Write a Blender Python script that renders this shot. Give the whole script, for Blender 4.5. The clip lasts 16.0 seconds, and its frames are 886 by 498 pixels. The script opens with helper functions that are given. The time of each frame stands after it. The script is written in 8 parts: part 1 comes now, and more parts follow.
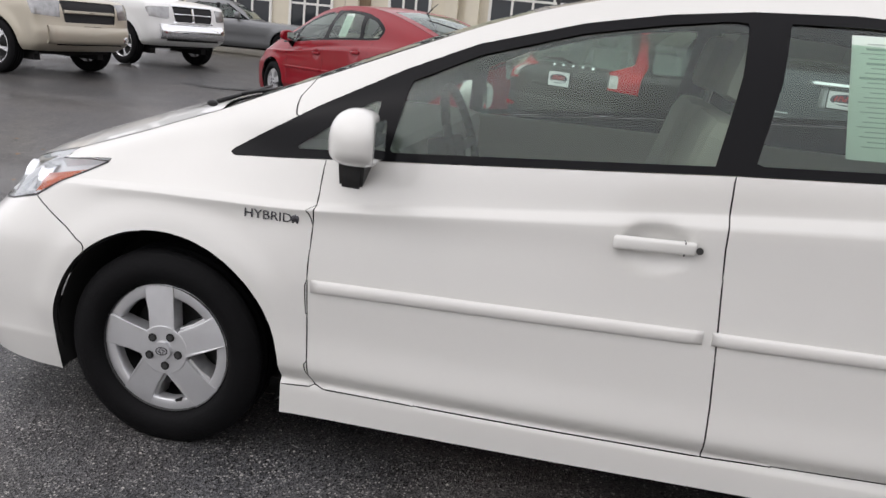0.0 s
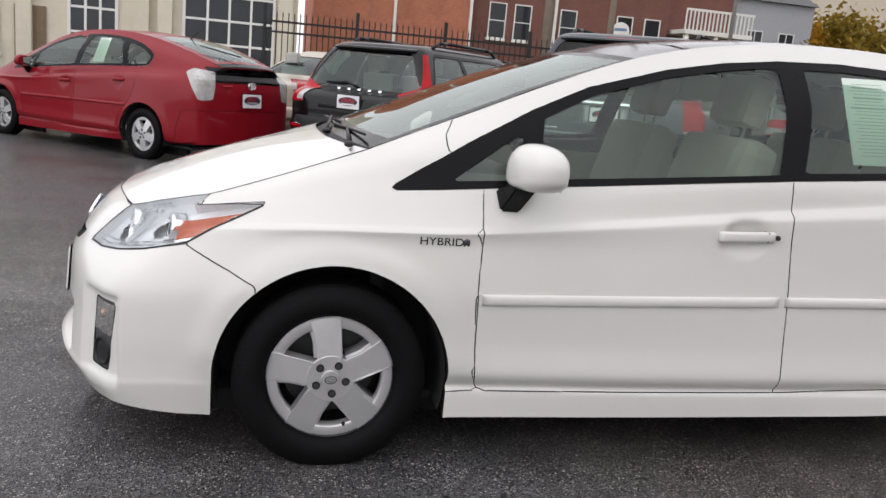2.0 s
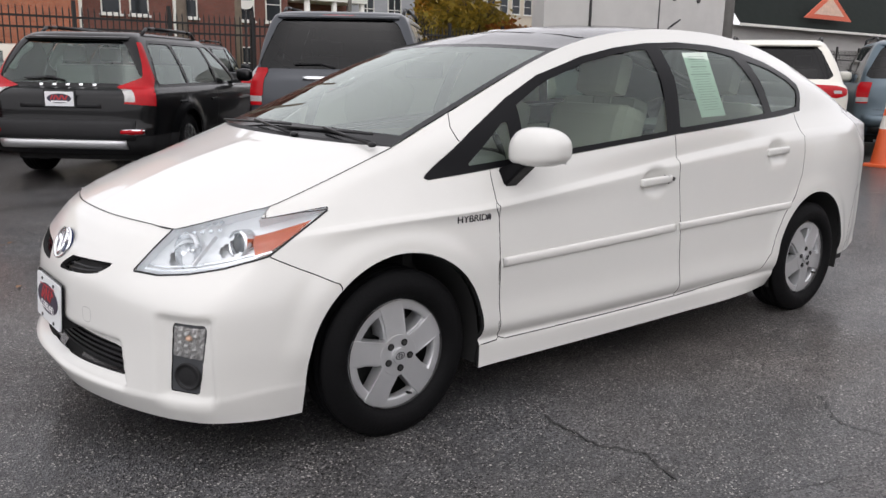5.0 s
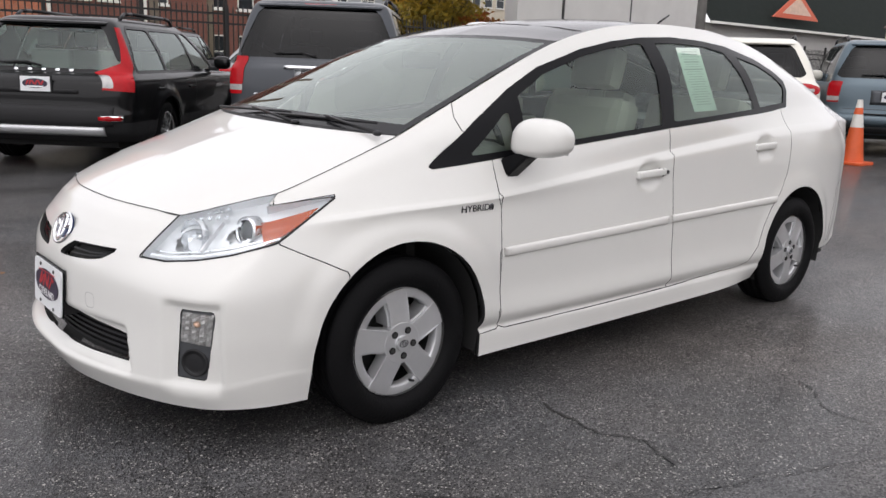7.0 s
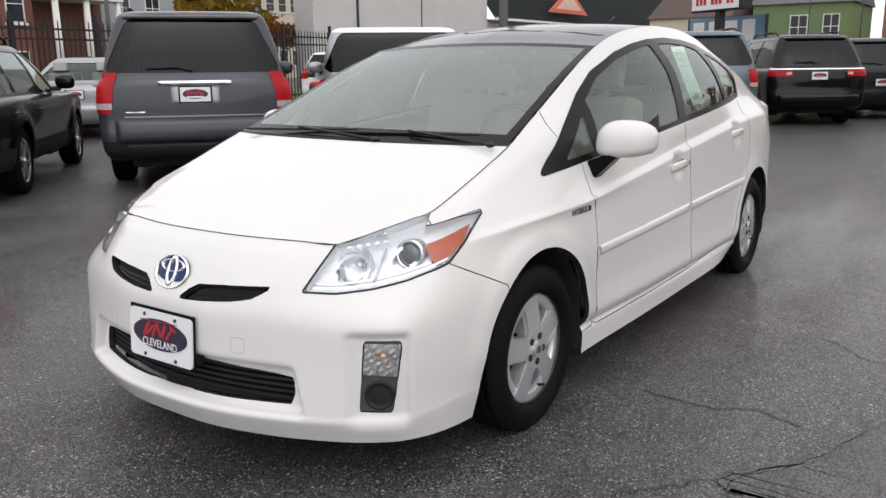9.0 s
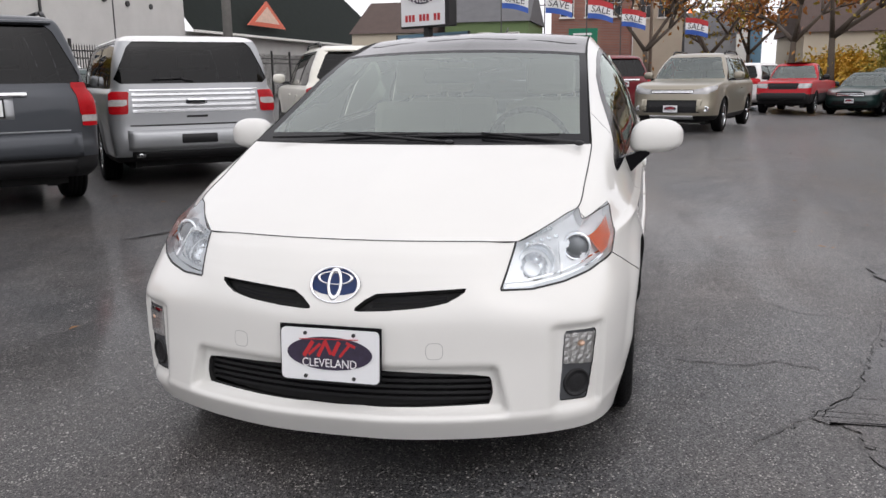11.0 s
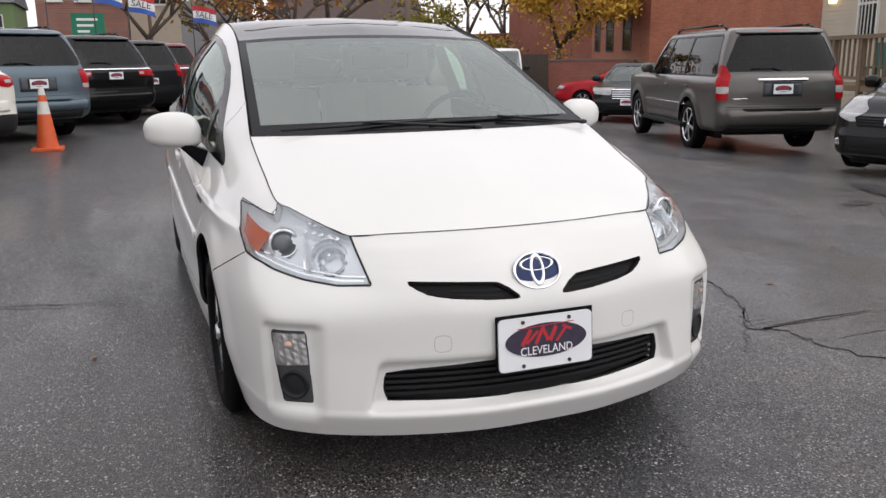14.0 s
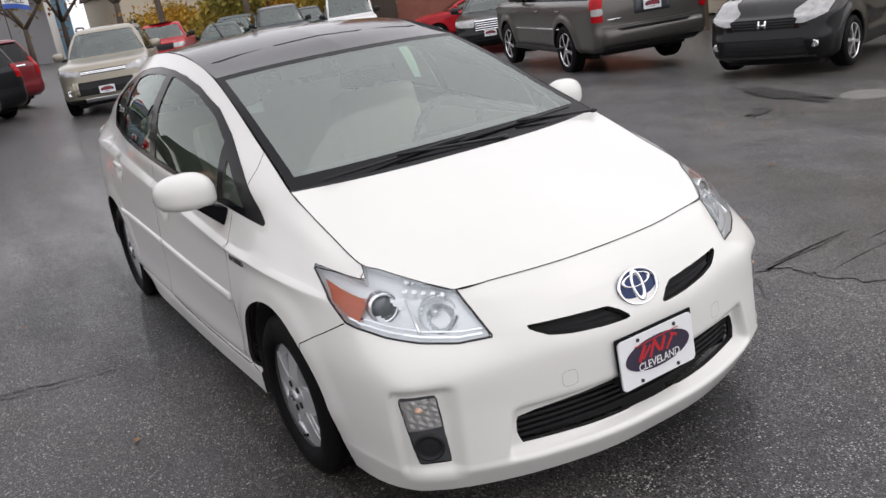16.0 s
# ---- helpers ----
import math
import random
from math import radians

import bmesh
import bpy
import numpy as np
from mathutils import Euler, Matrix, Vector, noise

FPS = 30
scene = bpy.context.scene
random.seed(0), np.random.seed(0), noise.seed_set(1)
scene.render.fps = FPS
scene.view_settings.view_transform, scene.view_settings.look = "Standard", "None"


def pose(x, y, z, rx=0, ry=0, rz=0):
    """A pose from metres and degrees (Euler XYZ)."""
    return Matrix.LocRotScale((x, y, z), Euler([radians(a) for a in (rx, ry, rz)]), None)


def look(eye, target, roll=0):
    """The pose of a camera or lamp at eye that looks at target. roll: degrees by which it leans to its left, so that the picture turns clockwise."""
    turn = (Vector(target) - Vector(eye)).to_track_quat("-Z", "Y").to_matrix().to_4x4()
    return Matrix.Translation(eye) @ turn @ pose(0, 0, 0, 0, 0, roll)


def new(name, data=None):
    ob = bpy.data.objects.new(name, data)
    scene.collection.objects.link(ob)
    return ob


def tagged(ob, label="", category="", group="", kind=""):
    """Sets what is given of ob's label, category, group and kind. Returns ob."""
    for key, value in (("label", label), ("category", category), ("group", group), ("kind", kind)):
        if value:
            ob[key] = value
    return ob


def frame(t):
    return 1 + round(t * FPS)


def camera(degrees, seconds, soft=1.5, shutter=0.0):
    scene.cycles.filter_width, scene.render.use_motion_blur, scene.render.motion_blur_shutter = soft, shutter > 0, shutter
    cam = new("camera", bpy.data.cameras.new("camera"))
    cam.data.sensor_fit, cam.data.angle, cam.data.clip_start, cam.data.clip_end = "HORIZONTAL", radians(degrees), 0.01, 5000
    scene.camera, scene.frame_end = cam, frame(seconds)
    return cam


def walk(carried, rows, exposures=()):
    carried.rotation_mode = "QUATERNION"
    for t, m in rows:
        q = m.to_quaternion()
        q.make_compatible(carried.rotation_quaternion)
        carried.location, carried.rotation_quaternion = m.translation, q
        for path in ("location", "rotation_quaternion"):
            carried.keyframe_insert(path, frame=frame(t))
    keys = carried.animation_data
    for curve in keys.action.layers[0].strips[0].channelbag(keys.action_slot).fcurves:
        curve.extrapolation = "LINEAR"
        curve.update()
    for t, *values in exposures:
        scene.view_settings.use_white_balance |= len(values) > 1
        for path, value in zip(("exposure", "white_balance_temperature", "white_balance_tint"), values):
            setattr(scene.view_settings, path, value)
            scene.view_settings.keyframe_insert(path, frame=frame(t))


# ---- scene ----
cam = camera(56.65, 16.0)
PATH = [
    (0, (-1.124, 2.853, 1.237), (-0.793, 0.948, 0.724), 5.69),
    (0.5, (-0.718, 3.005, 1.236), (-0.583, 1.069, 0.756), 5.80),
    (1, (-0.437, 3.164, 1.226), (-0.446, 1.216, 0.773), 5.65),
    (1.5, (-0.109, 3.174, 1.199), (-0.336, 1.234, 0.770), 5.78),
    (2, (0.220, 3.193, 1.192), (-0.211, 1.282, 0.790), 5.21),
    (2.5, (0.508, 3.201, 1.201), (-0.114, 1.344, 0.792), 4.58),
    (3, (0.772, 3.105, 1.226), (-0.035, 1.328, 0.790), 4.00),
    (3.5, (1.057, 3.123, 1.216), (0.111, 1.412, 0.794), 2.91),
    (4, (1.290, 3.082, 1.213), (0.205, 1.454, 0.800), 2.30),
    (4.5, (1.443, 3.014, 1.221), (0.273, 1.442, 0.821), 1.40),
    (5, (1.520, 2.996, 1.231), (0.307, 1.465, 0.801), 1.07),
    (7.5, (1.712, 2.886, 1.219), (0.413, 1.430, 0.781), 2.46),
    (8, (1.900, 2.656, 1.225), (0.518, 1.275, 0.798), 1.28),
    (8.5, (2.169, 2.401, 1.240), (0.690, 1.127, 0.802), 0.03),
    (8.7, (2.261, 2.297, 1.240), (0.734, 1.081, 0.802), -0.26),
    (10.8, (2.973, 1.009, 1.219), (1.089, 0.479, 0.808), -0.70),
    (11, (3.037, 0.875, 1.217), (1.136, 0.407, 0.806), -0.65),
    (11.5, (3.115, 0.541, 1.201), (1.176, 0.270, 0.792), -0.47),
    (12, (3.136, 0.217, 1.218), (1.180, 0.169, 0.802), -1.05),
    (12.5, (3.174, -0.106, 1.213), (1.226, 0.051, 0.788), -0.99),
    (13, (3.094, -0.435, 1.204), (1.170, -0.095, 0.777), -0.71),
    (13.5, (3.014, -0.761, 1.212), (1.130, -0.247, 0.783), -0.48),
    (14, (2.915, -1.081, 1.227), (1.092, -0.395, 0.776), -0.76),
    (14.5, (2.733, -1.356, 1.260), (0.985, -0.532, 0.747), -2.76),
    (15, (2.599, -1.569, 1.449), (0.911, -0.724, 0.789), -7.94),
    (15.5, (2.546, -1.612, 1.530), (0.877, -0.748, 0.845), -10.84),
    (16, (2.535, -1.610, 1.574), (0.880, -0.674, 0.953), -9.02),
]
walk(cam, [(t, look(eye, target, roll)) for t, eye, target, roll in PATH], exposures=[(0, 0.28, 6500, 14.0), (8.7, 0.28, 6500, 14.0), (10.8, 0.22, 6500, 14.0), (13.5, 0.22, 6500, 14.0), (16, 0.27, 6500, 14.0)])

# ---- light: flat overcast autumn afternoon ----
world = bpy.data.worlds.new("overcast_sky")
scene.world = world
world.use_nodes = True
_wn, _wl = world.node_tree.nodes, world.node_tree.links
_wn.clear()
_sky = _wn.new("ShaderNodeTexSky")
_sky.sky_type, _sky.sun_disc = "NISHITA", False
_sky.sun_elevation, _sky.sun_rotation = radians(49), radians(48)
_sky.air_density, _sky.dust_density, _sky.ozone_density = 1.0, 6.0, 1.0
_grey = _wn.new("ShaderNodeHueSaturation")
_grey.inputs["Saturation"].default_value = 0.12
_bg = _wn.new("ShaderNodeBackground")
_bg.inputs["Strength"].default_value = 0.15
_out = _wn.new("ShaderNodeOutputWorld")
# a closed cloud deck, a little brighter low down than overhead
_dir = _wn.new("ShaderNodeTexCoord")
_sep = _wn.new("ShaderNodeSeparateXYZ")
_wl.new(_dir.outputs["Generated"], _sep.inputs[0])
_lift = _wn.new("ShaderNodeMapRange")
_lift.inputs["From Min"].default_value, _lift.inputs["From Max"].default_value = 0.0, 1.0
_lift.inputs["To Min"].default_value, _lift.inputs["To Max"].default_value = 7.8, 7.0
_wl.new(_sep.outputs["Z"], _lift.inputs["Value"])
_tone = _wn.new("ShaderNodeVectorMath")
_tone.operation = "SCALE"
_tone.inputs[0].default_value = (0.99, 1.0, 1.03)
_wl.new(_lift.outputs[0], _tone.inputs["Scale"])
_cloud = _wn.new("ShaderNodeMix")
_cloud.data_type = "RGBA"
_cloud.inputs["Factor"].default_value = 0.8
_wl.new(_sky.outputs[0], _grey.inputs["Color"])
_wl.new(_grey.outputs[0], _cloud.inputs["A"])
_wl.new(_tone.outputs[0], _cloud.inputs["B"])
_wl.new(_cloud.outputs["Result"], _bg.inputs["Color"])
_wl.new(_bg.outputs[0], _out.inputs[0])
sun = new("sun", bpy.data.lights.new("sun", "SUN"))
sun.data.energy, sun.data.angle, sun.data.color = 0.5, radians(120), (1.0, 0.98, 0.95)
sun.matrix_world = look((9, 8, 14), (0, 0, 0))

# ---- materials ----
def _node(nt, kind, **inputs):
    n = nt.nodes.new(kind)
    for k, v in inputs.items():
        n.inputs[k].default_value = v
    return n


def mat(name, base, rough=0.5, metal=0.0, coat=0.0, spec=0.5, vary=0.0, scale=8.0, bump=0.0, bump_scale=60.0, rvary=0.0, trans=0.0, emit=None, emit_s=0.0, rand=0.0, coat_rough=0.03, fine=0.0, fine_scale=180.0):
    """Principled material with colour variation at two scales, roughness variation and fine bump, in metres."""
    m = bpy.data.materials.new(name)
    m.use_nodes = True
    nt = m.node_tree
    p = nt.nodes["Principled BSDF"]
    p.inputs["Base Color"].default_value = (*base, 1)
    p.inputs["Roughness"].default_value = rough
    p.inputs["Metallic"].default_value = metal
    p.inputs["Coat Weight"].default_value = coat
    p.inputs["Coat Roughness"].default_value = coat_rough
    p.inputs["Specular IOR Level"].default_value = spec
    p.inputs["Transmission Weight"].default_value = trans
    if emit:
        p.inputs["Emission Color"].default_value = (*emit, 1)
        p.inputs["Emission Strength"].default_value = emit_s
    if vary or bump or rvary or fine or rand:
        co = nt.nodes.new("ShaderNodeTexCoord")
        n1 = _node(nt, "ShaderNodeTexNoise", Scale=scale, Detail=6.0, Roughness=0.6)
        nt.links.new(co.outputs["Object"], n1.inputs["Vector"])
        col = None
        if vary or fine:
            r = _node(nt, "ShaderNodeMapRange")
            r.inputs["To Min"].default_value, r.inputs["To Max"].default_value = 1 - vary, 1 + vary
            nt.links.new(n1.outputs["Fac"], r.inputs["Value"])
            mul = nt.nodes.new("ShaderNodeVectorMath")
            mul.operation = "SCALE"
            mul.inputs[0].default_value = base
            nt.links.new(r.outputs[0], mul.inputs["Scale"])
            col = mul.outputs[0]
            if fine:
                n3 = _node(nt, "ShaderNodeTexNoise", Scale=fine_scale, Detail=3.0)
                nt.links.new(co.outputs["Object"], n3.inputs["Vector"])
                r3 = _node(nt, "ShaderNodeMapRange")
                r3.inputs["To Min"].default_value, r3.inputs["To Max"].default_value = 1 - fine, 1 + fine
                nt.links.new(n3.outputs["Fac"], r3.inputs["Value"])
                m3 = nt.nodes.new("ShaderNodeVectorMath")
                m3.operation = "SCALE"
                nt.links.new(col, m3.inputs[0])
                nt.links.new(r3.outputs[0], m3.inputs["Scale"])
                col = m3.outputs[0]
        if rand:
            info = nt.nodes.new("ShaderNodeObjectInfo")
            r4 = _node(nt, "ShaderNodeMapRange")
            r4.inputs["To Min"].default_value, r4.inputs["To Max"].default_value = 1 - rand, 1 + rand
            nt.links.new(info.outputs["Random"], r4.inputs["Value"])
            m4 = nt.nodes.new("ShaderNodeVectorMath")
            m4.operation = "SCALE"
            m4.inputs[0].default_value = base
            if col:
                nt.links.new(col, m4.inputs[0])
            nt.links.new(r4.outputs[0], m4.inputs["Scale"])
            col = m4.outputs[0]
        if col:
            nt.links.new(col, p.inputs["Base Color"])
        if rvary:
            rr = _node(nt, "ShaderNodeMapRange")
            rr.inputs["To Min"].default_value, rr.inputs["To Max"].default_value = max(0.02, rough - rvary), rough + rvary
            nt.links.new(n1.outputs["Fac"], rr.inputs["Value"])
            nt.links.new(rr.outputs[0], p.inputs["Roughness"])
        if bump:
            n2 = _node(nt, "ShaderNodeTexNoise", Scale=bump_scale, Detail=4.0)
            nt.links.new(co.outputs["Object"], n2.inputs["Vector"])
            b = _node(nt, "ShaderNodeBump", Strength=bump, Distance=0.01)
            nt.links.new(n2.outputs["Fac"], b.inputs["Height"])
            nt.links.new(b.outputs[0], p.inputs["Normal"])
    return m


def glass(name, tint, ior=1.5, rough=0.0, gain=(1, 1, 1)):
    """Thin pane: tinted see-through with a Fresnel sheen."""
    m = bpy.data.materials.new(name)
    m.use_nodes = True
    nt = m.node_tree
    nt.nodes.clear()
    out = nt.nodes.new("ShaderNodeOutputMaterial")
    tr = nt.nodes.new("ShaderNodeBsdfTransparent")
    tr.inputs[0].default_value = (*tint, 1)
    gl = nt.nodes.new("ShaderNodeBsdfGlossy")
    gl.inputs["Roughness"].default_value = rough
    gl.inputs["Color"].default_value = (*gain, 1)
    fr = nt.nodes.new("ShaderNodeFresnel")
    fr.inputs["IOR"].default_value = ior
    mix = nt.nodes.new("ShaderNodeMixShader")
    nt.links.new(fr.outputs[0], mix.inputs[0])
    nt.links.new(tr.outputs[0], mix.inputs[1])
    nt.links.new(gl.outputs[0], mix.inputs[2])
    nt.links.new(mix.outputs[0], out.inputs[0])
    return m


def paint(name, base, metal=0.0, rough=0.35, coat=0.5, spec=0.18):
    return mat(name, base, rough=rough, metal=metal, coat=coat, coat_rough=0.03, spec=spec, vary=0.03, scale=3.0, fine=0.02, fine_scale=900.0)


WHITE_PAINT = paint("pearl_white_paint", (0.652, 0.647, 0.620), coat=0.85)
TRIM_WHITE = mat("white_moulding", (0.665, 0.655, 0.63), rough=0.3, coat=0.5, vary=0.03)
GLASS_SIDE = glass("side_glass", (0.76, 0.86, 0.80), ior=1.60, gain=(0.92, 1.0, 0.95))
GLASS_WIND = glass("windscreen_glass", (0.74, 0.82, 0.78), ior=2.7, gain=(0.93, 1.0, 0.96))
GLASS_DARK = glass("privacy_glass", (0.06, 0.066, 0.072), ior=1.36)
GLASS_BG = glass("tinted_glass", (0.60, 0.72, 0.67), ior=1.65, gain=(0.92, 1.0, 0.97))
GLASS_SCREEN = glass("raked_tinted_glass", (0.40, 0.50, 0.47), ior=2.1, gain=(0.92, 1.0, 0.97))
LENS_CLEAR = glass("clear_lens", (0.92, 0.94, 0.95), ior=1.45)
BLACK_GLOSS = mat("gloss_black_trim", (0.006, 0.006, 0.007), rough=0.16, coat=0.0, spec=0.10, vary=0.1)
BLACK_TRIM = mat("satin_black_trim", (0.012, 0.012, 0.013), spec=0.3, rough=0.42, vary=0.15, scale=30)
ROOF_BLACK = mat("black_roof_glass", (0.022, 0.020, 0.022), rough=0.12, coat=0.0, spec=0.4, vary=0.08)
BLACK_PLASTIC = mat("black_plastic", (0.014, 0.014, 0.015), spec=0.3, rough=0.6, bump=0.15, bump_scale=400, vary=0.15)
# liner black; also paints shade into panel gaps, nut pockets and cabins
DARK_VOID = mat("dark_liner_and_shade", (0.012, 0.012, 0.012), rough=0.9, vary=0.2)
RUBBER = mat("tyre_rubber", (0.006, 0.006, 0.0065), spec=0.08, rough=0.6, bump=0.25, bump_scale=120, vary=0.3, scale=25, rvary=0.12)
ALLOY = mat("silver_wheel_paint", (0.58, 0.585, 0.595), rough=0.30, metal=0.6, vary=0.06, scale=20, coat=0.3)
ALLOY_BRIGHT = mat("bright_alloy", (0.66, 0.67, 0.68), rough=0.25, metal=0.9, vary=0.06, scale=20)
STEEL_DARK = mat("dark_steel", (0.06, 0.06, 0.06), rough=0.55, metal=0.6, vary=0.3, scale=30)
CHROME = mat("chrome", (0.85, 0.86, 0.88), rough=0.06, metal=1.0, rvary=0.03)
REFLECTOR = mat("lamp_reflector", (0.78, 0.80, 0.82), rough=0.14, metal=0.9, bump=0.10, bump_scale=50)
LAMP_GREY = mat("lamp_bezel", (0.88, 0.89, 0.90), rough=0.30, metal=0.30, vary=0.1)
LAMP_SILVER = mat("lamp_reflector_facets", (0.86, 0.88, 0.90), rough=0.12, metal=0.9, bump=0.5, bump_scale=70)
LAMP_WHITE = mat("lamp_side_wall", (0.85, 0.86, 0.87), rough=0.4, vary=0.05)
DARK_CHROME = mat("dark_chrome", (0.10, 0.10, 0.11), rough=0.25, metal=0.8)
SEAM_GREY = mat("panel_seam", (0.30, 0.30, 0.29), rough=0.6)
FOG_SILVER = mat("fog_reflector", (0.55, 0.53, 0.51), rough=0.22, metal=0.6, bump=0.4, bump_scale=80)
FOG_GREY = mat("fog_lamp_surround", (0.05, 0.053, 0.058), rough=0.5, vary=0.1)
AMBER = mat("amber_lens", (0.52, 0.085, 0.012), rough=0.22, coat=0.6, vary=0.15, scale=60)
BULB = mat("amber_bulb", (0.62, 0.40, 0.28), rough=0.2, coat=0.6)
RED_LENS = mat("red_lens", (0.36, 0.006, 0.010), rough=0.15, coat=0.12, spec=0.15, vary=0.45, scale=9, bump=0.25, bump_scale=60)
CLEAR_LAMP = mat("pale_lamp_lens", (0.40, 0.39, 0.38), rough=0.2, coat=0.8, vary=0.55, scale=16, bump=0.3, bump_scale=45)
HEAD_LAMP = mat("faceted_head_lamp", (0.32, 0.32, 0.32), rough=0.18, metal=0.5, coat=0.8, vary=0.6, scale=12, bump=0.2, bump_scale=25)
PROJ = mat("projector_lens", (0.10, 0.11, 0.12), rough=0.03, coat=1.0, metal=0.3)
BLUE_EMB = mat("blue_emblem", (0.003, 0.018, 0.085), rough=0.25, coat=0.3, spec=0.2, vary=0.2, scale=80)
PLATE_WHITE = mat("plate_white", (0.74, 0.75, 0.76), rough=0.35, vary=0.04)
PLATE_DARK = mat("plate_oval", (0.030, 0.022, 0.045), rough=0.4, vary=0.6, scale=60)
RED_INK = mat("red_ink", (0.45, 0.02, 0.025), rough=0.4)
WHITE_INK = mat("white_ink", (0.8, 0.8, 0.8), rough=0.4)
BLUE_INK = mat("blue_ink", (0.03, 0.10, 0.42), rough=0.5)
INK = mat("dark_ink", (0.05, 0.05, 0.06), rough=0.6)
FAINT_INK = mat("faint_print", (0.36, 0.44, 0.39), rough=0.7)
PAPER = mat("window_paper", (0.66, 0.76, 0.68), rough=0.8, vary=0.03)
SEAT = mat("beige_upholstery", (0.46, 0.44, 0.38), rough=0.85, vary=0.08, scale=15, bump=0.3, bump_scale=300)
DASH = mat("grey_dashboard", (0.36, 0.36, 0.345), rough=0.75, vary=0.08, bump=0.3, bump_scale=350)
DOORCARD = mat("beige_door_card", (0.52, 0.50, 0.44), rough=0.7, vary=0.06)
HEADLINER = mat("headliner", (0.42, 0.41, 0.38), rough=0.9, vary=0.05)

# ---- building helpers ----
def link_mesh(name, verts, faces, material=None, parent=None, label="", smooth=True, normals=None):
    me = bpy.data.meshes.new(name)
    me.from_pydata([tuple(map(float, v)) for v in verts], [], [tuple(int(i) for i in f) for f in faces])
    if smooth:
        me.polygons.foreach_set("use_smooth", [True] * len(me.polygons))
    if normals is not None:
        me.normals_split_custom_set_from_vertices([tuple(map(float, n)) for n in normals])
    me.update()
    ob = new(name, me)
    if material:
        me.materials.append(material)
    if parent is not None:
        ob.parent = parent
    if label:
        ob["label"] = label
    return ob


def part(name, bm, material, parent=None, label="", smooth=False):
    """One bmesh as one mesh object under a thing or part."""
    me = bpy.data.meshes.new(name)
    bm.to_mesh(me)
    bm.free()
    if smooth:
        me.polygons.foreach_set("use_smooth", [True] * len(me.polygons))
    me.materials.append(material)
    ob = new(name, me)
    if parent is not None:
        ob.parent = parent
    if label:
        ob["label"] = label
    return ob


def thing(name, label, category, group="", m=None, kind=""):
    e = new(name)
    e.empty_display_size = 0.2
    if m is not None:
        e.matrix_basis = m
    return tagged(e, label, category, group, kind)


def box(bm, x0, x1, y0, y1, z0, z1, m=None, bev=0.0):
    r = bmesh.ops.create_cube(bm, size=1.0)
    vs = r["verts"]
    for v in vs:
        v.co = Vector((x0 + (v.co.x + .5) * (x1 - x0), y0 + (v.co.y + .5) * (y1 - y0), z0 + (v.co.z + .5) * (z1 - z0)))
    if bev > 0:
        es = list({e for v in vs for e in v.link_edges})
        r2 = bmesh.ops.bevel(bm, geom=es, offset=bev, segments=2, affect="EDGES", profile=0.6)
        vs = list({v for f in r2["faces"] for v in f.verts} | {v for v in vs if v.is_valid})
    if m is not None:
        bmesh.ops.transform(bm, matrix=m, verts=vs)
    return vs


def boxed(x0, x1, y0, y1, z0, z1, m=None, bev=0.0):
    bm = bmesh.new()
    box(bm, x0, x1, y0, y1, z0, z1, m, bev)
    return bm


def cyl(bm, r0, r1, depth, m, seg=24):
    r = bmesh.ops.create_cone(bm, cap_ends=True, segments=seg, radius1=r0, radius2=r1, depth=depth)
    bmesh.ops.transform(bm, matrix=m, verts=r["verts"])
    return r["verts"]


def bar(bm, a, b, r0, r1=None, seg=10):
    """A round bar from a to b."""
    a, b = Vector(a), Vector(b)
    d = b - a
    m = Matrix.Translation((a + b) / 2) @ d.to_track_quat("Z", "Y").to_matrix().to_4x4()
    return cyl(bm, r0, r0 if r1 is None else r1, d.length, m, seg)


def ball(bm, m, seg=20, rings=12):
    r = bmesh.ops.create_uvsphere(bm, u_segments=seg, v_segments=rings, radius=1.0)
    bmesh.ops.transform(bm, matrix=m, verts=r["verts"])
    return r["verts"]


def lathe(profile, seg=40, axis="Y"):
    """Surface of revolution about local Y of (radius, y) pairs."""
    bm = bmesh.new()
    rows = []
    for k in range(seg):
        a = 2 * math.pi * k / seg
        rows.append([bm.verts.new((r * math.cos(a), y, r * math.sin(a))) for r, y in profile])
    for k in range(seg):
        p, q = rows[k], rows[(k + 1) % seg]
        for i in range(len(profile) - 1):
            bm.faces.new((p[i], q[i], q[i + 1], p[i + 1]))
    bmesh.ops.remove_doubles(bm, verts=bm.verts[:], dist=1e-5)
    bmesh.ops.recalc_face_normals(bm, faces=bm.faces[:])
    return bm


def prism(poly, y0, y1, m=None, bev=0.0):
    """A flat outline in x, z given thickness from y0 to y1."""
    bm = bmesh.new()
    a = [bm.verts.new((x, y0, z)) for x, z in poly]
    b = [bm.verts.new((x, y1, z)) for x, z in poly]
    n = len(poly)
    bm.faces.new(a)
    bm.faces.new(b[::-1])
    for i in range(n):
        bm.faces.new((a[i], b[i], b[(i + 1) % n], a[(i + 1) % n]))
    bmesh.ops.recalc_face_normals(bm, faces=bm.faces[:])
    if bev:
        bmesh.ops.bevel(bm, geom=bm.edges[:], offset=bev, segments=2, affect="EDGES", profile=0.6)
    if m is not None:
        bmesh.ops.transform(bm, matrix=m, verts=bm.verts[:])
    return bm


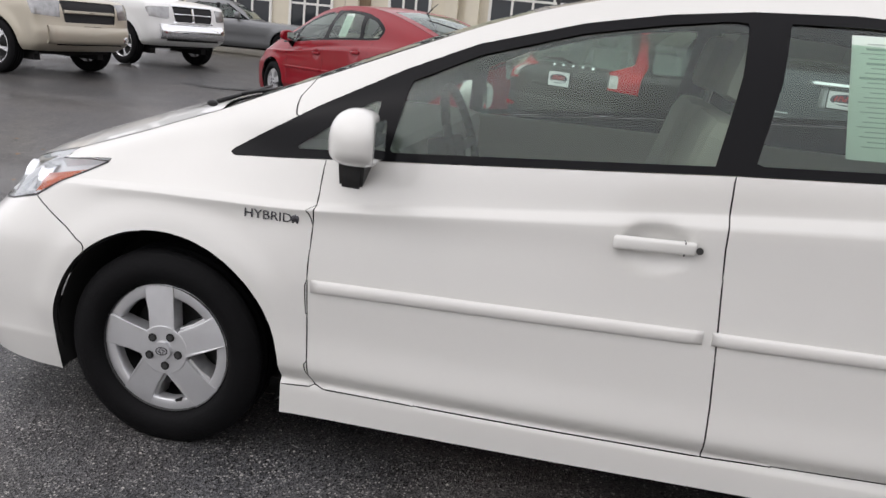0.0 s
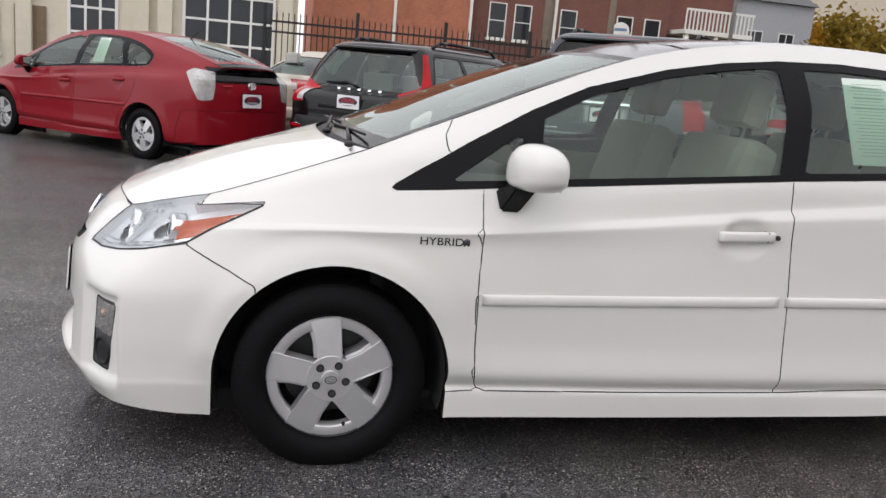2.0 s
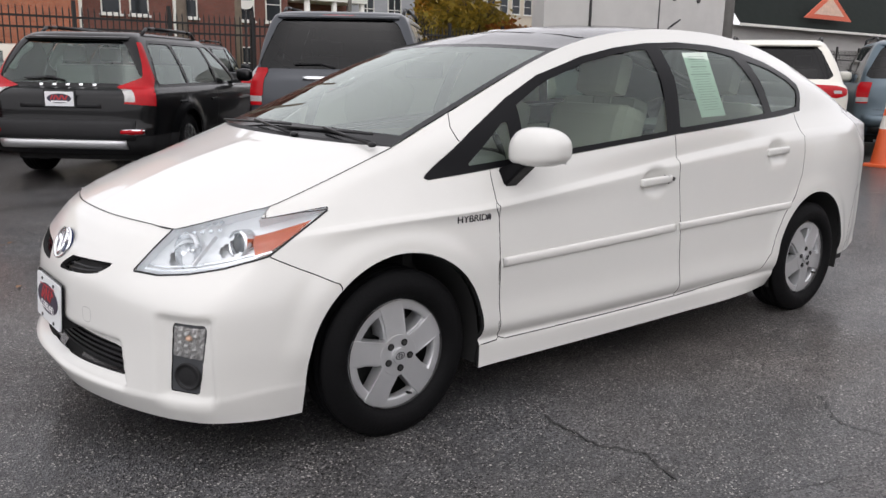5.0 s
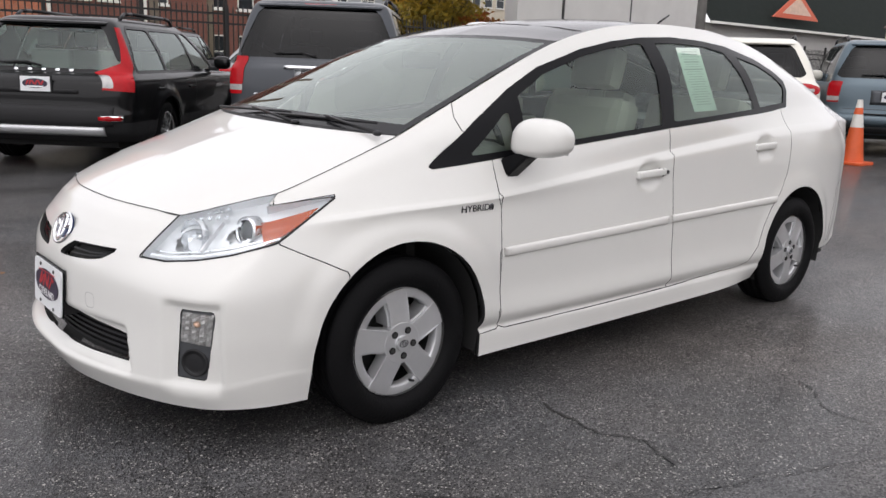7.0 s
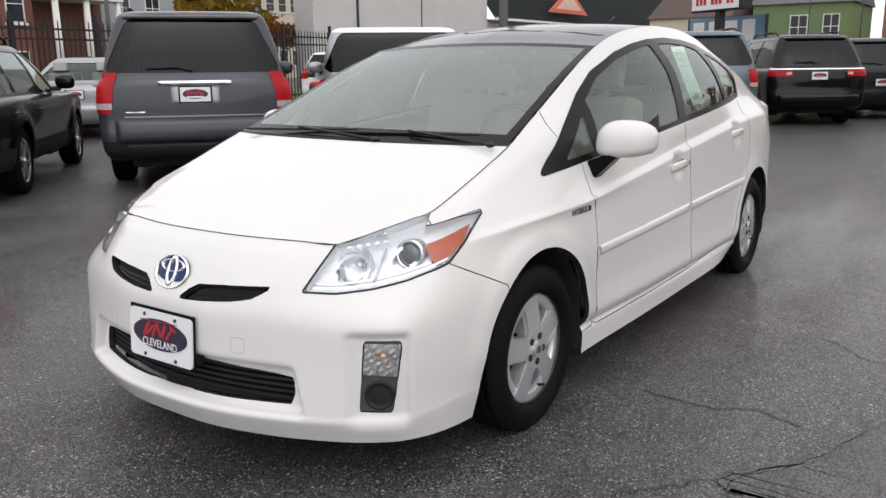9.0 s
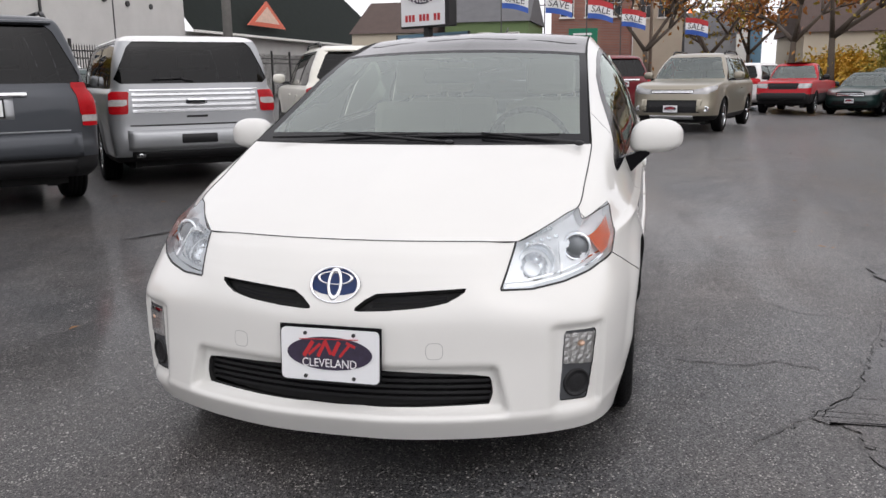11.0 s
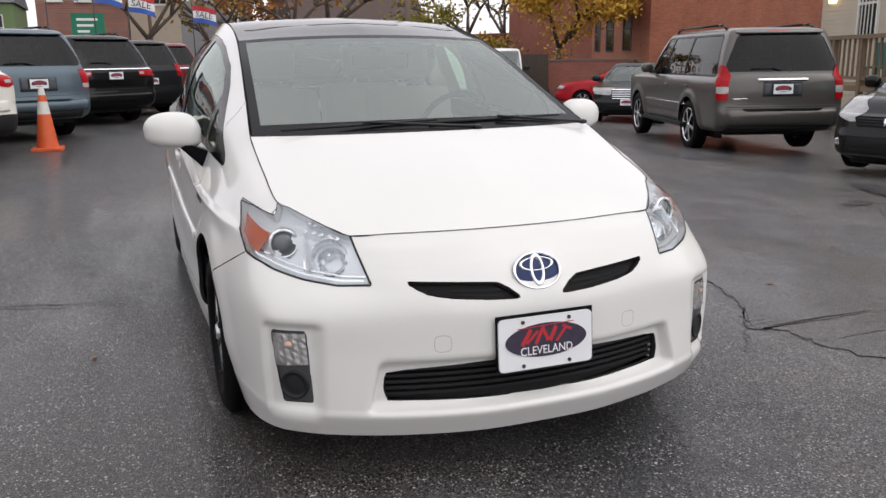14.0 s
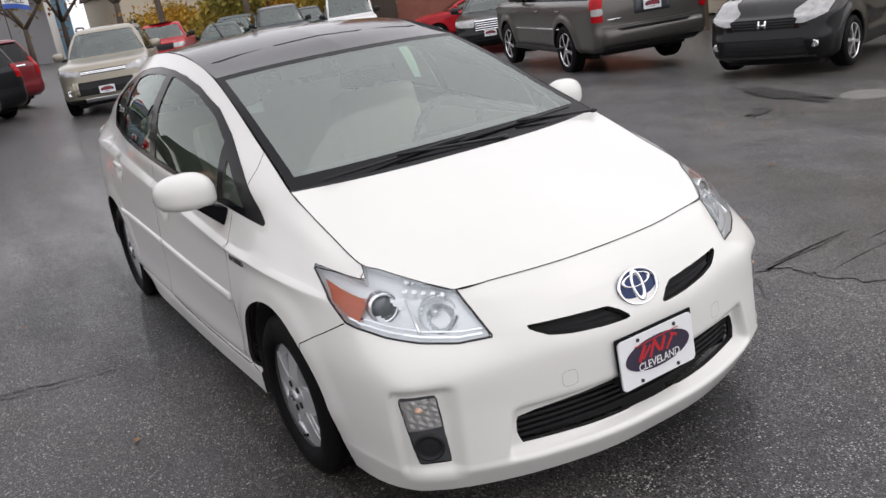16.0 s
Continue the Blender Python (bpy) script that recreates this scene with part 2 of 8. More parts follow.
def text_mesh(name, words, size, depth, material, parent, m, shear=0.0, label="", align="CENTER"):
    cu = bpy.data.curves.new(name, "FONT")
    cu.body, cu.size, cu.extrude, cu.align_x, cu.align_y, cu.shear = words, size, depth, align, "CENTER", shear
    cu.resolution_u = 3
    tmp = bpy.data.objects.new(name, cu)
    me = bpy.data.meshes.new_from_object(tmp)
    bpy.data.objects.remove(tmp)
    me.materials.clear()
    me.materials.append(material)
    ob = new(name, me)
    ob.parent = parent
    ob.matrix_basis = m
    if label:
        ob["label"] = label
    return ob


def catmull(P, ts):
    """Points of P, knots at 0, 1, 2 ..., on a smooth curve through them."""
    P = np.asarray(P, float)
    n = len(P)
    ts = np.clip(np.asarray(ts, float), 0, n - 1)
    i = np.minimum(ts.astype(int), n - 2)
    f = (ts - i)[:, None] if P.ndim == 2 else (ts - i)[:, None, None]
    p1, p2 = P[i], P[i + 1]
    p0 = np.where((i > 0).reshape(f.shape), P[np.maximum(i - 1, 0)], 2 * p1 - p2)
    p3 = np.where((i + 2 < n).reshape(f.shape), P[np.minimum(i + 2, n - 1)], 2 * p2 - p1)
    return p1 + .5 * f * (p2 - p0 + f * (2 * p0 - 5 * p1 + 4 * p2 - p3 + f * (3 * (p1 - p2) + p3 - p0)))


def pchip(P, ts):
    """Like catmull, but never past the knots."""
    P = np.asarray(P, float)
    n = len(P)
    d = np.diff(P, axis=0)
    m = np.zeros_like(P)
    a, b = d[:-1], d[1:]
    s = (a * b) > 0
    m[1:-1] = np.where(s, 2 * a * b / np.where(s, a + b, 1), 0)
    m[0], m[-1] = d[0], d[-1]
    ts = np.clip(np.asarray(ts, float), 0, n - 1)
    i = np.minimum(ts.astype(int), n - 2)
    f = (ts - i).reshape((-1,) + (1,) * (P.ndim - 1))
    return P[i] * (1 + 2 * f) * (1 - f) ** 2 + m[i] * f * (1 - f) ** 2 + P[i + 1] * f * f * (3 - 2 * f) + m[i + 1] * f * f * (f - 1)


def steps(lengths, cell):
    """Curve parameters with about one step a cell."""
    out = [0.0]
    for k, l in enumerate(lengths):
        n = max(1, int(round(l / cell)))
        out += [k + (j + 1) / n for j in range(n)]
    return np.array(out)


class Shell:
    """A smooth sheet of quads from a grid of points, cut into panels along outlines."""

    def __init__(self, G, closed=False):
        nr, nc = G.shape[:2]
        self.v = G.reshape(-1, 3).copy()
        i, j = np.meshgrid(np.arange(nr - 1), np.arange(nc - 1), indexing="ij")
        a = (i * nc + j).ravel()
        self.f = np.stack([a, a + 1, a + nc + 1, a + nc], 1)
        if closed:
            i = np.arange(nr - 1)
            self.f = np.concatenate([self.f, np.stack([i * nc + nc - 1, i * nc, (i + 1) * nc, (i + 1) * nc + nc - 1], 1)])
        self.id = np.zeros(len(self.f), int)
        self.cuts = [None]
        self.names = ["body"]
        p = self.v[self.f]
        n = np.cross(p[:, 2] - p[:, 0], p[:, 3] - p[:, 1])
        l = np.linalg.norm(n, axis=1, keepdims=True)
        self.fn = n / np.maximum(l, 1e-12)
        vn = np.zeros_like(self.v)
        for k in range(4):
            np.add.at(vn, self.f[:, k], n)
        self.n = vn / np.maximum(np.linalg.norm(vn, axis=1, keepdims=True), 1e-12)
        self.cell = float(np.sqrt(np.median(l))) * 1.2

    def cut(self, name, poly, e1, e2, where=None, mirror=True):
        """Faces whose centre lies within the outline, seen along e1, e2 (left side; and mirrored to the right)."""
        poly = np.asarray(poly, float)
        c = self.v[self.f].mean(1)
        for side in ((1, -1) if mirror else (1,)):
            s = np.array([1, side, 1])
            A, B = np.array(e1) * s, np.array(e2) * s
            q = np.stack([c @ A, c @ B], 1)
            inside = np.zeros(len(q), bool)
            j = len(poly) - 1
            for i in range(len(poly)):
                (xi, yi), (xj, yj) = poly[i], poly[j]
                hit = ((yi > q[:, 1]) != (yj > q[:, 1])) & (q[:, 0] < (xj - xi) * (q[:, 1] - yi) / ((yj - yi) or 1e-12) + xi)
                inside ^= hit
                j = i
            ok = inside
            if mirror:
                ok = ok & (c[:, 1] * side > 0)
            if where is not None:
                ok = ok & where(c * s, self.fn * s)
            k = len(self.cuts)
            self.id[ok] = k
            self.cuts.append((poly, A, B))
            self.names.append(name + ("_l" if side == 1 else "_r") if mirror else name)
        return self

    def snap(self):
        hi = np.zeros(len(self.v), int)
        lo = np.full(len(self.v), 999)
        for k in range(4):
            np.maximum.at(hi, self.f[:, k], self.id)
            np.minimum.at(lo, self.f[:, k], self.id)
        for i in np.where(hi != lo)[0]:
            poly, A, B = self.cuts[hi[i]]
            p = self.v[i]
            q = np.array([p @ A, p @ B])
            a, b = poly, np.roll(poly, -1, 0)
            d = b - a
            t = np.clip(((q - a) * d).sum(1) / np.maximum((d * d).sum(1), 1e-12), 0, 1)
            r = a + t[:, None] * d
            m = ((r - q) ** 2).sum(1)
            k = m.argmin()
            if m[k] > (2.2 * self.cell) ** 2:
                continue
            w = r[k] - q
            try:
                step = np.linalg.solve(np.stack([A, B, self.n[i]]), np.array([w[0], w[1], 0]))
            except np.linalg.LinAlgError:
                continue
            l = np.linalg.norm(step)
            if l < 4 * self.cell:
                self.v[i] = p + step
        return self

    def panel(self, name, sel, material, parent, label="", gap=0.0, lip=0.0, offset=0.0, walls=False):
        """One panel as one mesh: its edges drawn back by half a gap, and folded inward by lip."""
        ids = [k for k, nm in enumerate(self.names) if nm == sel]
        f = self.f[np.isin(self.id, ids)]
        if not len(f):
            return None
        used, inv = np.unique(f, return_inverse=True)
        f = inv.reshape(f.shape)
        v, n = self.v[used].copy(), self.n[used]
        edges = {}
        for q in f:
            for a in range(4):
                x, y = int(q[a]), int(q[(a + 1) % 4])
                if x == y:
                    continue
                if (y, x) in edges:
                    del edges[(y, x)]
                else:
                    edges[(x, y)] = 1
        rim = sorted({x for e in edges for x in e})
        if gap:
            c = v[f].mean(1)
            acc, cnt = np.zeros_like(v), np.zeros(len(v))
            for k in range(4):
                np.add.at(acc, f[:, k], c)
                np.add.at(cnt, f[:, k], 1)
            for i in rim:
                w = acc[i] / cnt[i] - v[i]
                l = np.linalg.norm(w)
                if l > 1e-6:
                    v[i] = v[i] + w / l * min(gap / 2 * 1.3, .6 * l)
        if offset:
            v = v + n * offset
        full = len(f)
        faces = [tuple(q) if len(set(q)) == 4 else tuple(dict.fromkeys(q)) for q in f.tolist()]
        faces = [q for q in faces if len(q) > 2]
        nn = list(n)
        vv = list(v)
        if lip:
            top, low = {}, {}
            for i in rim:
                top[i] = i
                low[i] = len(vv)
                vv.append(v[i] - n[i] * lip)
                nn.append(n[i])
            if walls:
                faces = []
            base = len(faces)
            for x, y in edges:
                faces.append((top[y], top[x], low[x], low[y]))
        ob = link_mesh(name, vv, faces, material, parent, label, normals=nn if not lip else None)
        if lip and not walls:
            # fold faces coloured dark, so shade is painted into the panel gaps
            ob.data.materials.append(DARK_VOID)
            for q in range(base, len(ob.data.polygons)):
                ob.data.polygons[q].material_index = 1
            sharp = {(min(e), max(e)) for e in edges}
            for e in ob.data.edges:
                if tuple(sorted(e.vertices)) in sharp:
                    e.use_edge_sharp = True
        return ob


def ribbon(points, normals, width, lift, name, material, parent, label=""):
    """A thin strip that follows a line over a surface."""
    P, N = np.asarray(points, float), np.asarray(normals, float)
    T = np.gradient(P, axis=0)
    S = np.cross(T, N)
    S /= np.maximum(np.linalg.norm(S, axis=1, keepdims=True), 1e-9)
    a, b = P + S * width / 2 + N * lift, P - S * width / 2 + N * lift
    n = len(P)
    return link_mesh(name, np.concatenate([a, b]), [(i, i + 1, n + i + 1, n + i) for i in range(n - 1)], material, parent, label)


def wheel(name, parent, m, r, rim_r, width, spokes=5, style="five", alloy=None, seg=48):
    """Tyre with tread grooves and a spoked rim; local Y is the axle, outward face at +Y."""
    hw = width / 2
    alloy = alloy or ALLOY
    e = link_mesh(name, [(0, 0, 0), (0, -.01, 0), (.01, 0, 0)], [(0, 1, 2)], STEEL_DARK, parent)
    e.matrix_basis = m
    sr = .92 * rim_r
    prof = [(sr, hw * .55), (rim_r * 1.01, hw * .86), (rim_r * 1.08, hw * .97), (rim_r + .45 * (r - rim_r), hw * 1.0), (r - .028, hw * .93), (r - .010, hw * .80)]
    for k in range(4):
        y = hw * (.62 - .4 * k)
        prof += [(r - .001, y + hw * .10), (r, y), (r - .001, y - hw * .10), (r - .008, y - hw * .13), (r - .008, y - hw * .22)]
    prof += [(r - .012, -hw * .85), (r - .03, -hw), (rim_r * 1.02, -hw * .9), (sr, -hw * .6)]
    part("tyre", lathe(prof, seg), RUBBER, e, smooth=True)
    lip = hw * .86 - .018 if style == "five" else hw * .89
    part("rim", lathe([(rim_r * 1.02, lip - .012), (rim_r * 1.015, lip), (rim_r * .98, lip - .001), (rim_r * .955, lip - .012)], seg), alloy, e, smooth=True)
    # barrel and disc coloured dark to paint in shade behind the spokes
    part("barrel", lathe([(rim_r * .955, hw * .78), (rim_r * .93, hw * .45), (rim_r * .9, -hw * .7)], seg), STEEL_DARK, e, smooth=True)
    part("brake_disc", lathe([(.001, -.02), (rim_r * .72, -.02), (rim_r * .72, -.035), (.001, -.035)], 28), STEEL_DARK, e, smooth=False)
    y0, y1 = hw * .66, hw * .86
    R = rim_r
    if style == "five":
        pol = lambda r, d: (R * r * math.sin(radians(d)), R * r * math.cos(radians(d)))
        def dish(bm, drop=0.0):
            for v in bm.verts:
                v.co.y -= .016 * (v.co.x ** 2 + v.co.z ** 2) / R ** 2 + drop
            return bm
        part("hub", dish(prism([pol(.37, a) for a in np.linspace(0, 360, 31)[:-1]], y0 * .6, y1 * 1.01, bev=.003)), alloy, e)
        part("rim_face", lathe([(R * .785, y1 - .050), (R * .79, y1 - .016), (R * .81, y1 - .0135), (R * .95, y1 - .0175), (R * .99, y1 - .0195), (R * 1.01, y1 - .026)], seg), alloy, e, smooth=True)
        for k in range(5):
            rot = pose(0, 0, 0, 0, 72 * k, 0)
            flat = [(.30, -36), (.38, -34), (.60, -22), (.80, -17), (.985, -14), (.985, 0), (.985, 14), (.80, 14.5), (.60, 17), (.40, 27), (.30, 36)]
            sp = dish(prism([pol(*q) for q in flat], y0 * .5, y1, None, bev=.003))
            for v in sp.verts:
                v.co.y -= .035 * v.co.x
            bmesh.ops.transform(sp, matrix=rot, verts=sp.verts[:])
            part("spoke", sp, alloy, e)
            slope = [(.38, 26), (.60, 15), (.84, 12), (.84, 17.5), (.60, 20.5), (.40, 33)]
            sp = dish(prism([pol(*q) for q in slope], y0 * .25, y1, None, bev=.003), .012)
            bmesh.ops.transform(sp, matrix=rot, verts=sp.verts[:])
            part("spoke_flank", sp, alloy, e)
            # flat dark disc paints in the shade of a recess round the nut
            nut = bmesh.new()
            cyl(nut, R * .062, R * .062, .012, rot @ pose(R * .235 * math.sin(.63), y1 - .004, R * .235 * math.cos(.63), 90), 16)
            pk = part("nut_pocket_shade", nut, DARK_VOID, e)
            nut = bmesh.new()
            cyl(nut, R * .040, R * .040, .012, rot @ pose(R * .235 * math.sin(.63), y1 - .002, R * .235 * math.cos(.63), 90), 6)
            part("lug_nut", nut, STEEL_DARK, e)
        vlv = bmesh.new()
        bar(vlv, (R * .80 * math.sin(radians(190)), y1 - .02, R * .80 * math.cos(radians(190))), (R * .76 * math.sin(radians(190)), y1 + .008, R * .76 * math.cos(radians(190))), .006, .004, 8)
        part("valve", vlv, BLACK_TRIM, e)
    else:
        hub = bmesh.new()
        cyl(hub, R * .22, R * .20, hw * .5, pose(0, hw * .6, 0, -90), 20)
        part("hub", hub, alloy, e, smooth=False)
        for k in range(spokes):
            rot = pose(0, 0, 0, 0, 360 / spokes * k, 0)
            flat = [(-R * .10, R * .15), (-R * .075, R * .6), (-R * .13, R * .96), (R * .13, R * .96), (R * .075, R * .6), (R * .10, R * .15)]
            part("spoke", prism(flat, y0 * .6, y1, rot), alloy, e, smooth=False)
    cap = bmesh.new()
    cyl(cap, R * .145, R * .13, .014, pose(0, y1 + .002, 0, -90), 24)
    part("hub_cap", cap, alloy, e, smooth=False)
    if style == "five":
        for a, b in ((.085, .058), (.05, .022), (.024, .055)):
            part("cap_mark", lathe([(R * .9 * a, 0), (R * a, .003), (R * 1.12 * a, 0)], 20), DARK_CHROME, e).matrix_basis = pose(0, y1 + .0088, 0) @ Matrix.Diagonal((1, 1, b / a, 1))
    return e


def coons(c0, c1, f, g, nu, nv):
    """A patch between a centre line c0(v), a side edge c1(v), a front edge f(u) and a rear edge g(u); each a list of points."""
    def even(P, n):
        P = np.asarray(P, float)
        Q = catmull(P, np.linspace(0, len(P) - 1, 200))
        s = np.r_[0, np.cumsum(np.linalg.norm(np.diff(Q, axis=0), axis=1))]
        t = np.linspace(0, s[-1], n)
        return np.stack([np.interp(t, s, Q[:, k]) for k in range(3)], 1)
    A, B, F, H = even(c0, nv), even(c1, nv), even(f, nu), even(g, nu)
    u = np.linspace(0, 1, nu)[None, :, None]
    v = np.linspace(0, 1, nv)[:, None, None]
    S = (1 - u) * A[:, None] + u * B[:, None] + (1 - v) * F[None] + v * H[None]
    S -= (1 - u) * (1 - v) * A[0] + u * (1 - v) * B[0] + (1 - u) * v * A[-1] + u * v * B[-1]
    return S


def full_width(S):
    """The left half patch and its mirror image as one grid, right edge to left edge."""
    R = S[:, :0:-1].copy()
    R[..., 1] *= -1
    return np.concatenate([R, S], 1)

# ---- wet asphalt lot ----
def ground_z(x, y):
    """The lot is level round the car and falls a little towards +y."""
    d = min(max(0.0, y - 2.5), 14.0)
    return -.05 * d


def asphalt(name="wet_asphalt", tone=1.0, stones=1.0, gloss=1.0):
    """Worn wet asphalt: dark binder, fine grit, scattered pale stones, damp blotches, paler towards +y."""
    m = bpy.data.materials.new(name)
    m.use_nodes = True
    nt = m.node_tree
    p = nt.nodes["Principled BSDF"]
    L = nt.links.new
    co = nt.nodes.new("ShaderNodeTexCoord")

    def noise(scale, detail, rough=.6, vec=None):
        n = _node(nt, "ShaderNodeTexNoise", Scale=scale, Detail=detail, Roughness=rough)
        L(vec or co.outputs["Object"], n.inputs["Vector"])
        return n.outputs["Fac"]

    def ranged(src, a0, a1, b0, b1, smooth=False):
        r = _node(nt, "ShaderNodeMapRange")
        r.inputs["From Min"].default_value, r.inputs["From Max"].default_value = a0, a1
        r.inputs["To Min"].default_value, r.inputs["To Max"].default_value = b0, b1
        if smooth:
            r.interpolation_type = "SMOOTHSTEP"
        L(src, r.inputs["Value"])
        return r.outputs[0]

    def maths(op, a0, b0):
        n = nt.nodes.new("ShaderNodeMath")
        n.operation = op
        for k, v in ((0, a0), (1, b0)):
            if isinstance(v, (int, float)):
                n.inputs[k].default_value = v
            else:
                L(v, n.inputs[k])
        return n.outputs[0]

    def cells(scale):
        v = nt.nodes.new("ShaderNodeTexVoronoi")
        v.inputs["Scale"].default_value = scale
        L(co.outputs["Object"], v.inputs["Vector"])
        sp = nt.nodes.new("ShaderNodeSeparateColor")
        L(v.outputs["Color"], sp.inputs[0])
        return v.outputs["Distance"], sp.outputs[0], sp.outputs[1]

    big, mid, patch = noise(.45, 4.0), noise(2.6, 6.0, .65), noise(7.0, 3.0)
    mp = nt.nodes.new("ShaderNodeMapping")
    mp.inputs["Rotation"].default_value, mp.inputs["Scale"].default_value = (0, 0, radians(-14)), (.35, 1.6, 1)
    L(co.outputs["Object"], mp.inputs[0])
    streak = noise(.8, 5.0, .6, mp.outputs[0])
    d1, r1, s1 = cells(185.0)
    d2, r2, s2 = cells(135.0)
    d3, r3, s3 = cells(58.0)
    # brightness: damp blotches, each grain its own grey
    damp = maths("MULTIPLY", ranged(mid, .32, .68, .64, 1.32), ranged(streak, .36, .64, .74, 1.22))
    grain = ranged(r1, 0, 1, .06, 2.1)
    place = nt.nodes.new("ShaderNodeSeparateXYZ")
    L(co.outputs["Object"], place.inputs[0])
    # overall tone rises towards +y, its edge wobbled by noise
    y_tone = ranged(maths("ADD", place.outputs["Y"], maths("MULTIPLY", big, 2.4)), -.6, 3.2, .66, 1.12, True)
    body = maths("MULTIPLY", maths("MULTIPLY", maths("MULTIPLY", damp, grain), y_tone), .056 * tone)
    # pale stones, fewer where the surface is worn smooth
    rich = ranged(patch, .40, .62, .45, 1.0)
    pick = maths("MULTIPLY", maths("MULTIPLY", ranged(r2, .66, .92, 0, 1), ranged(d2, .52, .30, 0, 1)), rich)
    pick3 = maths("MULTIPLY", ranged(r3, .955, .985, 0, 1), ranged(d3, .36, .20, 0, .9))
    stone = maths("MULTIPLY", maths("MINIMUM", maths("ADD", pick, pick3), 1.0), .9 * stones)
    mix = nt.nodes.new("ShaderNodeMix")
    mix.data_type = "RGBA"
    L(stone, mix.inputs["Factor"])
    tint = nt.nodes.new("ShaderNodeVectorMath")
    tint.operation = "SCALE"
    hue = nt.nodes.new("ShaderNodeMix")
    hue.data_type = "RGBA"
    hue.inputs["A"].default_value, hue.inputs["B"].default_value = (.98, .985, 1.03, 1), (1.10, .99, .93, 1)
    L(ranged(big, .40, .62, 0, 1), hue.inputs["Factor"])
    L(hue.outputs["Result"], tint.inputs[0])
    L(body, tint.inputs["Scale"])
    L(tint.outputs[0], mix.inputs["A"])
    mix.inputs["B"].default_value = (.52, .50, .465, 1)
    L(mix.outputs["Result"], p.inputs["Base Color"])
    # a thin film of water where it is dark
    wet = maths("MULTIPLY", ranged(streak, .36, .60, 1, 0, True), ranged(mid, .35, .65, 1, .5))
    L(ranged(wet, 0, 1, .48, .32), p.inputs["Roughness"])
    p.inputs["Specular IOR Level"].default_value = .24 * gloss
    L(ranged(wet, 0, 1, .10 * gloss, .42 * gloss), p.inputs["Coat Weight"])
    p.inputs["Coat Roughness"].default_value = .11
    b1 = _node(nt, "ShaderNodeBump", Strength=0.8, Distance=0.004)
    L(d1, b1.inputs["Height"])
    b2 = _node(nt, "ShaderNodeBump", Strength=0.30, Distance=0.02)
    L(mid, b2.inputs["Height"])
    L(b1.outputs[0], b2.inputs["Normal"])
    L(b2.outputs[0], p.inputs["Normal"])
    b3 = _node(nt, "ShaderNodeBump", Strength=0.10, Distance=0.02)
    L(mid, b3.inputs["Height"])
    L(b3.outputs[0], p.inputs["Coat Normal"])
    return m


ASPHALT = asphalt()
xs = sorted(set([-400, -200, -100, -60, 60, 100, 200, 400] + list(range(-50, 51, 5))))
ys = sorted(set([-400, -200, -100, -60, 60, 100, 200, 400, 2.5, 16.5] + list(range(-50, 51, 5))))
gv = [(x, y, ground_z(x, y)) for y in ys for x in xs]
gf = [(j * len(xs) + i, j * len(xs) + i + 1, (j + 1) * len(xs) + i + 1, (j + 1) * len(xs) + i) for j in range(len(ys) - 1) for i in range(len(xs) - 1)]
ground = tagged(link_mesh("ground", gv, gf, ASPHALT, smooth=False), "dark wet asphalt car lot", "ground", kind="structure")

# ---- the hatchback: a sheet over nine lengthwise lines, cut into panels ----
# x forward from the front axle, y to its left, z up; columns run from the nose's middle round to the tail's middle
SIDE_X = [0.45, 0.22, 0.03, -0.15, -0.42, -0.95, -1.47, -2.0, -2.4, -2.7, -3.0, -3.25]


def hatch_rail(nose, side, z, sx=None, tail=(-3.41, -3.465, -3.48), tail_y=(0.70, 0.36, 0.0)):
    """One line: six nose points (x, y), twelve side widths at SIDE_X, three tail points; heights for all 21."""
    pts = [(x, y) for x, y in nose] + list(zip(sx or SIDE_X, side)) + list(zip(tail, tail_y))
    return [(x, y, h) for (x, y), h in zip(pts, z)]


def level(front, side, rear):
    """Heights of 21 columns from six, twelve and three of them, where a single number stands for all."""
    ex = lambda v, n: [v] * n if not isinstance(v, (list, tuple)) else list(v)
    return ex(front, 6) + ex(side, 12) + ex(rear, 3)


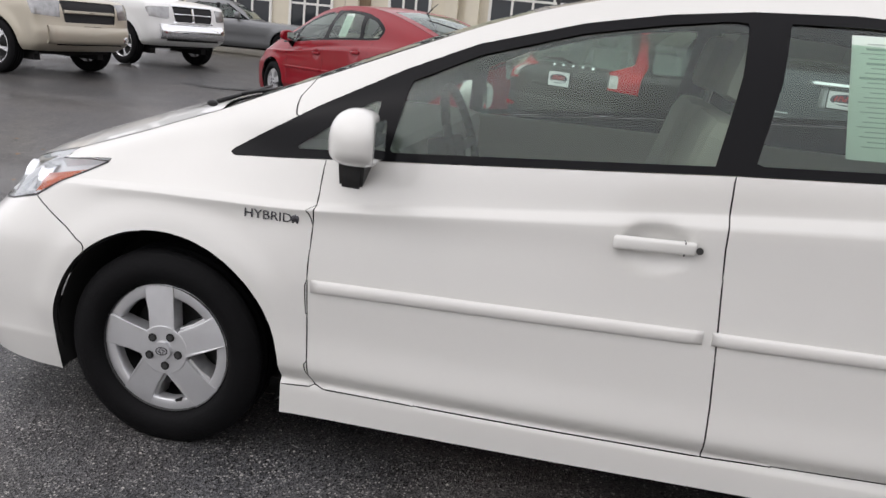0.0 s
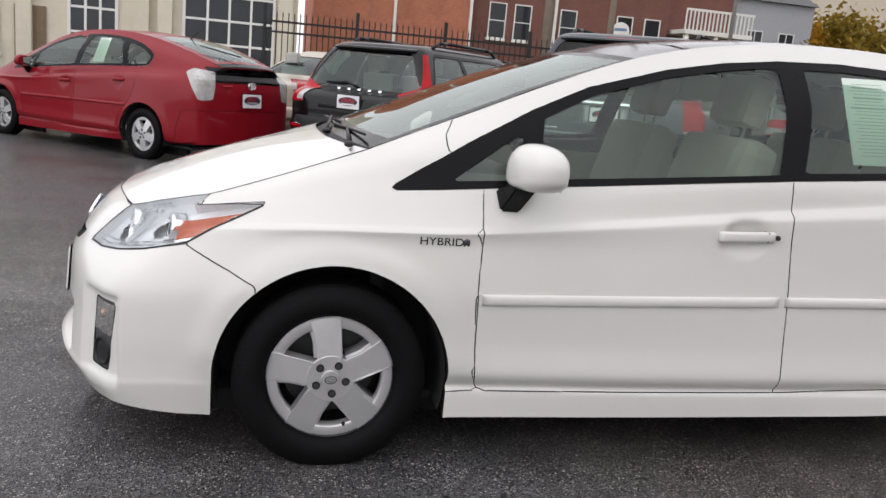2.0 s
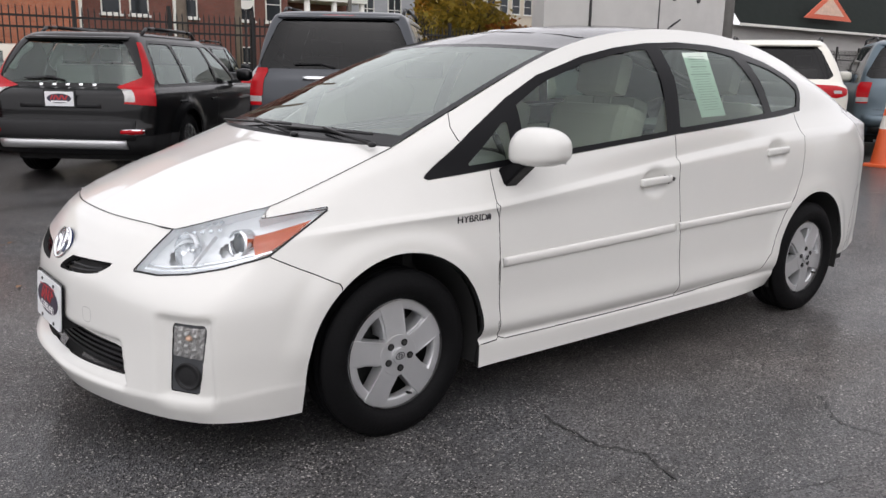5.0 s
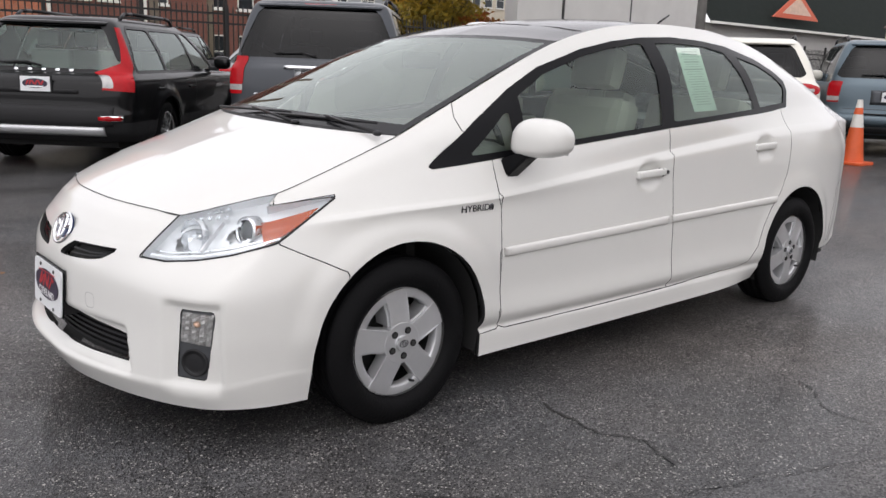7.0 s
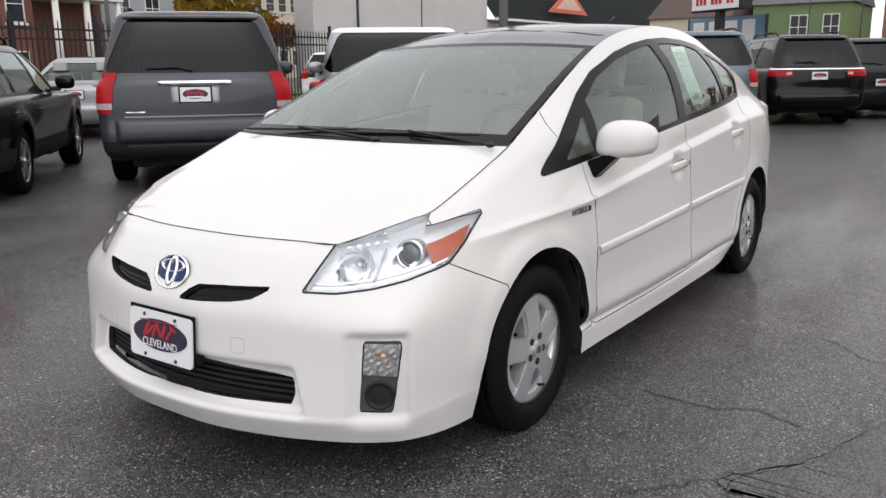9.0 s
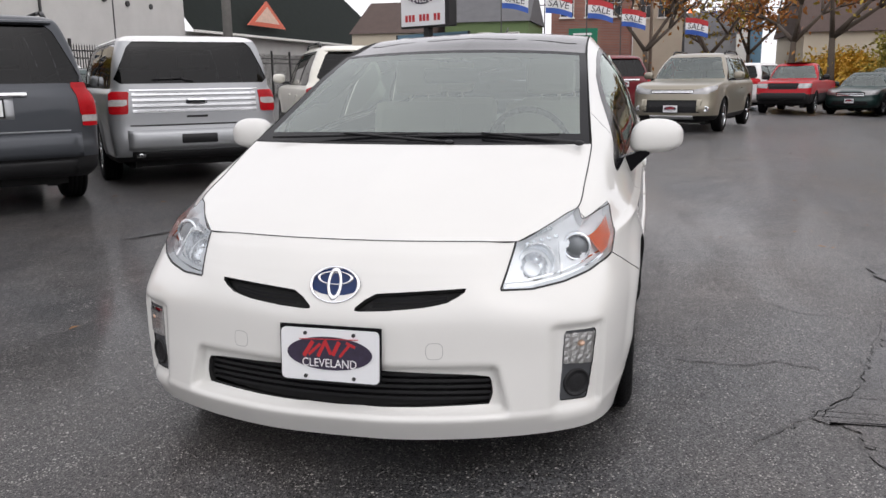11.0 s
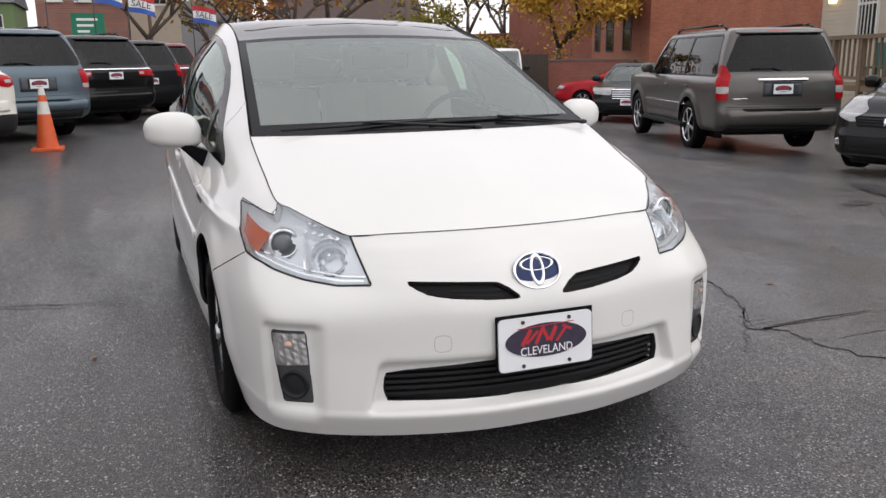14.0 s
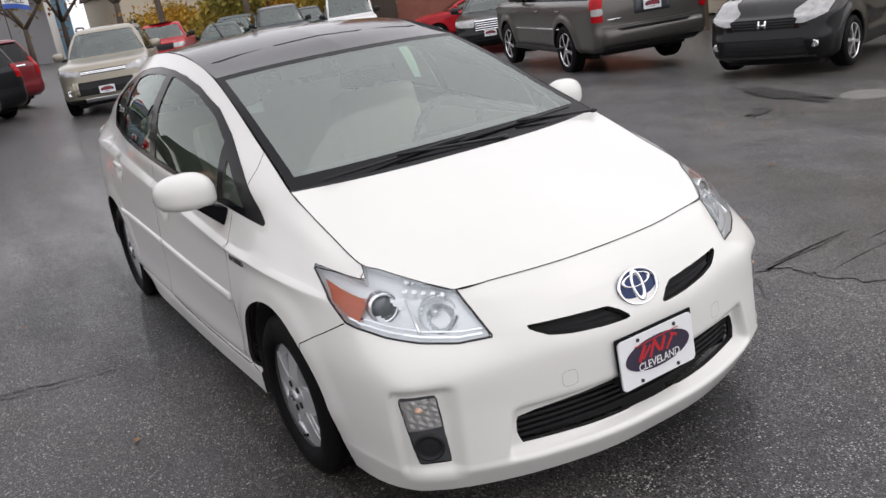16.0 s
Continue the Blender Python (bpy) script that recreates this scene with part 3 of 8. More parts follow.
HATCH_RAILS = [
    hatch_rail([(.862, 0), (.853, .2), (.805, .4), (.742, .56), (.672, .68), (.595, .755)],
               [.800, .815, .818, .820, .815, .828, .834, .832, .815, .80, .775, .72],
               level(.158, [.152, .150, .155, .158, .160, .165, .170, .175, .185, .20, .22, .235], .245)),
    hatch_rail([(.902, 0), (.892, .2), (.845, .4), (.782, .56), (.708, .69), (.628, .765)],
               [.822, .845, .852, .855, .852, .868, .872, .868, .862, .855, .83, .775],
               level(.228, .248, .30)),
    hatch_rail([(.874, 0), (.866, .2), (.822, .4), (.768, .56), (.705, .69), (.630, .772)],
               [.832, .860, .870, .872, .868, .878, .880, .876, .872, .868, .845, .79],
               level(.40, .41, .44)),
    hatch_rail([(.864, 0), (.856, .2), (.812, .4), (.757, .56), (.694, .68), (.618, .768)],
               [.825, .862, .874, .876, .874, .880, .878, .874, .871, .868, .845, .79],
               level(.53, [.545, .562, .57, .57, .566, .566, .57, .575, .58, .59, .60, .60], .60)),
    hatch_rail([(.832, 0), (.820, .2), (.780, .4), (.700, .545), (.602, .670), (.512, .745)],
               [.785, .832, .850, .855, .858, .866, .868, .866, .862, .858, .835, .785],
               level([.598, .598, .602, .612, .632, .650], [.672, .69, .70, .705, .712, .728, .745, .76, .778, .79, .80, .80], .80),
               [.430, .22, .03, -.15, -.42, -.95, -1.47, -2.0, -2.4, -2.7, -3.0, -3.25]),
    hatch_rail([(.795, 0), (.785, .2), (.742, .4), (.672, .532), (.580, .645), (.490, .716)],
               [.772, .802, .828, .836, .842, .842, .842, .834, .815, .80, .78, .735],
               level([.652, .652, .652, .658, .680, .700], [.720, .738, .748, .752, .762, .818, .875, .920, .948, .960, .965, .965], .96),
               [.395, .215, .03, -.15, -.42, -.95, -1.47, -2.0, -2.4, -2.7, -3.0, -3.25], (-3.40, -3.45, -3.46)),
    hatch_rail([(.760, 0), (.750, .2), (.706, .4), (.645, .522), (.552, .622), (.460, .692)],
               [.738, .763, .770, .772, .792, .815, .826, .808, .770, .745, .715, .67],
               level([.694, .694, .692, .694, .718, .745], [.768, .795, .828, .863, .880, .932, .978, 1.012, 1.032, 1.04, 1.04, 1.03], 1.02),
               [.335, .20, .03, -.155, -.42, -.95, -1.47, -2.0, -2.4, -2.7, -3.0, -3.25], (-3.38, -3.42, -3.43), (.60, .31, 0)),
    hatch_rail([(.737, 0), (.727, .2), (.680, .4), (.632, .516), (.536, .602), (.440, .662)],
               [.706, .725, .730, .732, .742, .735, .742, .722, .695, .672, .645, .60],
               level([.714, .714, .711, .711, .738, .766], [.788, .838, .886, .926, .985, 1.118, 1.20, 1.225, 1.222, 1.192, 1.142, 1.085], [1.05, 1.045, 1.045]),
               [.345, .195, .03, -.125, -.33, -.92, -1.48, -2.02, -2.42, -2.72, -3.01, -3.26], (-3.40, -3.44, -3.45), (.52, .27, 0)),
    hatch_rail([(.712, 0), (.702, .2), (.655, .4), (.618, .512), (.520, .586), (.425, .640)],
               [.675, .680, .683, .682, .655, .597, .572, .555, .538, .520, .50, .475],
               level([.732, .732, .729, .726, .757, .784], [.803, .862, .918, .965, 1.075, 1.318, 1.412, 1.420, 1.380, 1.322, 1.245, 1.170], [1.110, 1.115, 1.115]),
               [.360, .19, .04, -.085, -.345, -.955, -1.47, -2.0, -2.4, -2.7, -3.0, -3.25], (-3.43, -3.48, -3.49), (.43, .22, 0)),
]


def between(a, b, t, dy=0.0, dz=0.0):
    """A line part of the way from rail a to rail b, pushed out by dy along the flanks."""
    out = []
    for k, (p, q) in enumerate(zip(HATCH_RAILS[a], HATCH_RAILS[b])):
        f = 1.0 if 6 < k < 17 else 0.0
        out.append((p[0] + (q[0] - p[0]) * t, p[1] + (q[1] - p[1]) * t + dy * f, p[2] + (q[2] - p[2]) * t + dz * f))
    return out


_crease_low = between(1, 2, .38, .013)
_crease_top = between(4, 5, .86, .019)
HATCH_RAILS.insert(5, _crease_top)
HATCH_RAILS.insert(2, _crease_low)
# the sill stands proud below a small ledge under the doors
HATCH_RAILS.insert(2, [(x, y - (.017 if 8 < k < 14 else 0.0), z) for k, (x, y, z) in enumerate(between(1, 2, .28))])
for k in range(9, 14):
    x, y, z = HATCH_RAILS[0][k]
    HATCH_RAILS[0][k] = (x, y + .034, z)

DLO = [(-.148, .856), (-.16, .872), (-.228, .915), (-.390, 1.013), (-.60, 1.126), (-.785, 1.210), (-1.055, 1.288), (-1.26, 1.328), (-1.46, 1.352), (-1.70, 1.364), (-1.95, 1.358),
       (-2.16, 1.340), (-2.40, 1.288), (-2.55, 1.230), (-2.640, 1.180), (-2.645, 1.130), (-2.60, 1.050), (-2.4, 1.030), (-2.0, 1.008), (-1.465, .972), (-1.07, .938), (-.56, .892), (-.30, .868)]
GLASS_POLY = {
    "front_quarter_glass": [(-.335, .895), (-.375, .925), (-.535, 1.040), (-.555, 1.040), (-.545, .912)],
    "front_door_glass": [(-.600, .918), (-.628, 1.100), (-.80, 1.185), (-1.05, 1.262), (-1.25, 1.302), (-1.41, 1.326), (-1.450, 1.324), (-1.442, 1.20), (-1.405, .987), (-1.07, .958)],
    "rear_door_glass": [(-1.497, .998), (-1.535, 1.20), (-1.547, 1.332), (-1.72, 1.338), (-1.95, 1.331), (-2.095, 1.310), (-2.165, 1.18), (-2.225, 1.045), (-2.0, 1.030)],
    "rear_quarter_glass": [(-2.290, 1.050), (-2.265, 1.12), (-2.205, 1.292), (-2.38, 1.258), (-2.52, 1.205), (-2.605, 1.155), (-2.605, 1.125), (-2.57, 1.070)],
}
LAMP_POLY = [(-.262, .603), (-.13, .600), (.02, .612), (.17, .632), (.35, .667), (.44, .722), (.545, .785), (.542, .797), (.44, .786), (.272, .764), (.31, .81), (.22, .84), (-.10, .80), (-.112, .727), (-.19, .665)]
AMBER_POLY = [(.262, .728), (.290, .731), (.375, .747), (.492, .768), (.430, .722), (.352, .682), (.318, .672), (.290, .672), (.272, .700)]
FOG_LAMP = [(-.034, .376), (.104, .369), (.122, .466), (-.022, .468)]
FOG_POLY = [(-.050, .264), (.080, .260), (.092, .30), (.127, .462), (.117, .474), (-.020, .474), (-.028, .464)]
LOWER_GRILLE = [(-.458, .345), (-.40, .353), (-.2, .362), (0, .366), (.2, .362), (.40, .353), (.458, .345), (.464, .30), (.455, .268), (.25, .262), (0, .258), (-.25, .262), (-.455, .268), (-.464, .30)]
UPPER_GRILLE = [(.394, .613), (.36, .611), (.23, .603), (.128, .596), (.098, .580), (.066, .554), (.082, .551), (.175, .556), (.278, .566), (.335, .577), (.368, .594)]
FRONT_DOOR = [(-.432, .99), (-.430, .80), (-.424, .60), (-.432, .40), (-.440, .29), (-.452, .262), (-.480, .252), (-1.490, .258), (-1.487, .40), (-1.472, .60), (-1.456, .80), (-1.452, 1.05)]
REAR_DOOR = [(-1.490, .258), (-2.08, .272), (-2.16, .295), (-2.235, .36), (-2.275, .46), (-2.33, .55), (-2.42, .635), (-2.475, .72), (-2.51, .86), (-2.53, 1.10), (-1.452, 1.10), (-1.456, .80), (-1.472, .60), (-1.487, .40)]
FENDER = [(.642, .567), (.35, .667), (.20, .95), (.99, 1.10), (1.02, 1.028), (1.075, .975), (1.225, .90), (1.290, .70), (1.296, .5), (1.304, .30), (1.330, .256), (1.185, .246), (1.15, .10), (.45, .10)]


def arch(cx, r, cz=.288):
    return [(cx + r * math.cos(a), cz + r * math.sin(a)) for a in np.linspace(-.02, math.pi + .02, 40)] + [(cx - r, cz - .4), (cx + r, cz - .4)]


def hatchback(label, paint_mat, m, cell, detailed=True, group=""):
    car = thing("hatchback_car", label, "car", group, m)
    rails = np.array(HATCH_RAILS)
    rails = np.concatenate([(rails * [1, -1, 1])[:, :0:-1], rails], 1)
    K = rails.shape[1]
    lk = np.linalg.norm(np.diff(rails[6], axis=0), axis=1)
    mx = (rails[6][1:, 0] + rails[6][:-1, 0]) / 2
    us = steps(lk * np.where(mx > .33, 1.7, 1.0), cell)
    vs = steps([.09, .02, .045, .105, .15, .10, .065, .016, .09, .19, .22], cell * .85)
    G = catmull(rails.transpose(1, 0, 2), us).transpose(1, 0, 2)
    G = catmull(G, vs)
    # the scoop round the lower grille and the hollows beside the fog lamps
    x, y, z = G[..., 0], np.abs(G[..., 1]), G[..., 2]
    ramp = lambda a, e0, e1: np.clip((a - e0) / (e1 - e0), 0, 1) ** 2 * (3 - 2 * np.clip((a - e0) / (e1 - e0), 0, 1))
    scoop = ramp(-y - .25 * (z - .26), -.520, -.490) * ramp(z, .240, .258) * ramp(-z, -.392, -.372) * (x > .4)
    pocket = ramp(y - x, -.13, -.055) * ramp(-(y - x), -.155, -.135) * ramp(z, .20, .26) * ramp(-z, -.505, -.484) * (x > .45)
    G[..., 0] -= .040 * scoop + .018 * pocket
    G[..., 1] -= np.sign(G[..., 1]) * .010 * pocket
    # flared arch edges and the scooped hollows behind the door handles
    for cx in (-.004, -2.642):
        r = np.hypot(x - cx, z - .288)
        G[..., 1] += np.sign(G[..., 1]) * .011 * ramp(-r, -.45, -.375) * ramp(z, .28, .38)
    for hx, hz in ((-1.295, .786), (-2.245, .862)):
        e = ((x - hx) / .088) ** 2 + ((z - hz) / .056) ** 2
        G[..., 1] -= np.sign(G[..., 1]) * .022 * ramp(-e, -1.15, -.35) * (y > .6)
    sh = Shell(G)
    XZ, QZ, YZ = ((1, 0, 0), (0, 0, 1)), ((-1, 1, 0), (0, 0, 1)), ((0, 1, 0), (0, 0, 1))
    sh.cut("bumper", [(-2, -.1), (.66, -.1), (.642, .567), (.35, .667), (.30, .82), (-2, .82)], *QZ)
    sh.cut("fender", FENDER, *QZ, where=lambda c, n: c[:, 0] > -.5)
    sh.cut("door", FRONT_DOOR, *XZ, where=lambda c, n: c[:, 1] > .5)
    sh.cut("reardoor", REAR_DOOR, *XZ, where=lambda c, n: c[:, 1] > .5)
    sh.cut("frame", DLO, *XZ, where=lambda c, n: c[:, 1] > .4)
    for nm, poly in GLASS_POLY.items():
        sh.cut(nm, poly, *XZ, where=lambda c, n: c[:, 1] > .4)
    sh.cut("lamp", LAMP_POLY, *QZ, where=lambda c, n: c[:, 0] > 0)
    sh.cut("amber", AMBER_POLY, *QZ, where=lambda c, n: c[:, 0] > 0)
    sh.cut("fog", FOG_POLY, *QZ, where=lambda c, n: c[:, 0] > .3)
    sh.cut("lowgrille", LOWER_GRILLE, *YZ, where=lambda c, n: c[:, 0] > .6, mirror=False)
    sh.cut("upgrille", UPPER_GRILLE, *YZ, where=lambda c, n: c[:, 0] > .5)
    sh.cut("hatchglass", [(-.62, .935), (.62, .935), (.56, 1.10), (-.56, 1.10)], *YZ, where=lambda c, n: c[:, 0] < -3.2, mirror=False)
    sh.cut("tail", [(-2.88, .74), (-2.66, .73), (-2.56, .86), (-2.46, 1.03), (-2.58, 1.075), (-2.90, 1.05), (-2.91, .90)], (1, 1, 0), (0, 0, 1), where=lambda c, n: c[:, 0] < -3.0)
    sh.cut("rearbumper", [(-9, -1), (-9, .62), (-2.55, .62), (-2.40, .60), (-2.32, .40), (-2.22, -1)], (1, 1, 0), (0, 0, 1), where=lambda c, n: c[:, 0] < -2.7)
    sh.cut("hole_f", arch(-.004, .350), *XZ, where=lambda c, n: c[:, 1] > .5)
    sh.cut("hole_r", arch(-2.642, .350), *XZ, where=lambda c, n: c[:, 1] > .5)
    sh.snap()
    g = .0032

    def on_shell(a, b, e1, e2, sd, xmin=0.0):
        """The place on the sheet whose two flat coordinates are a and b, with its normal."""
        A, B = np.array(e1) * [1, sd, 1], np.array(e2, float)
        d = (sh.v @ A - a) ** 2 + (sh.v @ B - b) ** 2 + 9 * ((sh.v[:, 1] * sd < -.001) | (sh.v[:, 0] < xmin))
        i = int(d.argmin())
        p, n = sh.v[i], sh.n[i]
        return p + np.linalg.solve(np.stack([A, B, n]), np.array([a - p @ A, b - p @ B, 0])), n

    def traced(name, line, e1, e2, sd, width, lift, material, parent, closed=False, count=60, xmin=0.0):
        """A thin strip on the sheet along a line of flat coordinates."""
        L = np.array(line + ([line[0]] if closed else []), float)
        s_ = np.r_[0, np.cumsum(np.linalg.norm(np.diff(L, axis=0), axis=1))]
        t_ = np.linspace(0, s_[-1], count)
        P, N = zip(*[on_shell(a, b, e1, e2, sd, xmin) for a, b in zip(np.interp(t_, s_, L[:, 0]), np.interp(t_, s_, L[:, 1]))])
        return ribbon(P, N, width, lift, name, material, parent)

    sh.panel("body_shell", "body", paint_mat, car, gap=g, lip=.014)
    bump = [k for k, nm in enumerate(sh.names) if nm.startswith("bumper_")]
    for k in bump:
        sh.names[k] = "bumper"
    sh.panel("front_bumper", "bumper", paint_mat, car, gap=g, lip=.016)
    for k, nm in enumerate(sh.names):
        if nm.startswith("rearbumper_"):
            sh.names[k] = "rearbumper"
    sh.panel("rear_bumper", "rearbumper", paint_mat, car, gap=g, lip=.014)
    sh.panel("hatch_glass", "hatchglass", GLASS_DARK, car)
    for s, sd in (("_l", 1), ("_r", -1)):
        sh.panel("front_fender", "fender" + s, paint_mat, car, gap=g, lip=.014)
        d1 = sh.panel("front_door", "door" + s, paint_mat, car, gap=g, lip=.014)
        d2 = sh.panel("rear_door", "reardoor" + s, paint_mat, car, gap=g, lip=.014)
        sh.panel("window_frame", "frame" + s, BLACK_GLOSS, car, "gloss black window surround")
        sh.panel("front_quarter_glass", "front_quarter_glass" + s, GLASS_SIDE, car, offset=-.004)
        sh.panel("front_door_glass", "front_door_glass" + s, GLASS_SIDE, d1, offset=-.004)
        sh.panel("rear_door_glass", "rear_door_glass" + s, GLASS_SIDE, d2, offset=-.004)
        sh.panel("rear_quarter_glass", "rear_quarter_glass" + s, GLASS_SIDE, car, offset=-.004)
        tl = sh.panel("tail_light", "tail" + s, CLEAR_LAMP, car, "pale clear tail light")
        # head lamp: clear cover over a bright housing with a projector, a reflector bowl and an amber corner
        keep = sh.id.copy()
        sh.id[sh.id == sh.names.index("amber" + s)] = sh.names.index("lamp" + s)
        lens = sh.panel("headlight", "lamp" + s, LENS_CLEAR, car, "clear headlight with amber corner", gap=.003)
        aim = Vector((.95, .22 * sd, .14)).normalized()
        pc, bc = Vector((.482, .678 * sd, .690)), Vector((.618, .572 * sd, .668))
        whole = sh.id.copy()
        cf_ = sh.v[sh.f].mean(1)
        for cc, rr in ((pc, .028), (bc, .042)):
            dv = cf_ - np.array(cc)
            off = dv - np.outer(dv @ np.array(aim), np.array(aim))
            sh.id[(np.linalg.norm(off, axis=1) < rr) & (sh.id == sh.names.index("lamp" + s))] = -1
        sh.panel("lamp_housing", "lamp" + s, LAMP_GREY, lens, "silver housing", offset=-.030)
        sh.id = whole
        sh.panel("lamp_backing", "lamp" + s, LAMP_GREY, lens, offset=-.058)
        sh.panel("lamp_wall", "lamp" + s, LAMP_WHITE, lens, gap=.003, lip=.040, walls=True)
        sh.id = keep
        sh.panel("turn_signal", "amber" + s, AMBER, lens, "amber turn signal", offset=-.013)
        lower = [(.545, .787), (.44, .722), (.35, .668), (.17, .633), (.02, .613), (-.13, .601), (-.262, .604), (-.19, .665), (-.112, .727)]
        traced("lamp_gasket", lower, *QZ, sd, .0065, .0008, BLACK_TRIM, lens, count=90)
        traced("lamp_gasket", [(.545, .789), (.44, .783), (.30, .768), (.276, .768)], *QZ, sd, .004, .0008, BLACK_TRIM, lens, count=50)
        for up, dn, wd in ((.016, -.012, .006), (.030, -.024, .005)):
            traced("lamp_trim", [(q_, z_ + up) for q_, z_ in ((.36, .668), (.17, .633), (.02, .613), (-.13, .601), (-.22, .602))], *QZ, sd, wd, dn, CHROME, lens, count=50)
        turn = aim.to_track_quat("Z", "Y").to_matrix().to_4x4()
        ring_ = lathe([(.032, -.020), (.035, .004), (.039, .010), (.045, .008), (.047, .002), (.050, -.030)], 36)
        part("projector_ring", ring_, CHROME, lens, smooth=True).matrix_basis = Matrix.Translation(pc) @ turn @ pose(0, 0, 0, 90)
        bm = bmesh.new()
        ball(bm, Matrix.Translation(pc - aim * .006) @ turn @ Matrix.Diagonal((.035, .035, .018, 1)), 28, 14)
        part("projector_lens", bm, PROJ, lens, smooth=True)
        bowl = lathe([(.010, -.050), (.030, -.042), (.046, -.026), (.053, -.006), (.055, -.006), (.055, -.030)], 24)
        part("reflector_bowl", bowl, LAMP_SILVER, lens, "faceted silver reflector").matrix_basis = Matrix.Translation(bc) @ turn @ pose(0, 0, 0, 90) @ Matrix.Diagonal((1, 1, 1.02, 1))
        bm = bmesh.new()
        ball(bm, Matrix.Translation(bc - aim * .040) @ Matrix.Diagonal((.013, .013, .013, 1)), 14, 10)
        part("bulb_shield", bm, CHROME, lens, smooth=True)
        bm = bmesh.new()
        box(bm, -.004, .010, -.003, .003, -.058, .058, Matrix.Translation((.572, .636 * sd, .672)) @ Matrix.Rotation(.20 * sd, 4, "Z") @ Matrix.Rotation(-.82, 4, "Y"), bev=.002)
        part("divider", bm, LAMP_GREY, lens)
        for row, (n_, up) in enumerate(((5, 0.0), (6, .020))):
            for k in range(n_):
                f_ = k / (n_ - 1)
                p_, nn = on_shell((.543 - .600) + (.078 + .077) * f_, .722 + .016 * f_ + up, *QZ, sd)
                d_ = Vector(nn)
                cu_ = lathe([(.0001, .001), (.0055, .001), (.0055, .003), (.0075, .003), (.0075, -.003)], 12)
                part("led_cup", cu_, LAMP_SILVER, lens).matrix_basis = Matrix.Translation(Vector(p_) - d_ * .014) @ d_.to_track_quat("Z", "Y").to_matrix().to_4x4() @ pose(0, 0, 0, 90)
        # fog lamp: clear upper lamp, round dark lower lamp, in a grey surround
        fg = sh.panel("fog_lamp_bezel", "fog" + s, FOG_GREY, car, "dark grey fog lamp surround", offset=-.004)
        def fog_patch(name, material, lift, label="", facet=0.0):
            A_, B_, C_, D_ = [np.array(q) for q in FOG_LAMP]
            nu, nv = 9, 8
            vv = []
            for j in range(nv):
                for i in range(nu):
                    u, v_ = i / (nu - 1), j / (nv - 1)
                    q_ = (A_ * (1 - u) + B_ * u) * (1 - v_) + (D_ * (1 - u) + C_ * u) * v_
                    p_, n_ = on_shell(q_[0], q_[1], *QZ, sd)
                    edge_ = .004 if i in (0, nu - 1) or j in (0, nv - 1) else 0.0
                    vv.append(p_ + n_ * (lift - edge_ * (facet == 0) + facet * ((i % 2) * .6 + ((i + j) % 3) * .2)))
            ff = [(j * nu + i, j * nu + i + 1, (j + 1) * nu + i + 1, (j + 1) * nu + i) for j in range(nv - 1) for i in range(nu - 1)]
            return link_mesh(name, vv, ff, material, fg, label, smooth=facet == 0)
        fog_patch("fog_reflector", FOG_SILVER, -.002, "faceted silver reflector", .0045)
        fog_patch("fog_lens", LENS_CLEAR, .006, "clear upper fog lamp lens")
        bp_, bn_ = on_shell(.046, .434, *QZ, sd)
        bm = bmesh.new()
        ball(bm, Matrix.Translation(Vector(bp_ - bn_ * .004)) @ Matrix.Diagonal((.012, .015, .010, 1)), 14, 10)
        part("bulb", bm, BULB, fg, "amber bulb", smooth=True)
        fp, fnn = on_shell(.030, .312, *QZ, sd)
        fn_ = Vector(fnn)
        fq = Matrix.Translation(Vector(fp) + fn_ * .000) @ fn_.to_track_quat("Z", "Y").to_matrix().to_4x4() @ pose(0, 0, 0, 90)
        part("fog_lamp", lathe([(.0001, -.002), (.025, .000), (.036, -.004), (.037, .003), (.043, .003), (.045, -.006)], 32), BLACK_PLASTIC, fg, smooth=True).matrix_basis = fq
        for y_, z_, r_ in ((.305, .438, .024),):
            traced("tow_cover_seam", [(y_ + r_ * math.copysign(abs(math.cos(a_)) ** .6, math.cos(a_)), z_ + r_ * math.copysign(abs(math.sin(a_)) ** .6, math.sin(a_))) for a_ in np.linspace(0, 2 * math.pi, 32)], *YZ, sd, .0016, .0004, SEAM_GREY, car, xmin=.5)
        # upper grille insert
        gr = sh.panel("upper_grille", "upgrille" + s, DARK_VOID, car, offset=-.030)
        for up in (.0, .016):
            traced("grille_bar", [(.335, .588 + .35 * up), (.25, .576 + .6 * up), (.12, .566 + up)], *YZ, sd, .006, -.012, BLACK_GLOSS, gr, count=24, xmin=.5)
        # moulding strips
        for (x0, z0, x1, z1) in ((-.437, .552, -1.440, .577), (-1.462, .5775, -2.385, .592)):
            n = 40
            P, Nn = [], []
            for k in range(n):
                xx = x0 + (x1 - x0) * k / (n - 1)
                zz = z0 + (z1 - z0) * k / (n - 1)
                dd = ((sh.v[:, 0] - xx) ** 2 + (sh.v[:, 2] - zz) ** 2) + 9 * (sh.v[:, 1] * sd < .5)
                i = int(dd.argmin())
                P.append((xx, sh.v[i, 1], zz))
                Nn.append((0, sd, 0))
            P = np.array(P)
            P[:, 1] = np.convolve(np.pad(P[:, 1], 4, "edge"), np.ones(9) / 9, "valid")
            prof = [(-.017, 0), (-.0165, .007), (-.011, .0115), (.011, .0115), (.0165, .007), (.017, 0)]
            vv, ff = [], []
            for k in range(n):
                e = 1.0 if 0 < k < n - 1 else .55
                for dz, dy in prof:
                    vv.append((P[k, 0], P[k, 1] + sd * (dy * e - .001), P[k, 2] + dz))
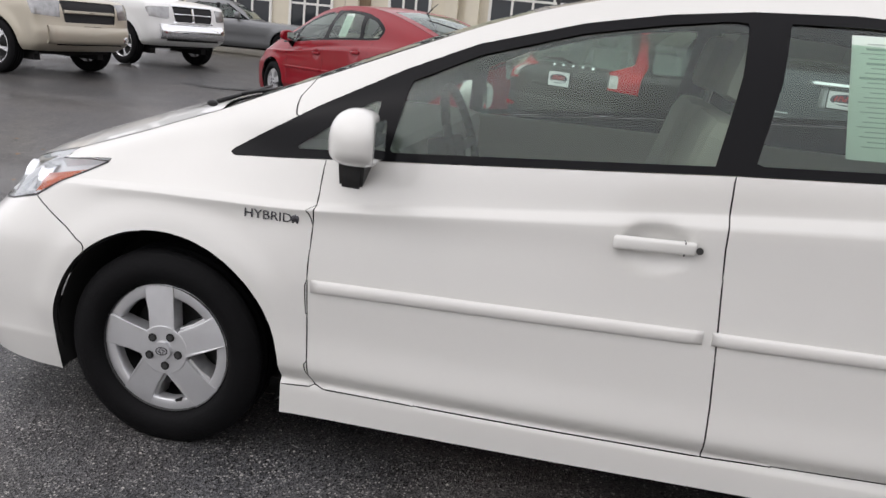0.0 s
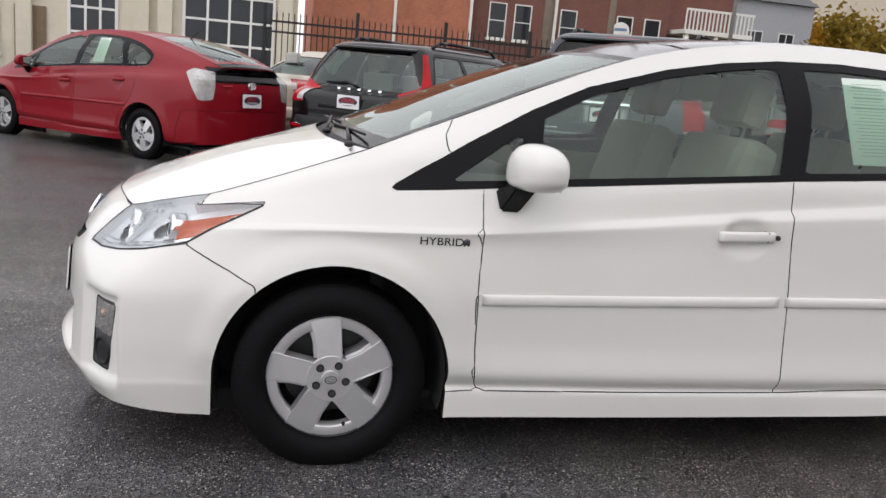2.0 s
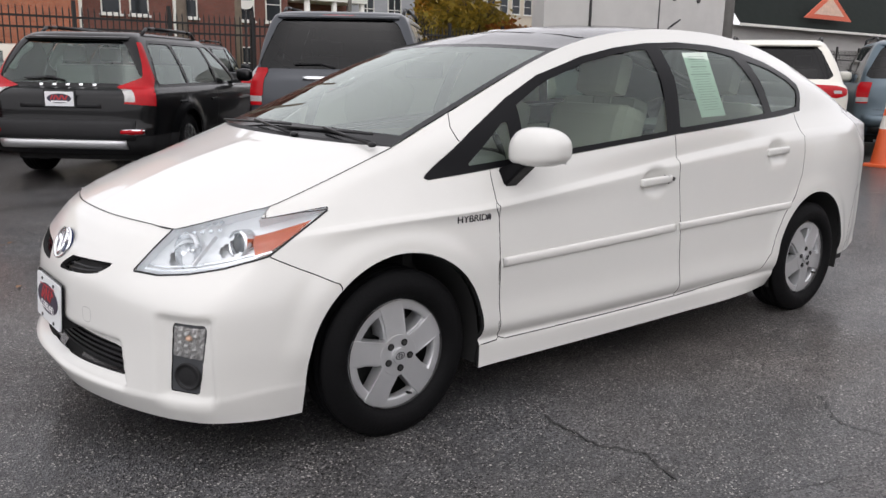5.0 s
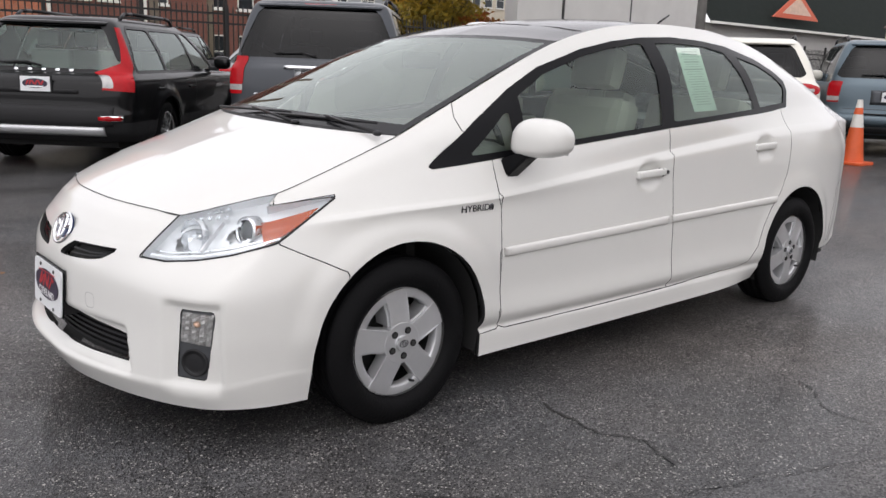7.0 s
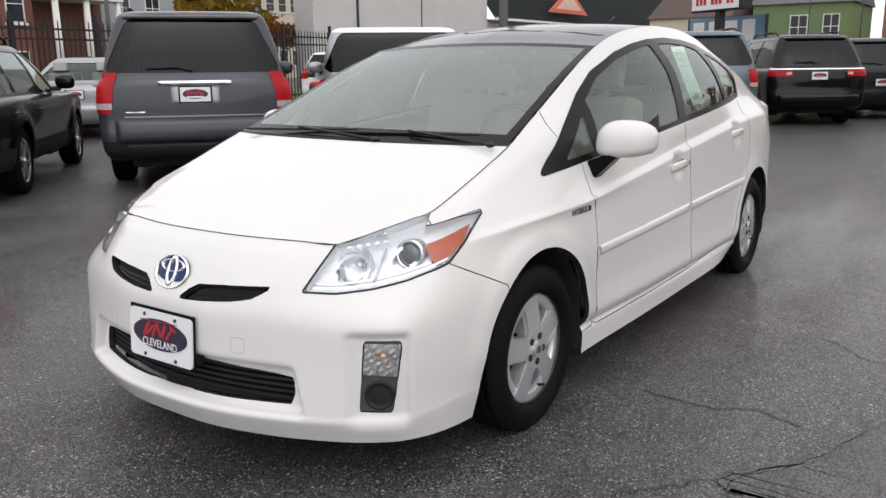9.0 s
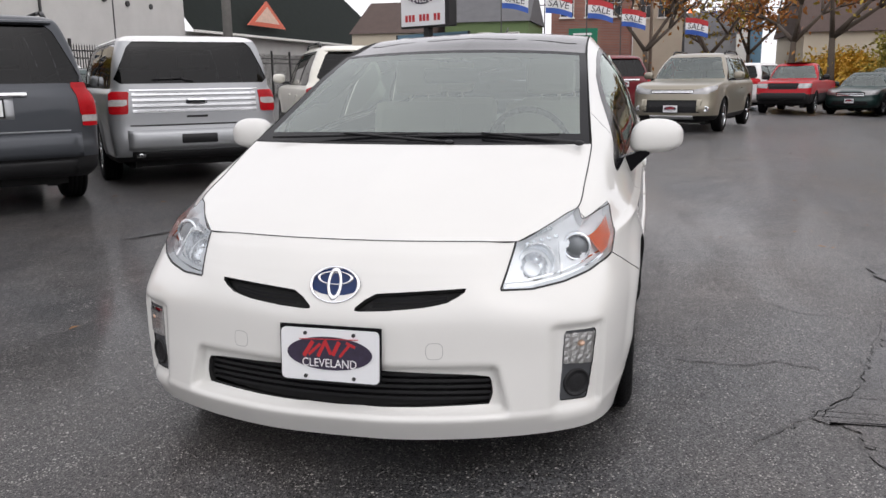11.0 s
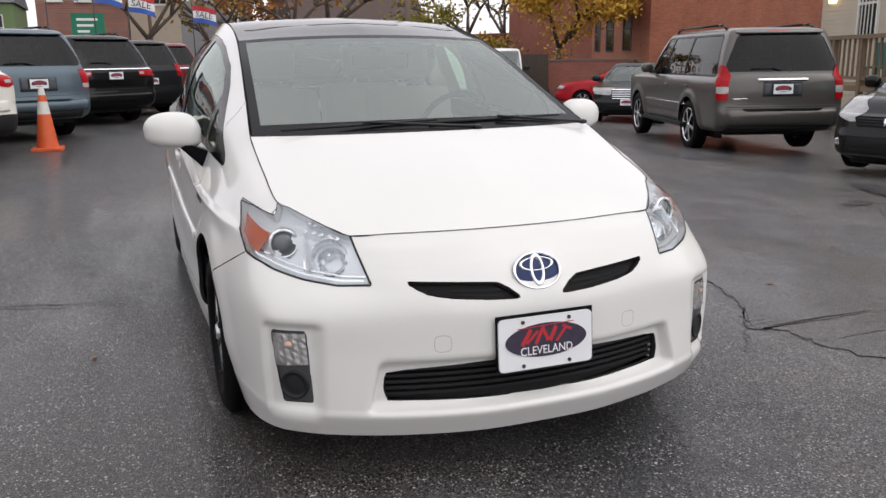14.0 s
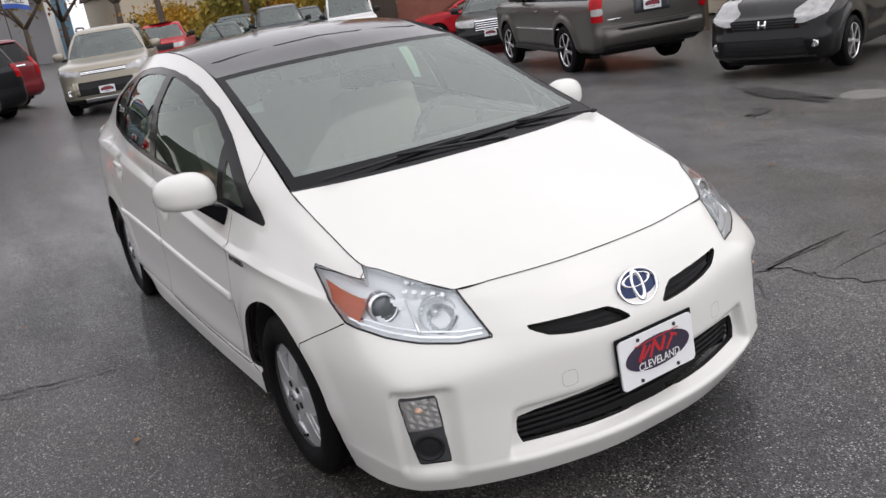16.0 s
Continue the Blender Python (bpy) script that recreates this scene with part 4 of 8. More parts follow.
            L = len(prof)
            for k in range(n - 1):
                for j in range(L - 1):
                    a = k * L + j
                    ff.append((a, a + 1, a + L + 1, a + L) if sd > 0 else (a, a + L, a + L + 1, a + 1))
            ff += [tuple(range(L)), tuple(range((n - 1) * L, n * L))]
            link_mesh("side_moulding", vv, ff, TRIM_WHITE if paint_mat is WHITE_PAINT else paint_mat, d1 if x0 > -1 else d2)
        # door handles with scooped cup and lock
        for (hx, hz, hy, dd_, lock) in ((-1.292, .788, .850, d1, True), (-2.242, .866, .832, d2, False)):
            bm = bmesh.new()
            box(bm, hx - .098, hx + .098, -.011, .011, hz - .017, hz + .017, bev=.009)
            for v in bm.verts:
                v.co.y += hy + .022 + .010 * (1 - ((v.co.x - hx) / .1) ** 2)
                v.co.y *= sd
                v.co.z += (hx - v.co.x) * .035
            if sd < 0:
                bmesh.ops.reverse_faces(bm, faces=bm.faces[:])
            hd = part("door_handle", bm, paint_mat, dd_, smooth=True)
            if lock and detailed:
                bm = bmesh.new()
                cyl(bm, .0085, .0085, .006, pose(hx - .105, (hy + .030) * sd, hz + .002, 90), 16)
                part("key_lock", bm, STEEL_DARK, hd)
                bm = boxed(hx - .0715, hx - .0685, (hy + .020) * sd - .014, (hy + .020) * sd + .014, hz - .015, hz + .019)
                part("handle_split", bm, BLACK_TRIM, hd)
        # mirror
        bm = bmesh.new()
        vs_ = ball(bm, Matrix.Diagonal((1, 1, 1, 1)), 36, 20)
        for v in vs_:
            x_, y_, z_ = v.co
            f_ = lambda a, p: math.copysign(abs(a) ** p, a)
            xx = f_(x_, .8) * .070
            if x_ < 0:
                xx = max(xx, -.046)
            v.co = (-.552 + xx - .024 * y_, (.922 + f_(y_, .75) * .109) * sd, .955 + (f_(z_, .9) * .080 * (1 - .16 * y_) if z_ > 0 else f_(z_, .55) * .060) + .010 * y_)
        if sd < 0:
            bmesh.ops.reverse_faces(bm, faces=bm.faces[:])
        mh = part("mirror_housing", bm, paint_mat, car, smooth=True)
        bm = bmesh.new()
        box(bm, -.601, -.6005, .842 if sd > 0 else -1.005, 1.005 if sd > 0 else -.842, .908, 1.008, bev=.0002)
        part("mirror_glass", bm, CHROME, mh)
        bm = bmesh.new()
        bot = [(-.466, .792, .880), (-.480, .818, .814), (-.540, .820, .812), (-.562, .795, .885)]
        top = [(-.490, .880, .915), (-.500, .902, .898), (-.566, .902, .898), (-.572, .880, .915)]
        A = [bm.verts.new((a, b * sd, c_)) for a, b, c_ in bot]
        B = [bm.verts.new((a, b * sd, c_)) for a, b, c_ in top]
        bm.faces.new(A), bm.faces.new(B)
        for i in range(4):
            bm.faces.new((A[i], A[(i + 1) % 4], B[(i + 1) % 4], B[i]))
        bmesh.ops.recalc_face_normals(bm, faces=bm.faces[:])
        bmesh.ops.bevel(bm, geom=bm.edges[:], offset=.006, segments=2, affect="EDGES")
        part("mirror_arm", bm, BLACK_GLOSS, mh)
        # wheels
        for cx, rot in ((0, 8), (-2.64, 40)):
            w = wheel("wheel", car, pose(cx, .765 * sd, .284, 0, rot * sd, 0 if sd > 0 else 180), .292, .199, .195)
            # arch liner
            n = 24
            vv = []
            for a in np.linspace(-.34, math.pi + .30, n):
                for yy in ((.818 if cx == 0 and a < 1.2 else .845), .55):
                    vv.append((cx + .352 * math.cos(a), yy * sd, .288 + .352 * math.sin(a)))
            link_mesh("wheel_liner", vv, [(2 * i, 2 * i + 1, 2 * i + 3, 2 * i + 2) for i in range(n - 1)], DARK_VOID, car)
            part("wheel_well", boxed(cx - .40, cx + .40, min(.55 * sd, .50 * sd), max(.55 * sd, .50 * sd), .06, .68), DARK_VOID, car)
    # grille
    lg = sh.panel("lower_grille", "lowgrille", DARK_VOID, car, offset=-.050)
    for k in range(5):
        yy = np.linspace(-.455, .455, 31)
        zc = .276 + .0185 * k
        xx = .842 - .36 * yy ** 2
        vv, ff = [], []
        for a, b in zip(xx, yy):
            vv += [(a - .034, b, zc - .003), (a - .012, b, zc - .005), (a - .012, b, zc + .004), (a - .034, b, zc + .003)]
        for i in range(30):
            for j in range(4):
                ff.append((i * 4 + j, i * 4 + (j + 1) % 4, i * 4 + 4 + (j + 1) % 4, i * 4 + 4 + j))
        link_mesh("grille_bar", vv, ff, BLACK_PLASTIC, lg, smooth=False)
    # hood
    edge = [HATCH_RAILS[11][k] for k in range(4)]
    side = [HATCH_RAILS[11][k] for k in range(3, 10)]
    rear = [(.030, 0, .966), (.022, .25, .966), (-.015, .48, .966), (-.085, .682, .965)]
    hoodc = [(.712, 0, .732), (.60, 0, .788), (.40, 0, .866), (.20, 0, .926), (.030, 0, .966)]
    hs = Shell(full_width(coons(hoodc, side, edge, rear, int(.7 / cell), int(.75 / cell))))
    hs.panel("bonnet", "body", paint_mat, car, gap=g, lip=.003)
    R10 = HATCH_RAILS[11]
    line = catmull(np.array([(x, -y, z) for x, y, z in R10[9:0:-1]] + R10[:10]), np.linspace(0, 18, 260))
    nn_ = []
    for q in line:
        i = int(((hs.v - q) ** 2).sum(1).argmin())
        nn_.append(hs.n[i])
    ribbon(line, nn_, .0040, .0012, "bonnet_seam", BLACK_TRIM, car)
    # added dark sheets below bonnet and behind panels: stop light leaks, darken gaps
    sh2 = link_mesh("dark_gap_backing", (sh.v - sh.n * .022)[:], sh.f[np.isin(sh.id, [k for k, nm in enumerate(sh.names) if nm in ("body", "bumper", "rearbumper") or nm[:-2] in ("fender", "door", "reardoor")])], DARK_VOID, car)
    hv = hs.v - hs.n * .03
    hc = hs.v[hs.f].mean(1)
    link_mesh("bonnet_light_block", hv, hs.f[(np.abs(hc[:, 1]) < .44) & (hc[:, 0] < .60)], DARK_VOID, car)
    # windscreen with dark border, cowl, wipers
    wside = [HATCH_RAILS[11][9], HATCH_RAILS[11][10], (-.66, .626, 1.210), HATCH_RAILS[11][11]]
    wbot = [(-.005, 0, .972), (-.015, .25, .972), (-.045, .48, .970), (-.088, .674, .968)]
    wtop = [(-.895, 0, 1.338), (-.905, .2, 1.336), (-.928, .42, 1.328), (-.955, .590, 1.316)]
    wc = [(-.005, 0, .972), (-.22, 0, 1.072), (-.45, 0, 1.170), (-.68, 0, 1.260), (-.895, 0, 1.338)]
    Wg = full_width(coons(wc, wside, wbot, wtop, 40, 50))
    ws = Shell(Wg)
    c = ws.f
    nr, nc = Wg.shape[:2]
    fr, fc = np.divmod(np.arange(len(ws.f)), nc - 1)
    frit = (fr < 4) | (fr >= nr - 3) | (fc < 2) | (fc >= nc - 3)
    ws.names.append("frit")
    ws.cuts.append(None)
    ws.id[frit] = 1
    wp = ws.panel("windscreen", "body", GLASS_WIND, car, "large raked windscreen")
    ws.panel("windscreen_border", "frit", BLACK_GLOSS, wp)
    cowl = full_width(coons([(.034, 0, .950), (-.03, 0, .968)], [(-.075, .690, .950), (-.095, .680, .958)], [(.034, 0, .950), (.026, .25, .950), (-.011, .48, .950), (-.075, .690, .950)], wbot, 24, 4))
    Shell(cowl).panel("cowl", "body", BLACK_PLASTIC, car, "black plastic scuttle panel")
    for (a, b, piv) in (((-.034, -.58, .986), (-.052, .02, 1.002), (.010, .16, .974)), ((-.030, -.02, .992), (-.085, .56, 1.000), (-.030, .64, .972))):
        bm = bmesh.new()
        bar(bm, a, b, .0055, .0045, 8)
        wpz = part("wiper_blade", bm, BLACK_TRIM, car, smooth=True)
        bm = bmesh.new()
        mid = [(a[i] + b[i]) / 2 + (.004, 0, .010)[i] for i in range(3)]
        bar(bm, piv, mid, .007, .0045, 8)
        ball(bm, Matrix.Translation(piv) @ Matrix.Diagonal((.016, .018, .010, 1)), 12, 8)
        part("wiper_arm", bm, BLACK_TRIM, wpz, smooth=True)
    # roof and rear screen
    rside = [HATCH_RAILS[11][k] for k in range(11, 19)]
    rtop = wtop
    rrear = [(-3.47, 0, 1.118), (-3.465, .22, 1.116), (-3.43, .43, 1.110)]
    rc = [(-.895, 0, 1.338), (-1.15, 0, 1.400), (-1.5, 0, 1.444), (-1.9, 0, 1.454), (-2.3, 0, 1.425), (-2.75, 0, 1.345), (-3.15, 0, 1.235), (-3.47, 0, 1.118)]
    rs = Shell(full_width(coons(rc, rside, rtop, rrear, 32, 90)))
    rs.cut("rearscreen", [(-2.42, -.43), (-2.42, .43), (-3.30, .37), (-3.30, -.37)], (1, 0, 0), (0, 1, 0), mirror=False)
    rs.cut("spoiler", [(-3.36, -.9), (-3.36, .9), (-3.9, .9), (-3.9, -.9)], (1, 0, 0), (0, 1, 0), mirror=False)
    rs.snap()
    rp = rs.panel("roof_panel", "body", ROOF_BLACK if paint_mat is WHITE_PAINT else paint_mat, car, "glossy black roof panel" if paint_mat is WHITE_PAINT else "", gap=.006, lip=.01)
    rs.panel("rear_screen", "rearscreen", GLASS_BG, car)
    rs.panel("spoiler", "spoiler", BLACK_GLOSS, car, "gloss black tailgate spoiler", gap=.004, lip=.03)
    if paint_mat is WHITE_PAINT:
        for xs in (-1.18, -1.62, -2.05):
            yy = np.linspace(-.53, .53, 30)
            P = []
            for y_ in yy:
                i = ((rs.v[:, 0] - xs) ** 2 + (rs.v[:, 1] - y_) ** 2).argmin()
                P.append((xs + .0 * y_, y_, rs.v[i, 2]))
            ribbon(P, [(0, 0, 1)] * 30, .012, .0015, "roof_joint", BLACK_TRIM, rp)
    bm = bmesh.new()
    bar(bm, (-2.43, -.05, 1.412), (-2.53, -.05, 1.485), .008, .006, 8)
    bar(bm, (-2.53, -.05, 1.485), (-2.62, -.05, 1.530), .006, .005, 8)
    bar(bm, (-2.40, -.05, 1.395), (-2.43, -.05, 1.418), .018, .010, 10)
    part("antenna", bm, BLACK_TRIM, car, smooth=True)
    # floor and bulkheads keep the underside dark
    part("underbody", boxed(-3.30, .40, -.72, .72, .175, .20), DARK_VOID, car)
    part("underbody", boxed(.40, .66, -.55, .55, .175, .20), DARK_VOID, car)
    part("bulkhead", boxed(-.16, -.12, -.70, .70, .18, .93), DARK_VOID, car)
    # cabin
    bm = bmesh.new()
    box(bm, -.62, -.14, -.70, .70, .62, .925, bev=.05)
    part("dashboard", bm, DASH, car, smooth=False)
    bm = bmesh.new()
    for k in range(28):
        a0, a1 = 2 * math.pi * k / 28, 2 * math.pi * (k + 1) / 28
        P = lambda a: Vector((-.72 + .06 * math.sin(a), .36 + .18 * math.cos(a), .90 + .17 * math.sin(a)))
        bar(bm, P(a0), P(a1), .014, seg=8)
    bar(bm, (-.72, .36, .90), (-.55, .36, .85), .04, seg=10)
    bar(bm, (-.72, .19, .90), (-.72, .53, .90), .016, seg=8)
    part("steering_wheel", bm, BLACK_PLASTIC, car, "dark steering wheel", smooth=True)
    def seat(x0, y0, w):
        st = []
        bm = bmesh.new()
        box(bm, x0 - .10, x0 + .45, y0 - w / 2, y0 + w / 2, .36, .56, bev=.05)
        part("seat_cushion", bm, SEAT, car, smooth=False)
        bm = bmesh.new()
        box(bm, -.08, .08, y0 - w / 2 + .01, y0 + w / 2 - .01, 0, .60, pose(x0 - .10, 0, .50, 0, -16, 0), bev=.06)
        part("seat_back", bm, SEAT, car, smooth=False)
        bm = bmesh.new()
        box(bm, -.055, .045, y0 - .13, y0 + .13, .64, .83, pose(x0 - .10, 0, .50, 0, -14, 0), bev=.04)
        bar(bm, (x0 - .27, y0 - .05, 1.05), (x0 - .29, y0 - .05, 1.18), .006)
        bar(bm, (x0 - .27, y0 + .05, 1.05), (x0 - .29, y0 + .05, 1.18), .006)
        part("headrest", bm, SEAT, car, smooth=False)
    for y0 in (.37, -.37):
        seat(-1.22, y0, .50)
        seat(-2.12, y0, .60)
    part("door_card", boxed(-2.3, -.45, .765, .790, .30, .90, bev=.01), DOORCARD, car)
    part("door_card", boxed(-2.3, -.45, -.790, -.765, .30, .90, bev=.01), DOORCARD, car)
    part("cabin_floor", boxed(-3.3, -.46, -.70, .70, .22, .30), DARK_VOID, car)
    part("parcel_shelf", boxed(-3.30, -2.45, -.55, .55, .90, .93), DASH, car)
    hl = rs.v - rs.n * .035
    keep = rs.f[hl[rs.f].mean(1)[:, 0] > -2.5]
    link_mesh("headliner", hl, keep, HEADLINER, car)
    bm = bmesh.new()
    box(bm, -.735, -.715, -.13, .13, 1.185, 1.255, bev=.015)
    part("inner_mirror", bm, BLACK_PLASTIC, car)
    # emblem
    def ring(cx, cz, a, b, t, d, xo, tilt):
        n = 44
        vv, ff = [], []
        for k in range(n):
            th = 2 * math.pi * k / n
            ct, st_ = math.cos(th), math.sin(th)
            for (s_, dp) in ((1, 0), (1 - t / a * .2, d), (1 - t / a * .8, d), (1 - t / a, 0)):
                vv.append((dp, (cx + a * ct * s_), cz + b * st_ * (s_ if b > 1.5 * t else s_)))
        for k in range(n):
            for j in range(3):
                q0 = k * 4 + j
                q1 = ((k + 1) % n) * 4 + j
                ff.append((q0, q1, q1 + 1, q0 + 1))
        return vv, ff
    em = Matrix.Translation((.823, 0, .617)) @ Matrix.Rotation(radians(-24), 4, "Y")
    bm = bmesh.new()
    ball(bm, em @ Matrix.Translation((-.004, 0, 0)) @ Matrix.Diagonal((.007, .078, .056, 1)), 32, 12)
    emb = part("emblem", bm, BLUE_EMB if paint_mat is WHITE_PAINT else CHROME, car, "blue and chrome oval badge", smooth=True)
    for (cx, cz, a, b, t) in ((0, 0, .079, .057, .0095), (0, .020, .056, .021, .0095), (0, .002, .023, .052, .0085)):
        vv, ff = ring(cx, cz, a, b, t, .006, 0, 0)
        vv = [em @ Vector((p[0] + .002, p[1], p[2])) for p in vv]
        link_mesh("emblem_ring", vv, ff, CHROME, emb, smooth=True)
    if detailed:
        dealer_plate(car, pose(.886, 0, .420, 0, -4, 0))
        part("plate_bracket", boxed(.83, .884, -.14, .14, .35, .49), BLACK_PLASTIC, car)
        # hybrid badges
        for sd in (1, -1):
            m_ = Matrix.Translation((-.302, .8580 * sd, .722)) @ (pose(0, 0, 0, 90, 0, 180) if sd > 0 else pose(0, 0, 0, 90, 0, 0))
            b = text_mesh("badge_lettering", "HYBRID", .034, .0016, DARK_CHROME, car, m_)
            wd = max(v.co.x for v in b.data.vertices) - min(v.co.x for v in b.data.vertices)
            b.matrix_basis = m_ @ Matrix.Diagonal((.132 / wd, 1, 1, 1))
            bm = bmesh.new()
            for k in range(3):
                ball(bm, Matrix.Translation((-.384 + .006 * k, .8575 * sd, .722 + .004 * (k % 2))) @ Matrix.Diagonal((.005, .003, .012, 1)), 10, 6)
            part("badge_mark", bm, DARK_CHROME, car, "small dark chrome mark", smooth=True)
    else:
        dealer_plate(car, pose(-3.497, 0, .745, 0, -2, 180))
        tm = Matrix.Translation((-3.478, 0, .915)) @ Matrix.Rotation(math.pi, 4, "Z")
        for (cx, cz, a, b, t) in ((0, 0, .062, .044, .008), (0, .014, .042, .016, .006), (0, 0, .018, .040, .006)):
            vv, ff = ring(cx, cz, a, b, t, .012, 0, 0)
            link_mesh("rear_emblem", [tm @ Vector((p[0] + .004, p[1], p[2])) for p in vv], ff, CHROME, car)
        part("badge_bar", boxed(-3.480, -3.466, .30, .44, .895, .912, bev=.003), CHROME, car)
        bm = bmesh.new()
        bar(bm, (-3.30, 0, 1.235), (-2.98, .34, 1.325), .008, .006, 8)
        part("rear_wiper", bm, BLACK_TRIM, car)
    # price sheet inside the rear door window
    for sd in (1,):
        bm = bmesh.new()
        pm = Matrix.Translation((-1.785, .722, 1.180)) @ Matrix.Rotation(radians(24), 4, "X") @ Matrix.Rotation(radians(2), 4, "Y")
        box(bm, -.095, .095, -.0008, .0008, -.155, .155, pm)
        ps = part("price_sheet", bm, PAPER, car, "pale green paper sheet with print")
        bm = bmesh.new()
        for k in range(22):
            zz = .135 - .0122 * k
            ln = (.06 if k in (0, 4) else .05 + .03 * ((k * 7) % 5) / 5)
            hh = .004 if k in (1, 4, 7) else .0016
            box(bm, -ln, ln, .0010, .0016, zz - hh, zz + hh * .4, pm)
        part("print_line", bm, FAINT_INK, ps)
    return car


def dealer_plate(parent, m, s=1.0):
    """White dealer insert in a dark frame with an oval mark."""
    f = part("plate_frame", boxed(-.008, -.003, -.158, .158, -.078, .088, m, bev=.002), BLACK_GLOSS, parent)
    rim_ = [(sy * (.152 - .014 + .014 * math.cos(a)), sz * (.078 - .014 + .014 * math.sin(a))) for sy, sz, aa in ((1, 1, (0, .5, 1, 1.57)), (-1, 1, (1.57, 1, .5, 0)), (-1, -1, (0, .5, 1, 1.57)), (1, -1, (1.57, 1, .5, 0))) for a in aa]
    pl = part("dealer_plate", prism(rim_, -.003, .003, m @ pose(0, 0, 0, 0, 0, 90) @ Matrix.Diagonal((1, -1, 1, 1))), PLATE_WHITE, parent, "white dealer plate with dark oval mark")
    bmesh_ = bmesh.new()
    bmesh_.from_mesh(pl.data)
    bmesh.ops.recalc_face_normals(bmesh_, faces=bmesh_.faces[:])
    bmesh_.to_mesh(pl.data)
    bmesh_.free()
    bm = bmesh.new()
    cyl(bm, 1, 1, .002, m @ Matrix.Translation((.0045, 0, .006)) @ Matrix.Rotation(radians(90), 4, "Y") @ Matrix.Diagonal((.050, .132, 1, 1)), 40)
    part("oval_mark", bm, PLATE_DARK, pl)
    strokes = [(-.078, -.014, -.052, .026), (-.062, -.010, -.030, .020), (-.034, -.014, -.012, .030), (-.012, .030, .004, -.006), (.012, -.008, .030, .028), (.034, -.012, .062, .022), (.056, .028, .078, .018), (-.09, .034, .086, .040)]
    for k, (ya, za, yb, zb) in enumerate(strokes):
        a_, b_ = Vector((0, ya, za + .012)), Vector((0, yb, zb + .012))
        ln = (b_ - a_).length / 2 + .003
        bm = bmesh.new()
        wd = (.006, .004, .005, .005, .006, .004, .004, .0012)[k]
        box(bm, .0056, .0062 + .0001 * k, -ln, ln, -wd, wd, m @ Matrix.Translation((a_ + b_) / 2) @ Matrix.Rotation(math.atan2(b_.z - a_.z, b_.y - a_.y), 4, "X"))
        part("red_stroke", bm, RED_INK, pl)
    text_mesh("lettering", "CLEVELAND", .034, .0004, WHITE_INK, pl, m @ Matrix.Translation((.0064, 0, -.024)) @ pose(0, 0, 0, 90, 0, 90) @ Matrix.Diagonal((.92, 1.05, 1, 1)))
    for yy, zz in ((-.075, .064), (.075, .064), (-.075, -.066), (.075, -.066)):
        bm = bmesh.new()
        cyl(bm, .006, .006, .004, m @ Matrix.Translation((.004, yy, zz)) @ Matrix.Rotation(radians(90), 4, "Y"), 10)
        part("screw", bm, STEEL_DARK, pl)


main_car = hatchback("glossy white hybrid hatchback with black roof, parked on wet asphalt", WHITE_PAINT, Matrix.Identity(4), .0145)

# ---- other parked vehicles ----
def outline(xf, xr, w, zf, zs, zr, df, dr, n=3.4, front_w=.97, rear_w=.985):
    """Half a level line round a body, nose to tail: rounded ends, gently bowed flanks."""
    P = []
    for th in (0, 20, 38, 53, 66, 78, 90):
        c, s = max(0.0, math.cos(radians(th))) ** (2 / n), math.sin(radians(th)) ** (2 / n)
        P.append((xf - df * (1 - c), w * front_w * s, zf + (zs - zf) * (1 - c)))
    a, b = xf - df, xr + dr
    P += [(a + (b - a) * t, w, zs) for t in (.28, .5, .74)]
    for th in (90, 78, 66, 53, 38, 20, 0):
        c, s = max(0.0, math.cos(radians(th))) ** (2 / n), math.sin(radians(th)) ** (2 / n)
        P.append((xr + dr * (1 - c), w * rear_w * s, zr + (zs - zr) * (1 - c)))
    return P


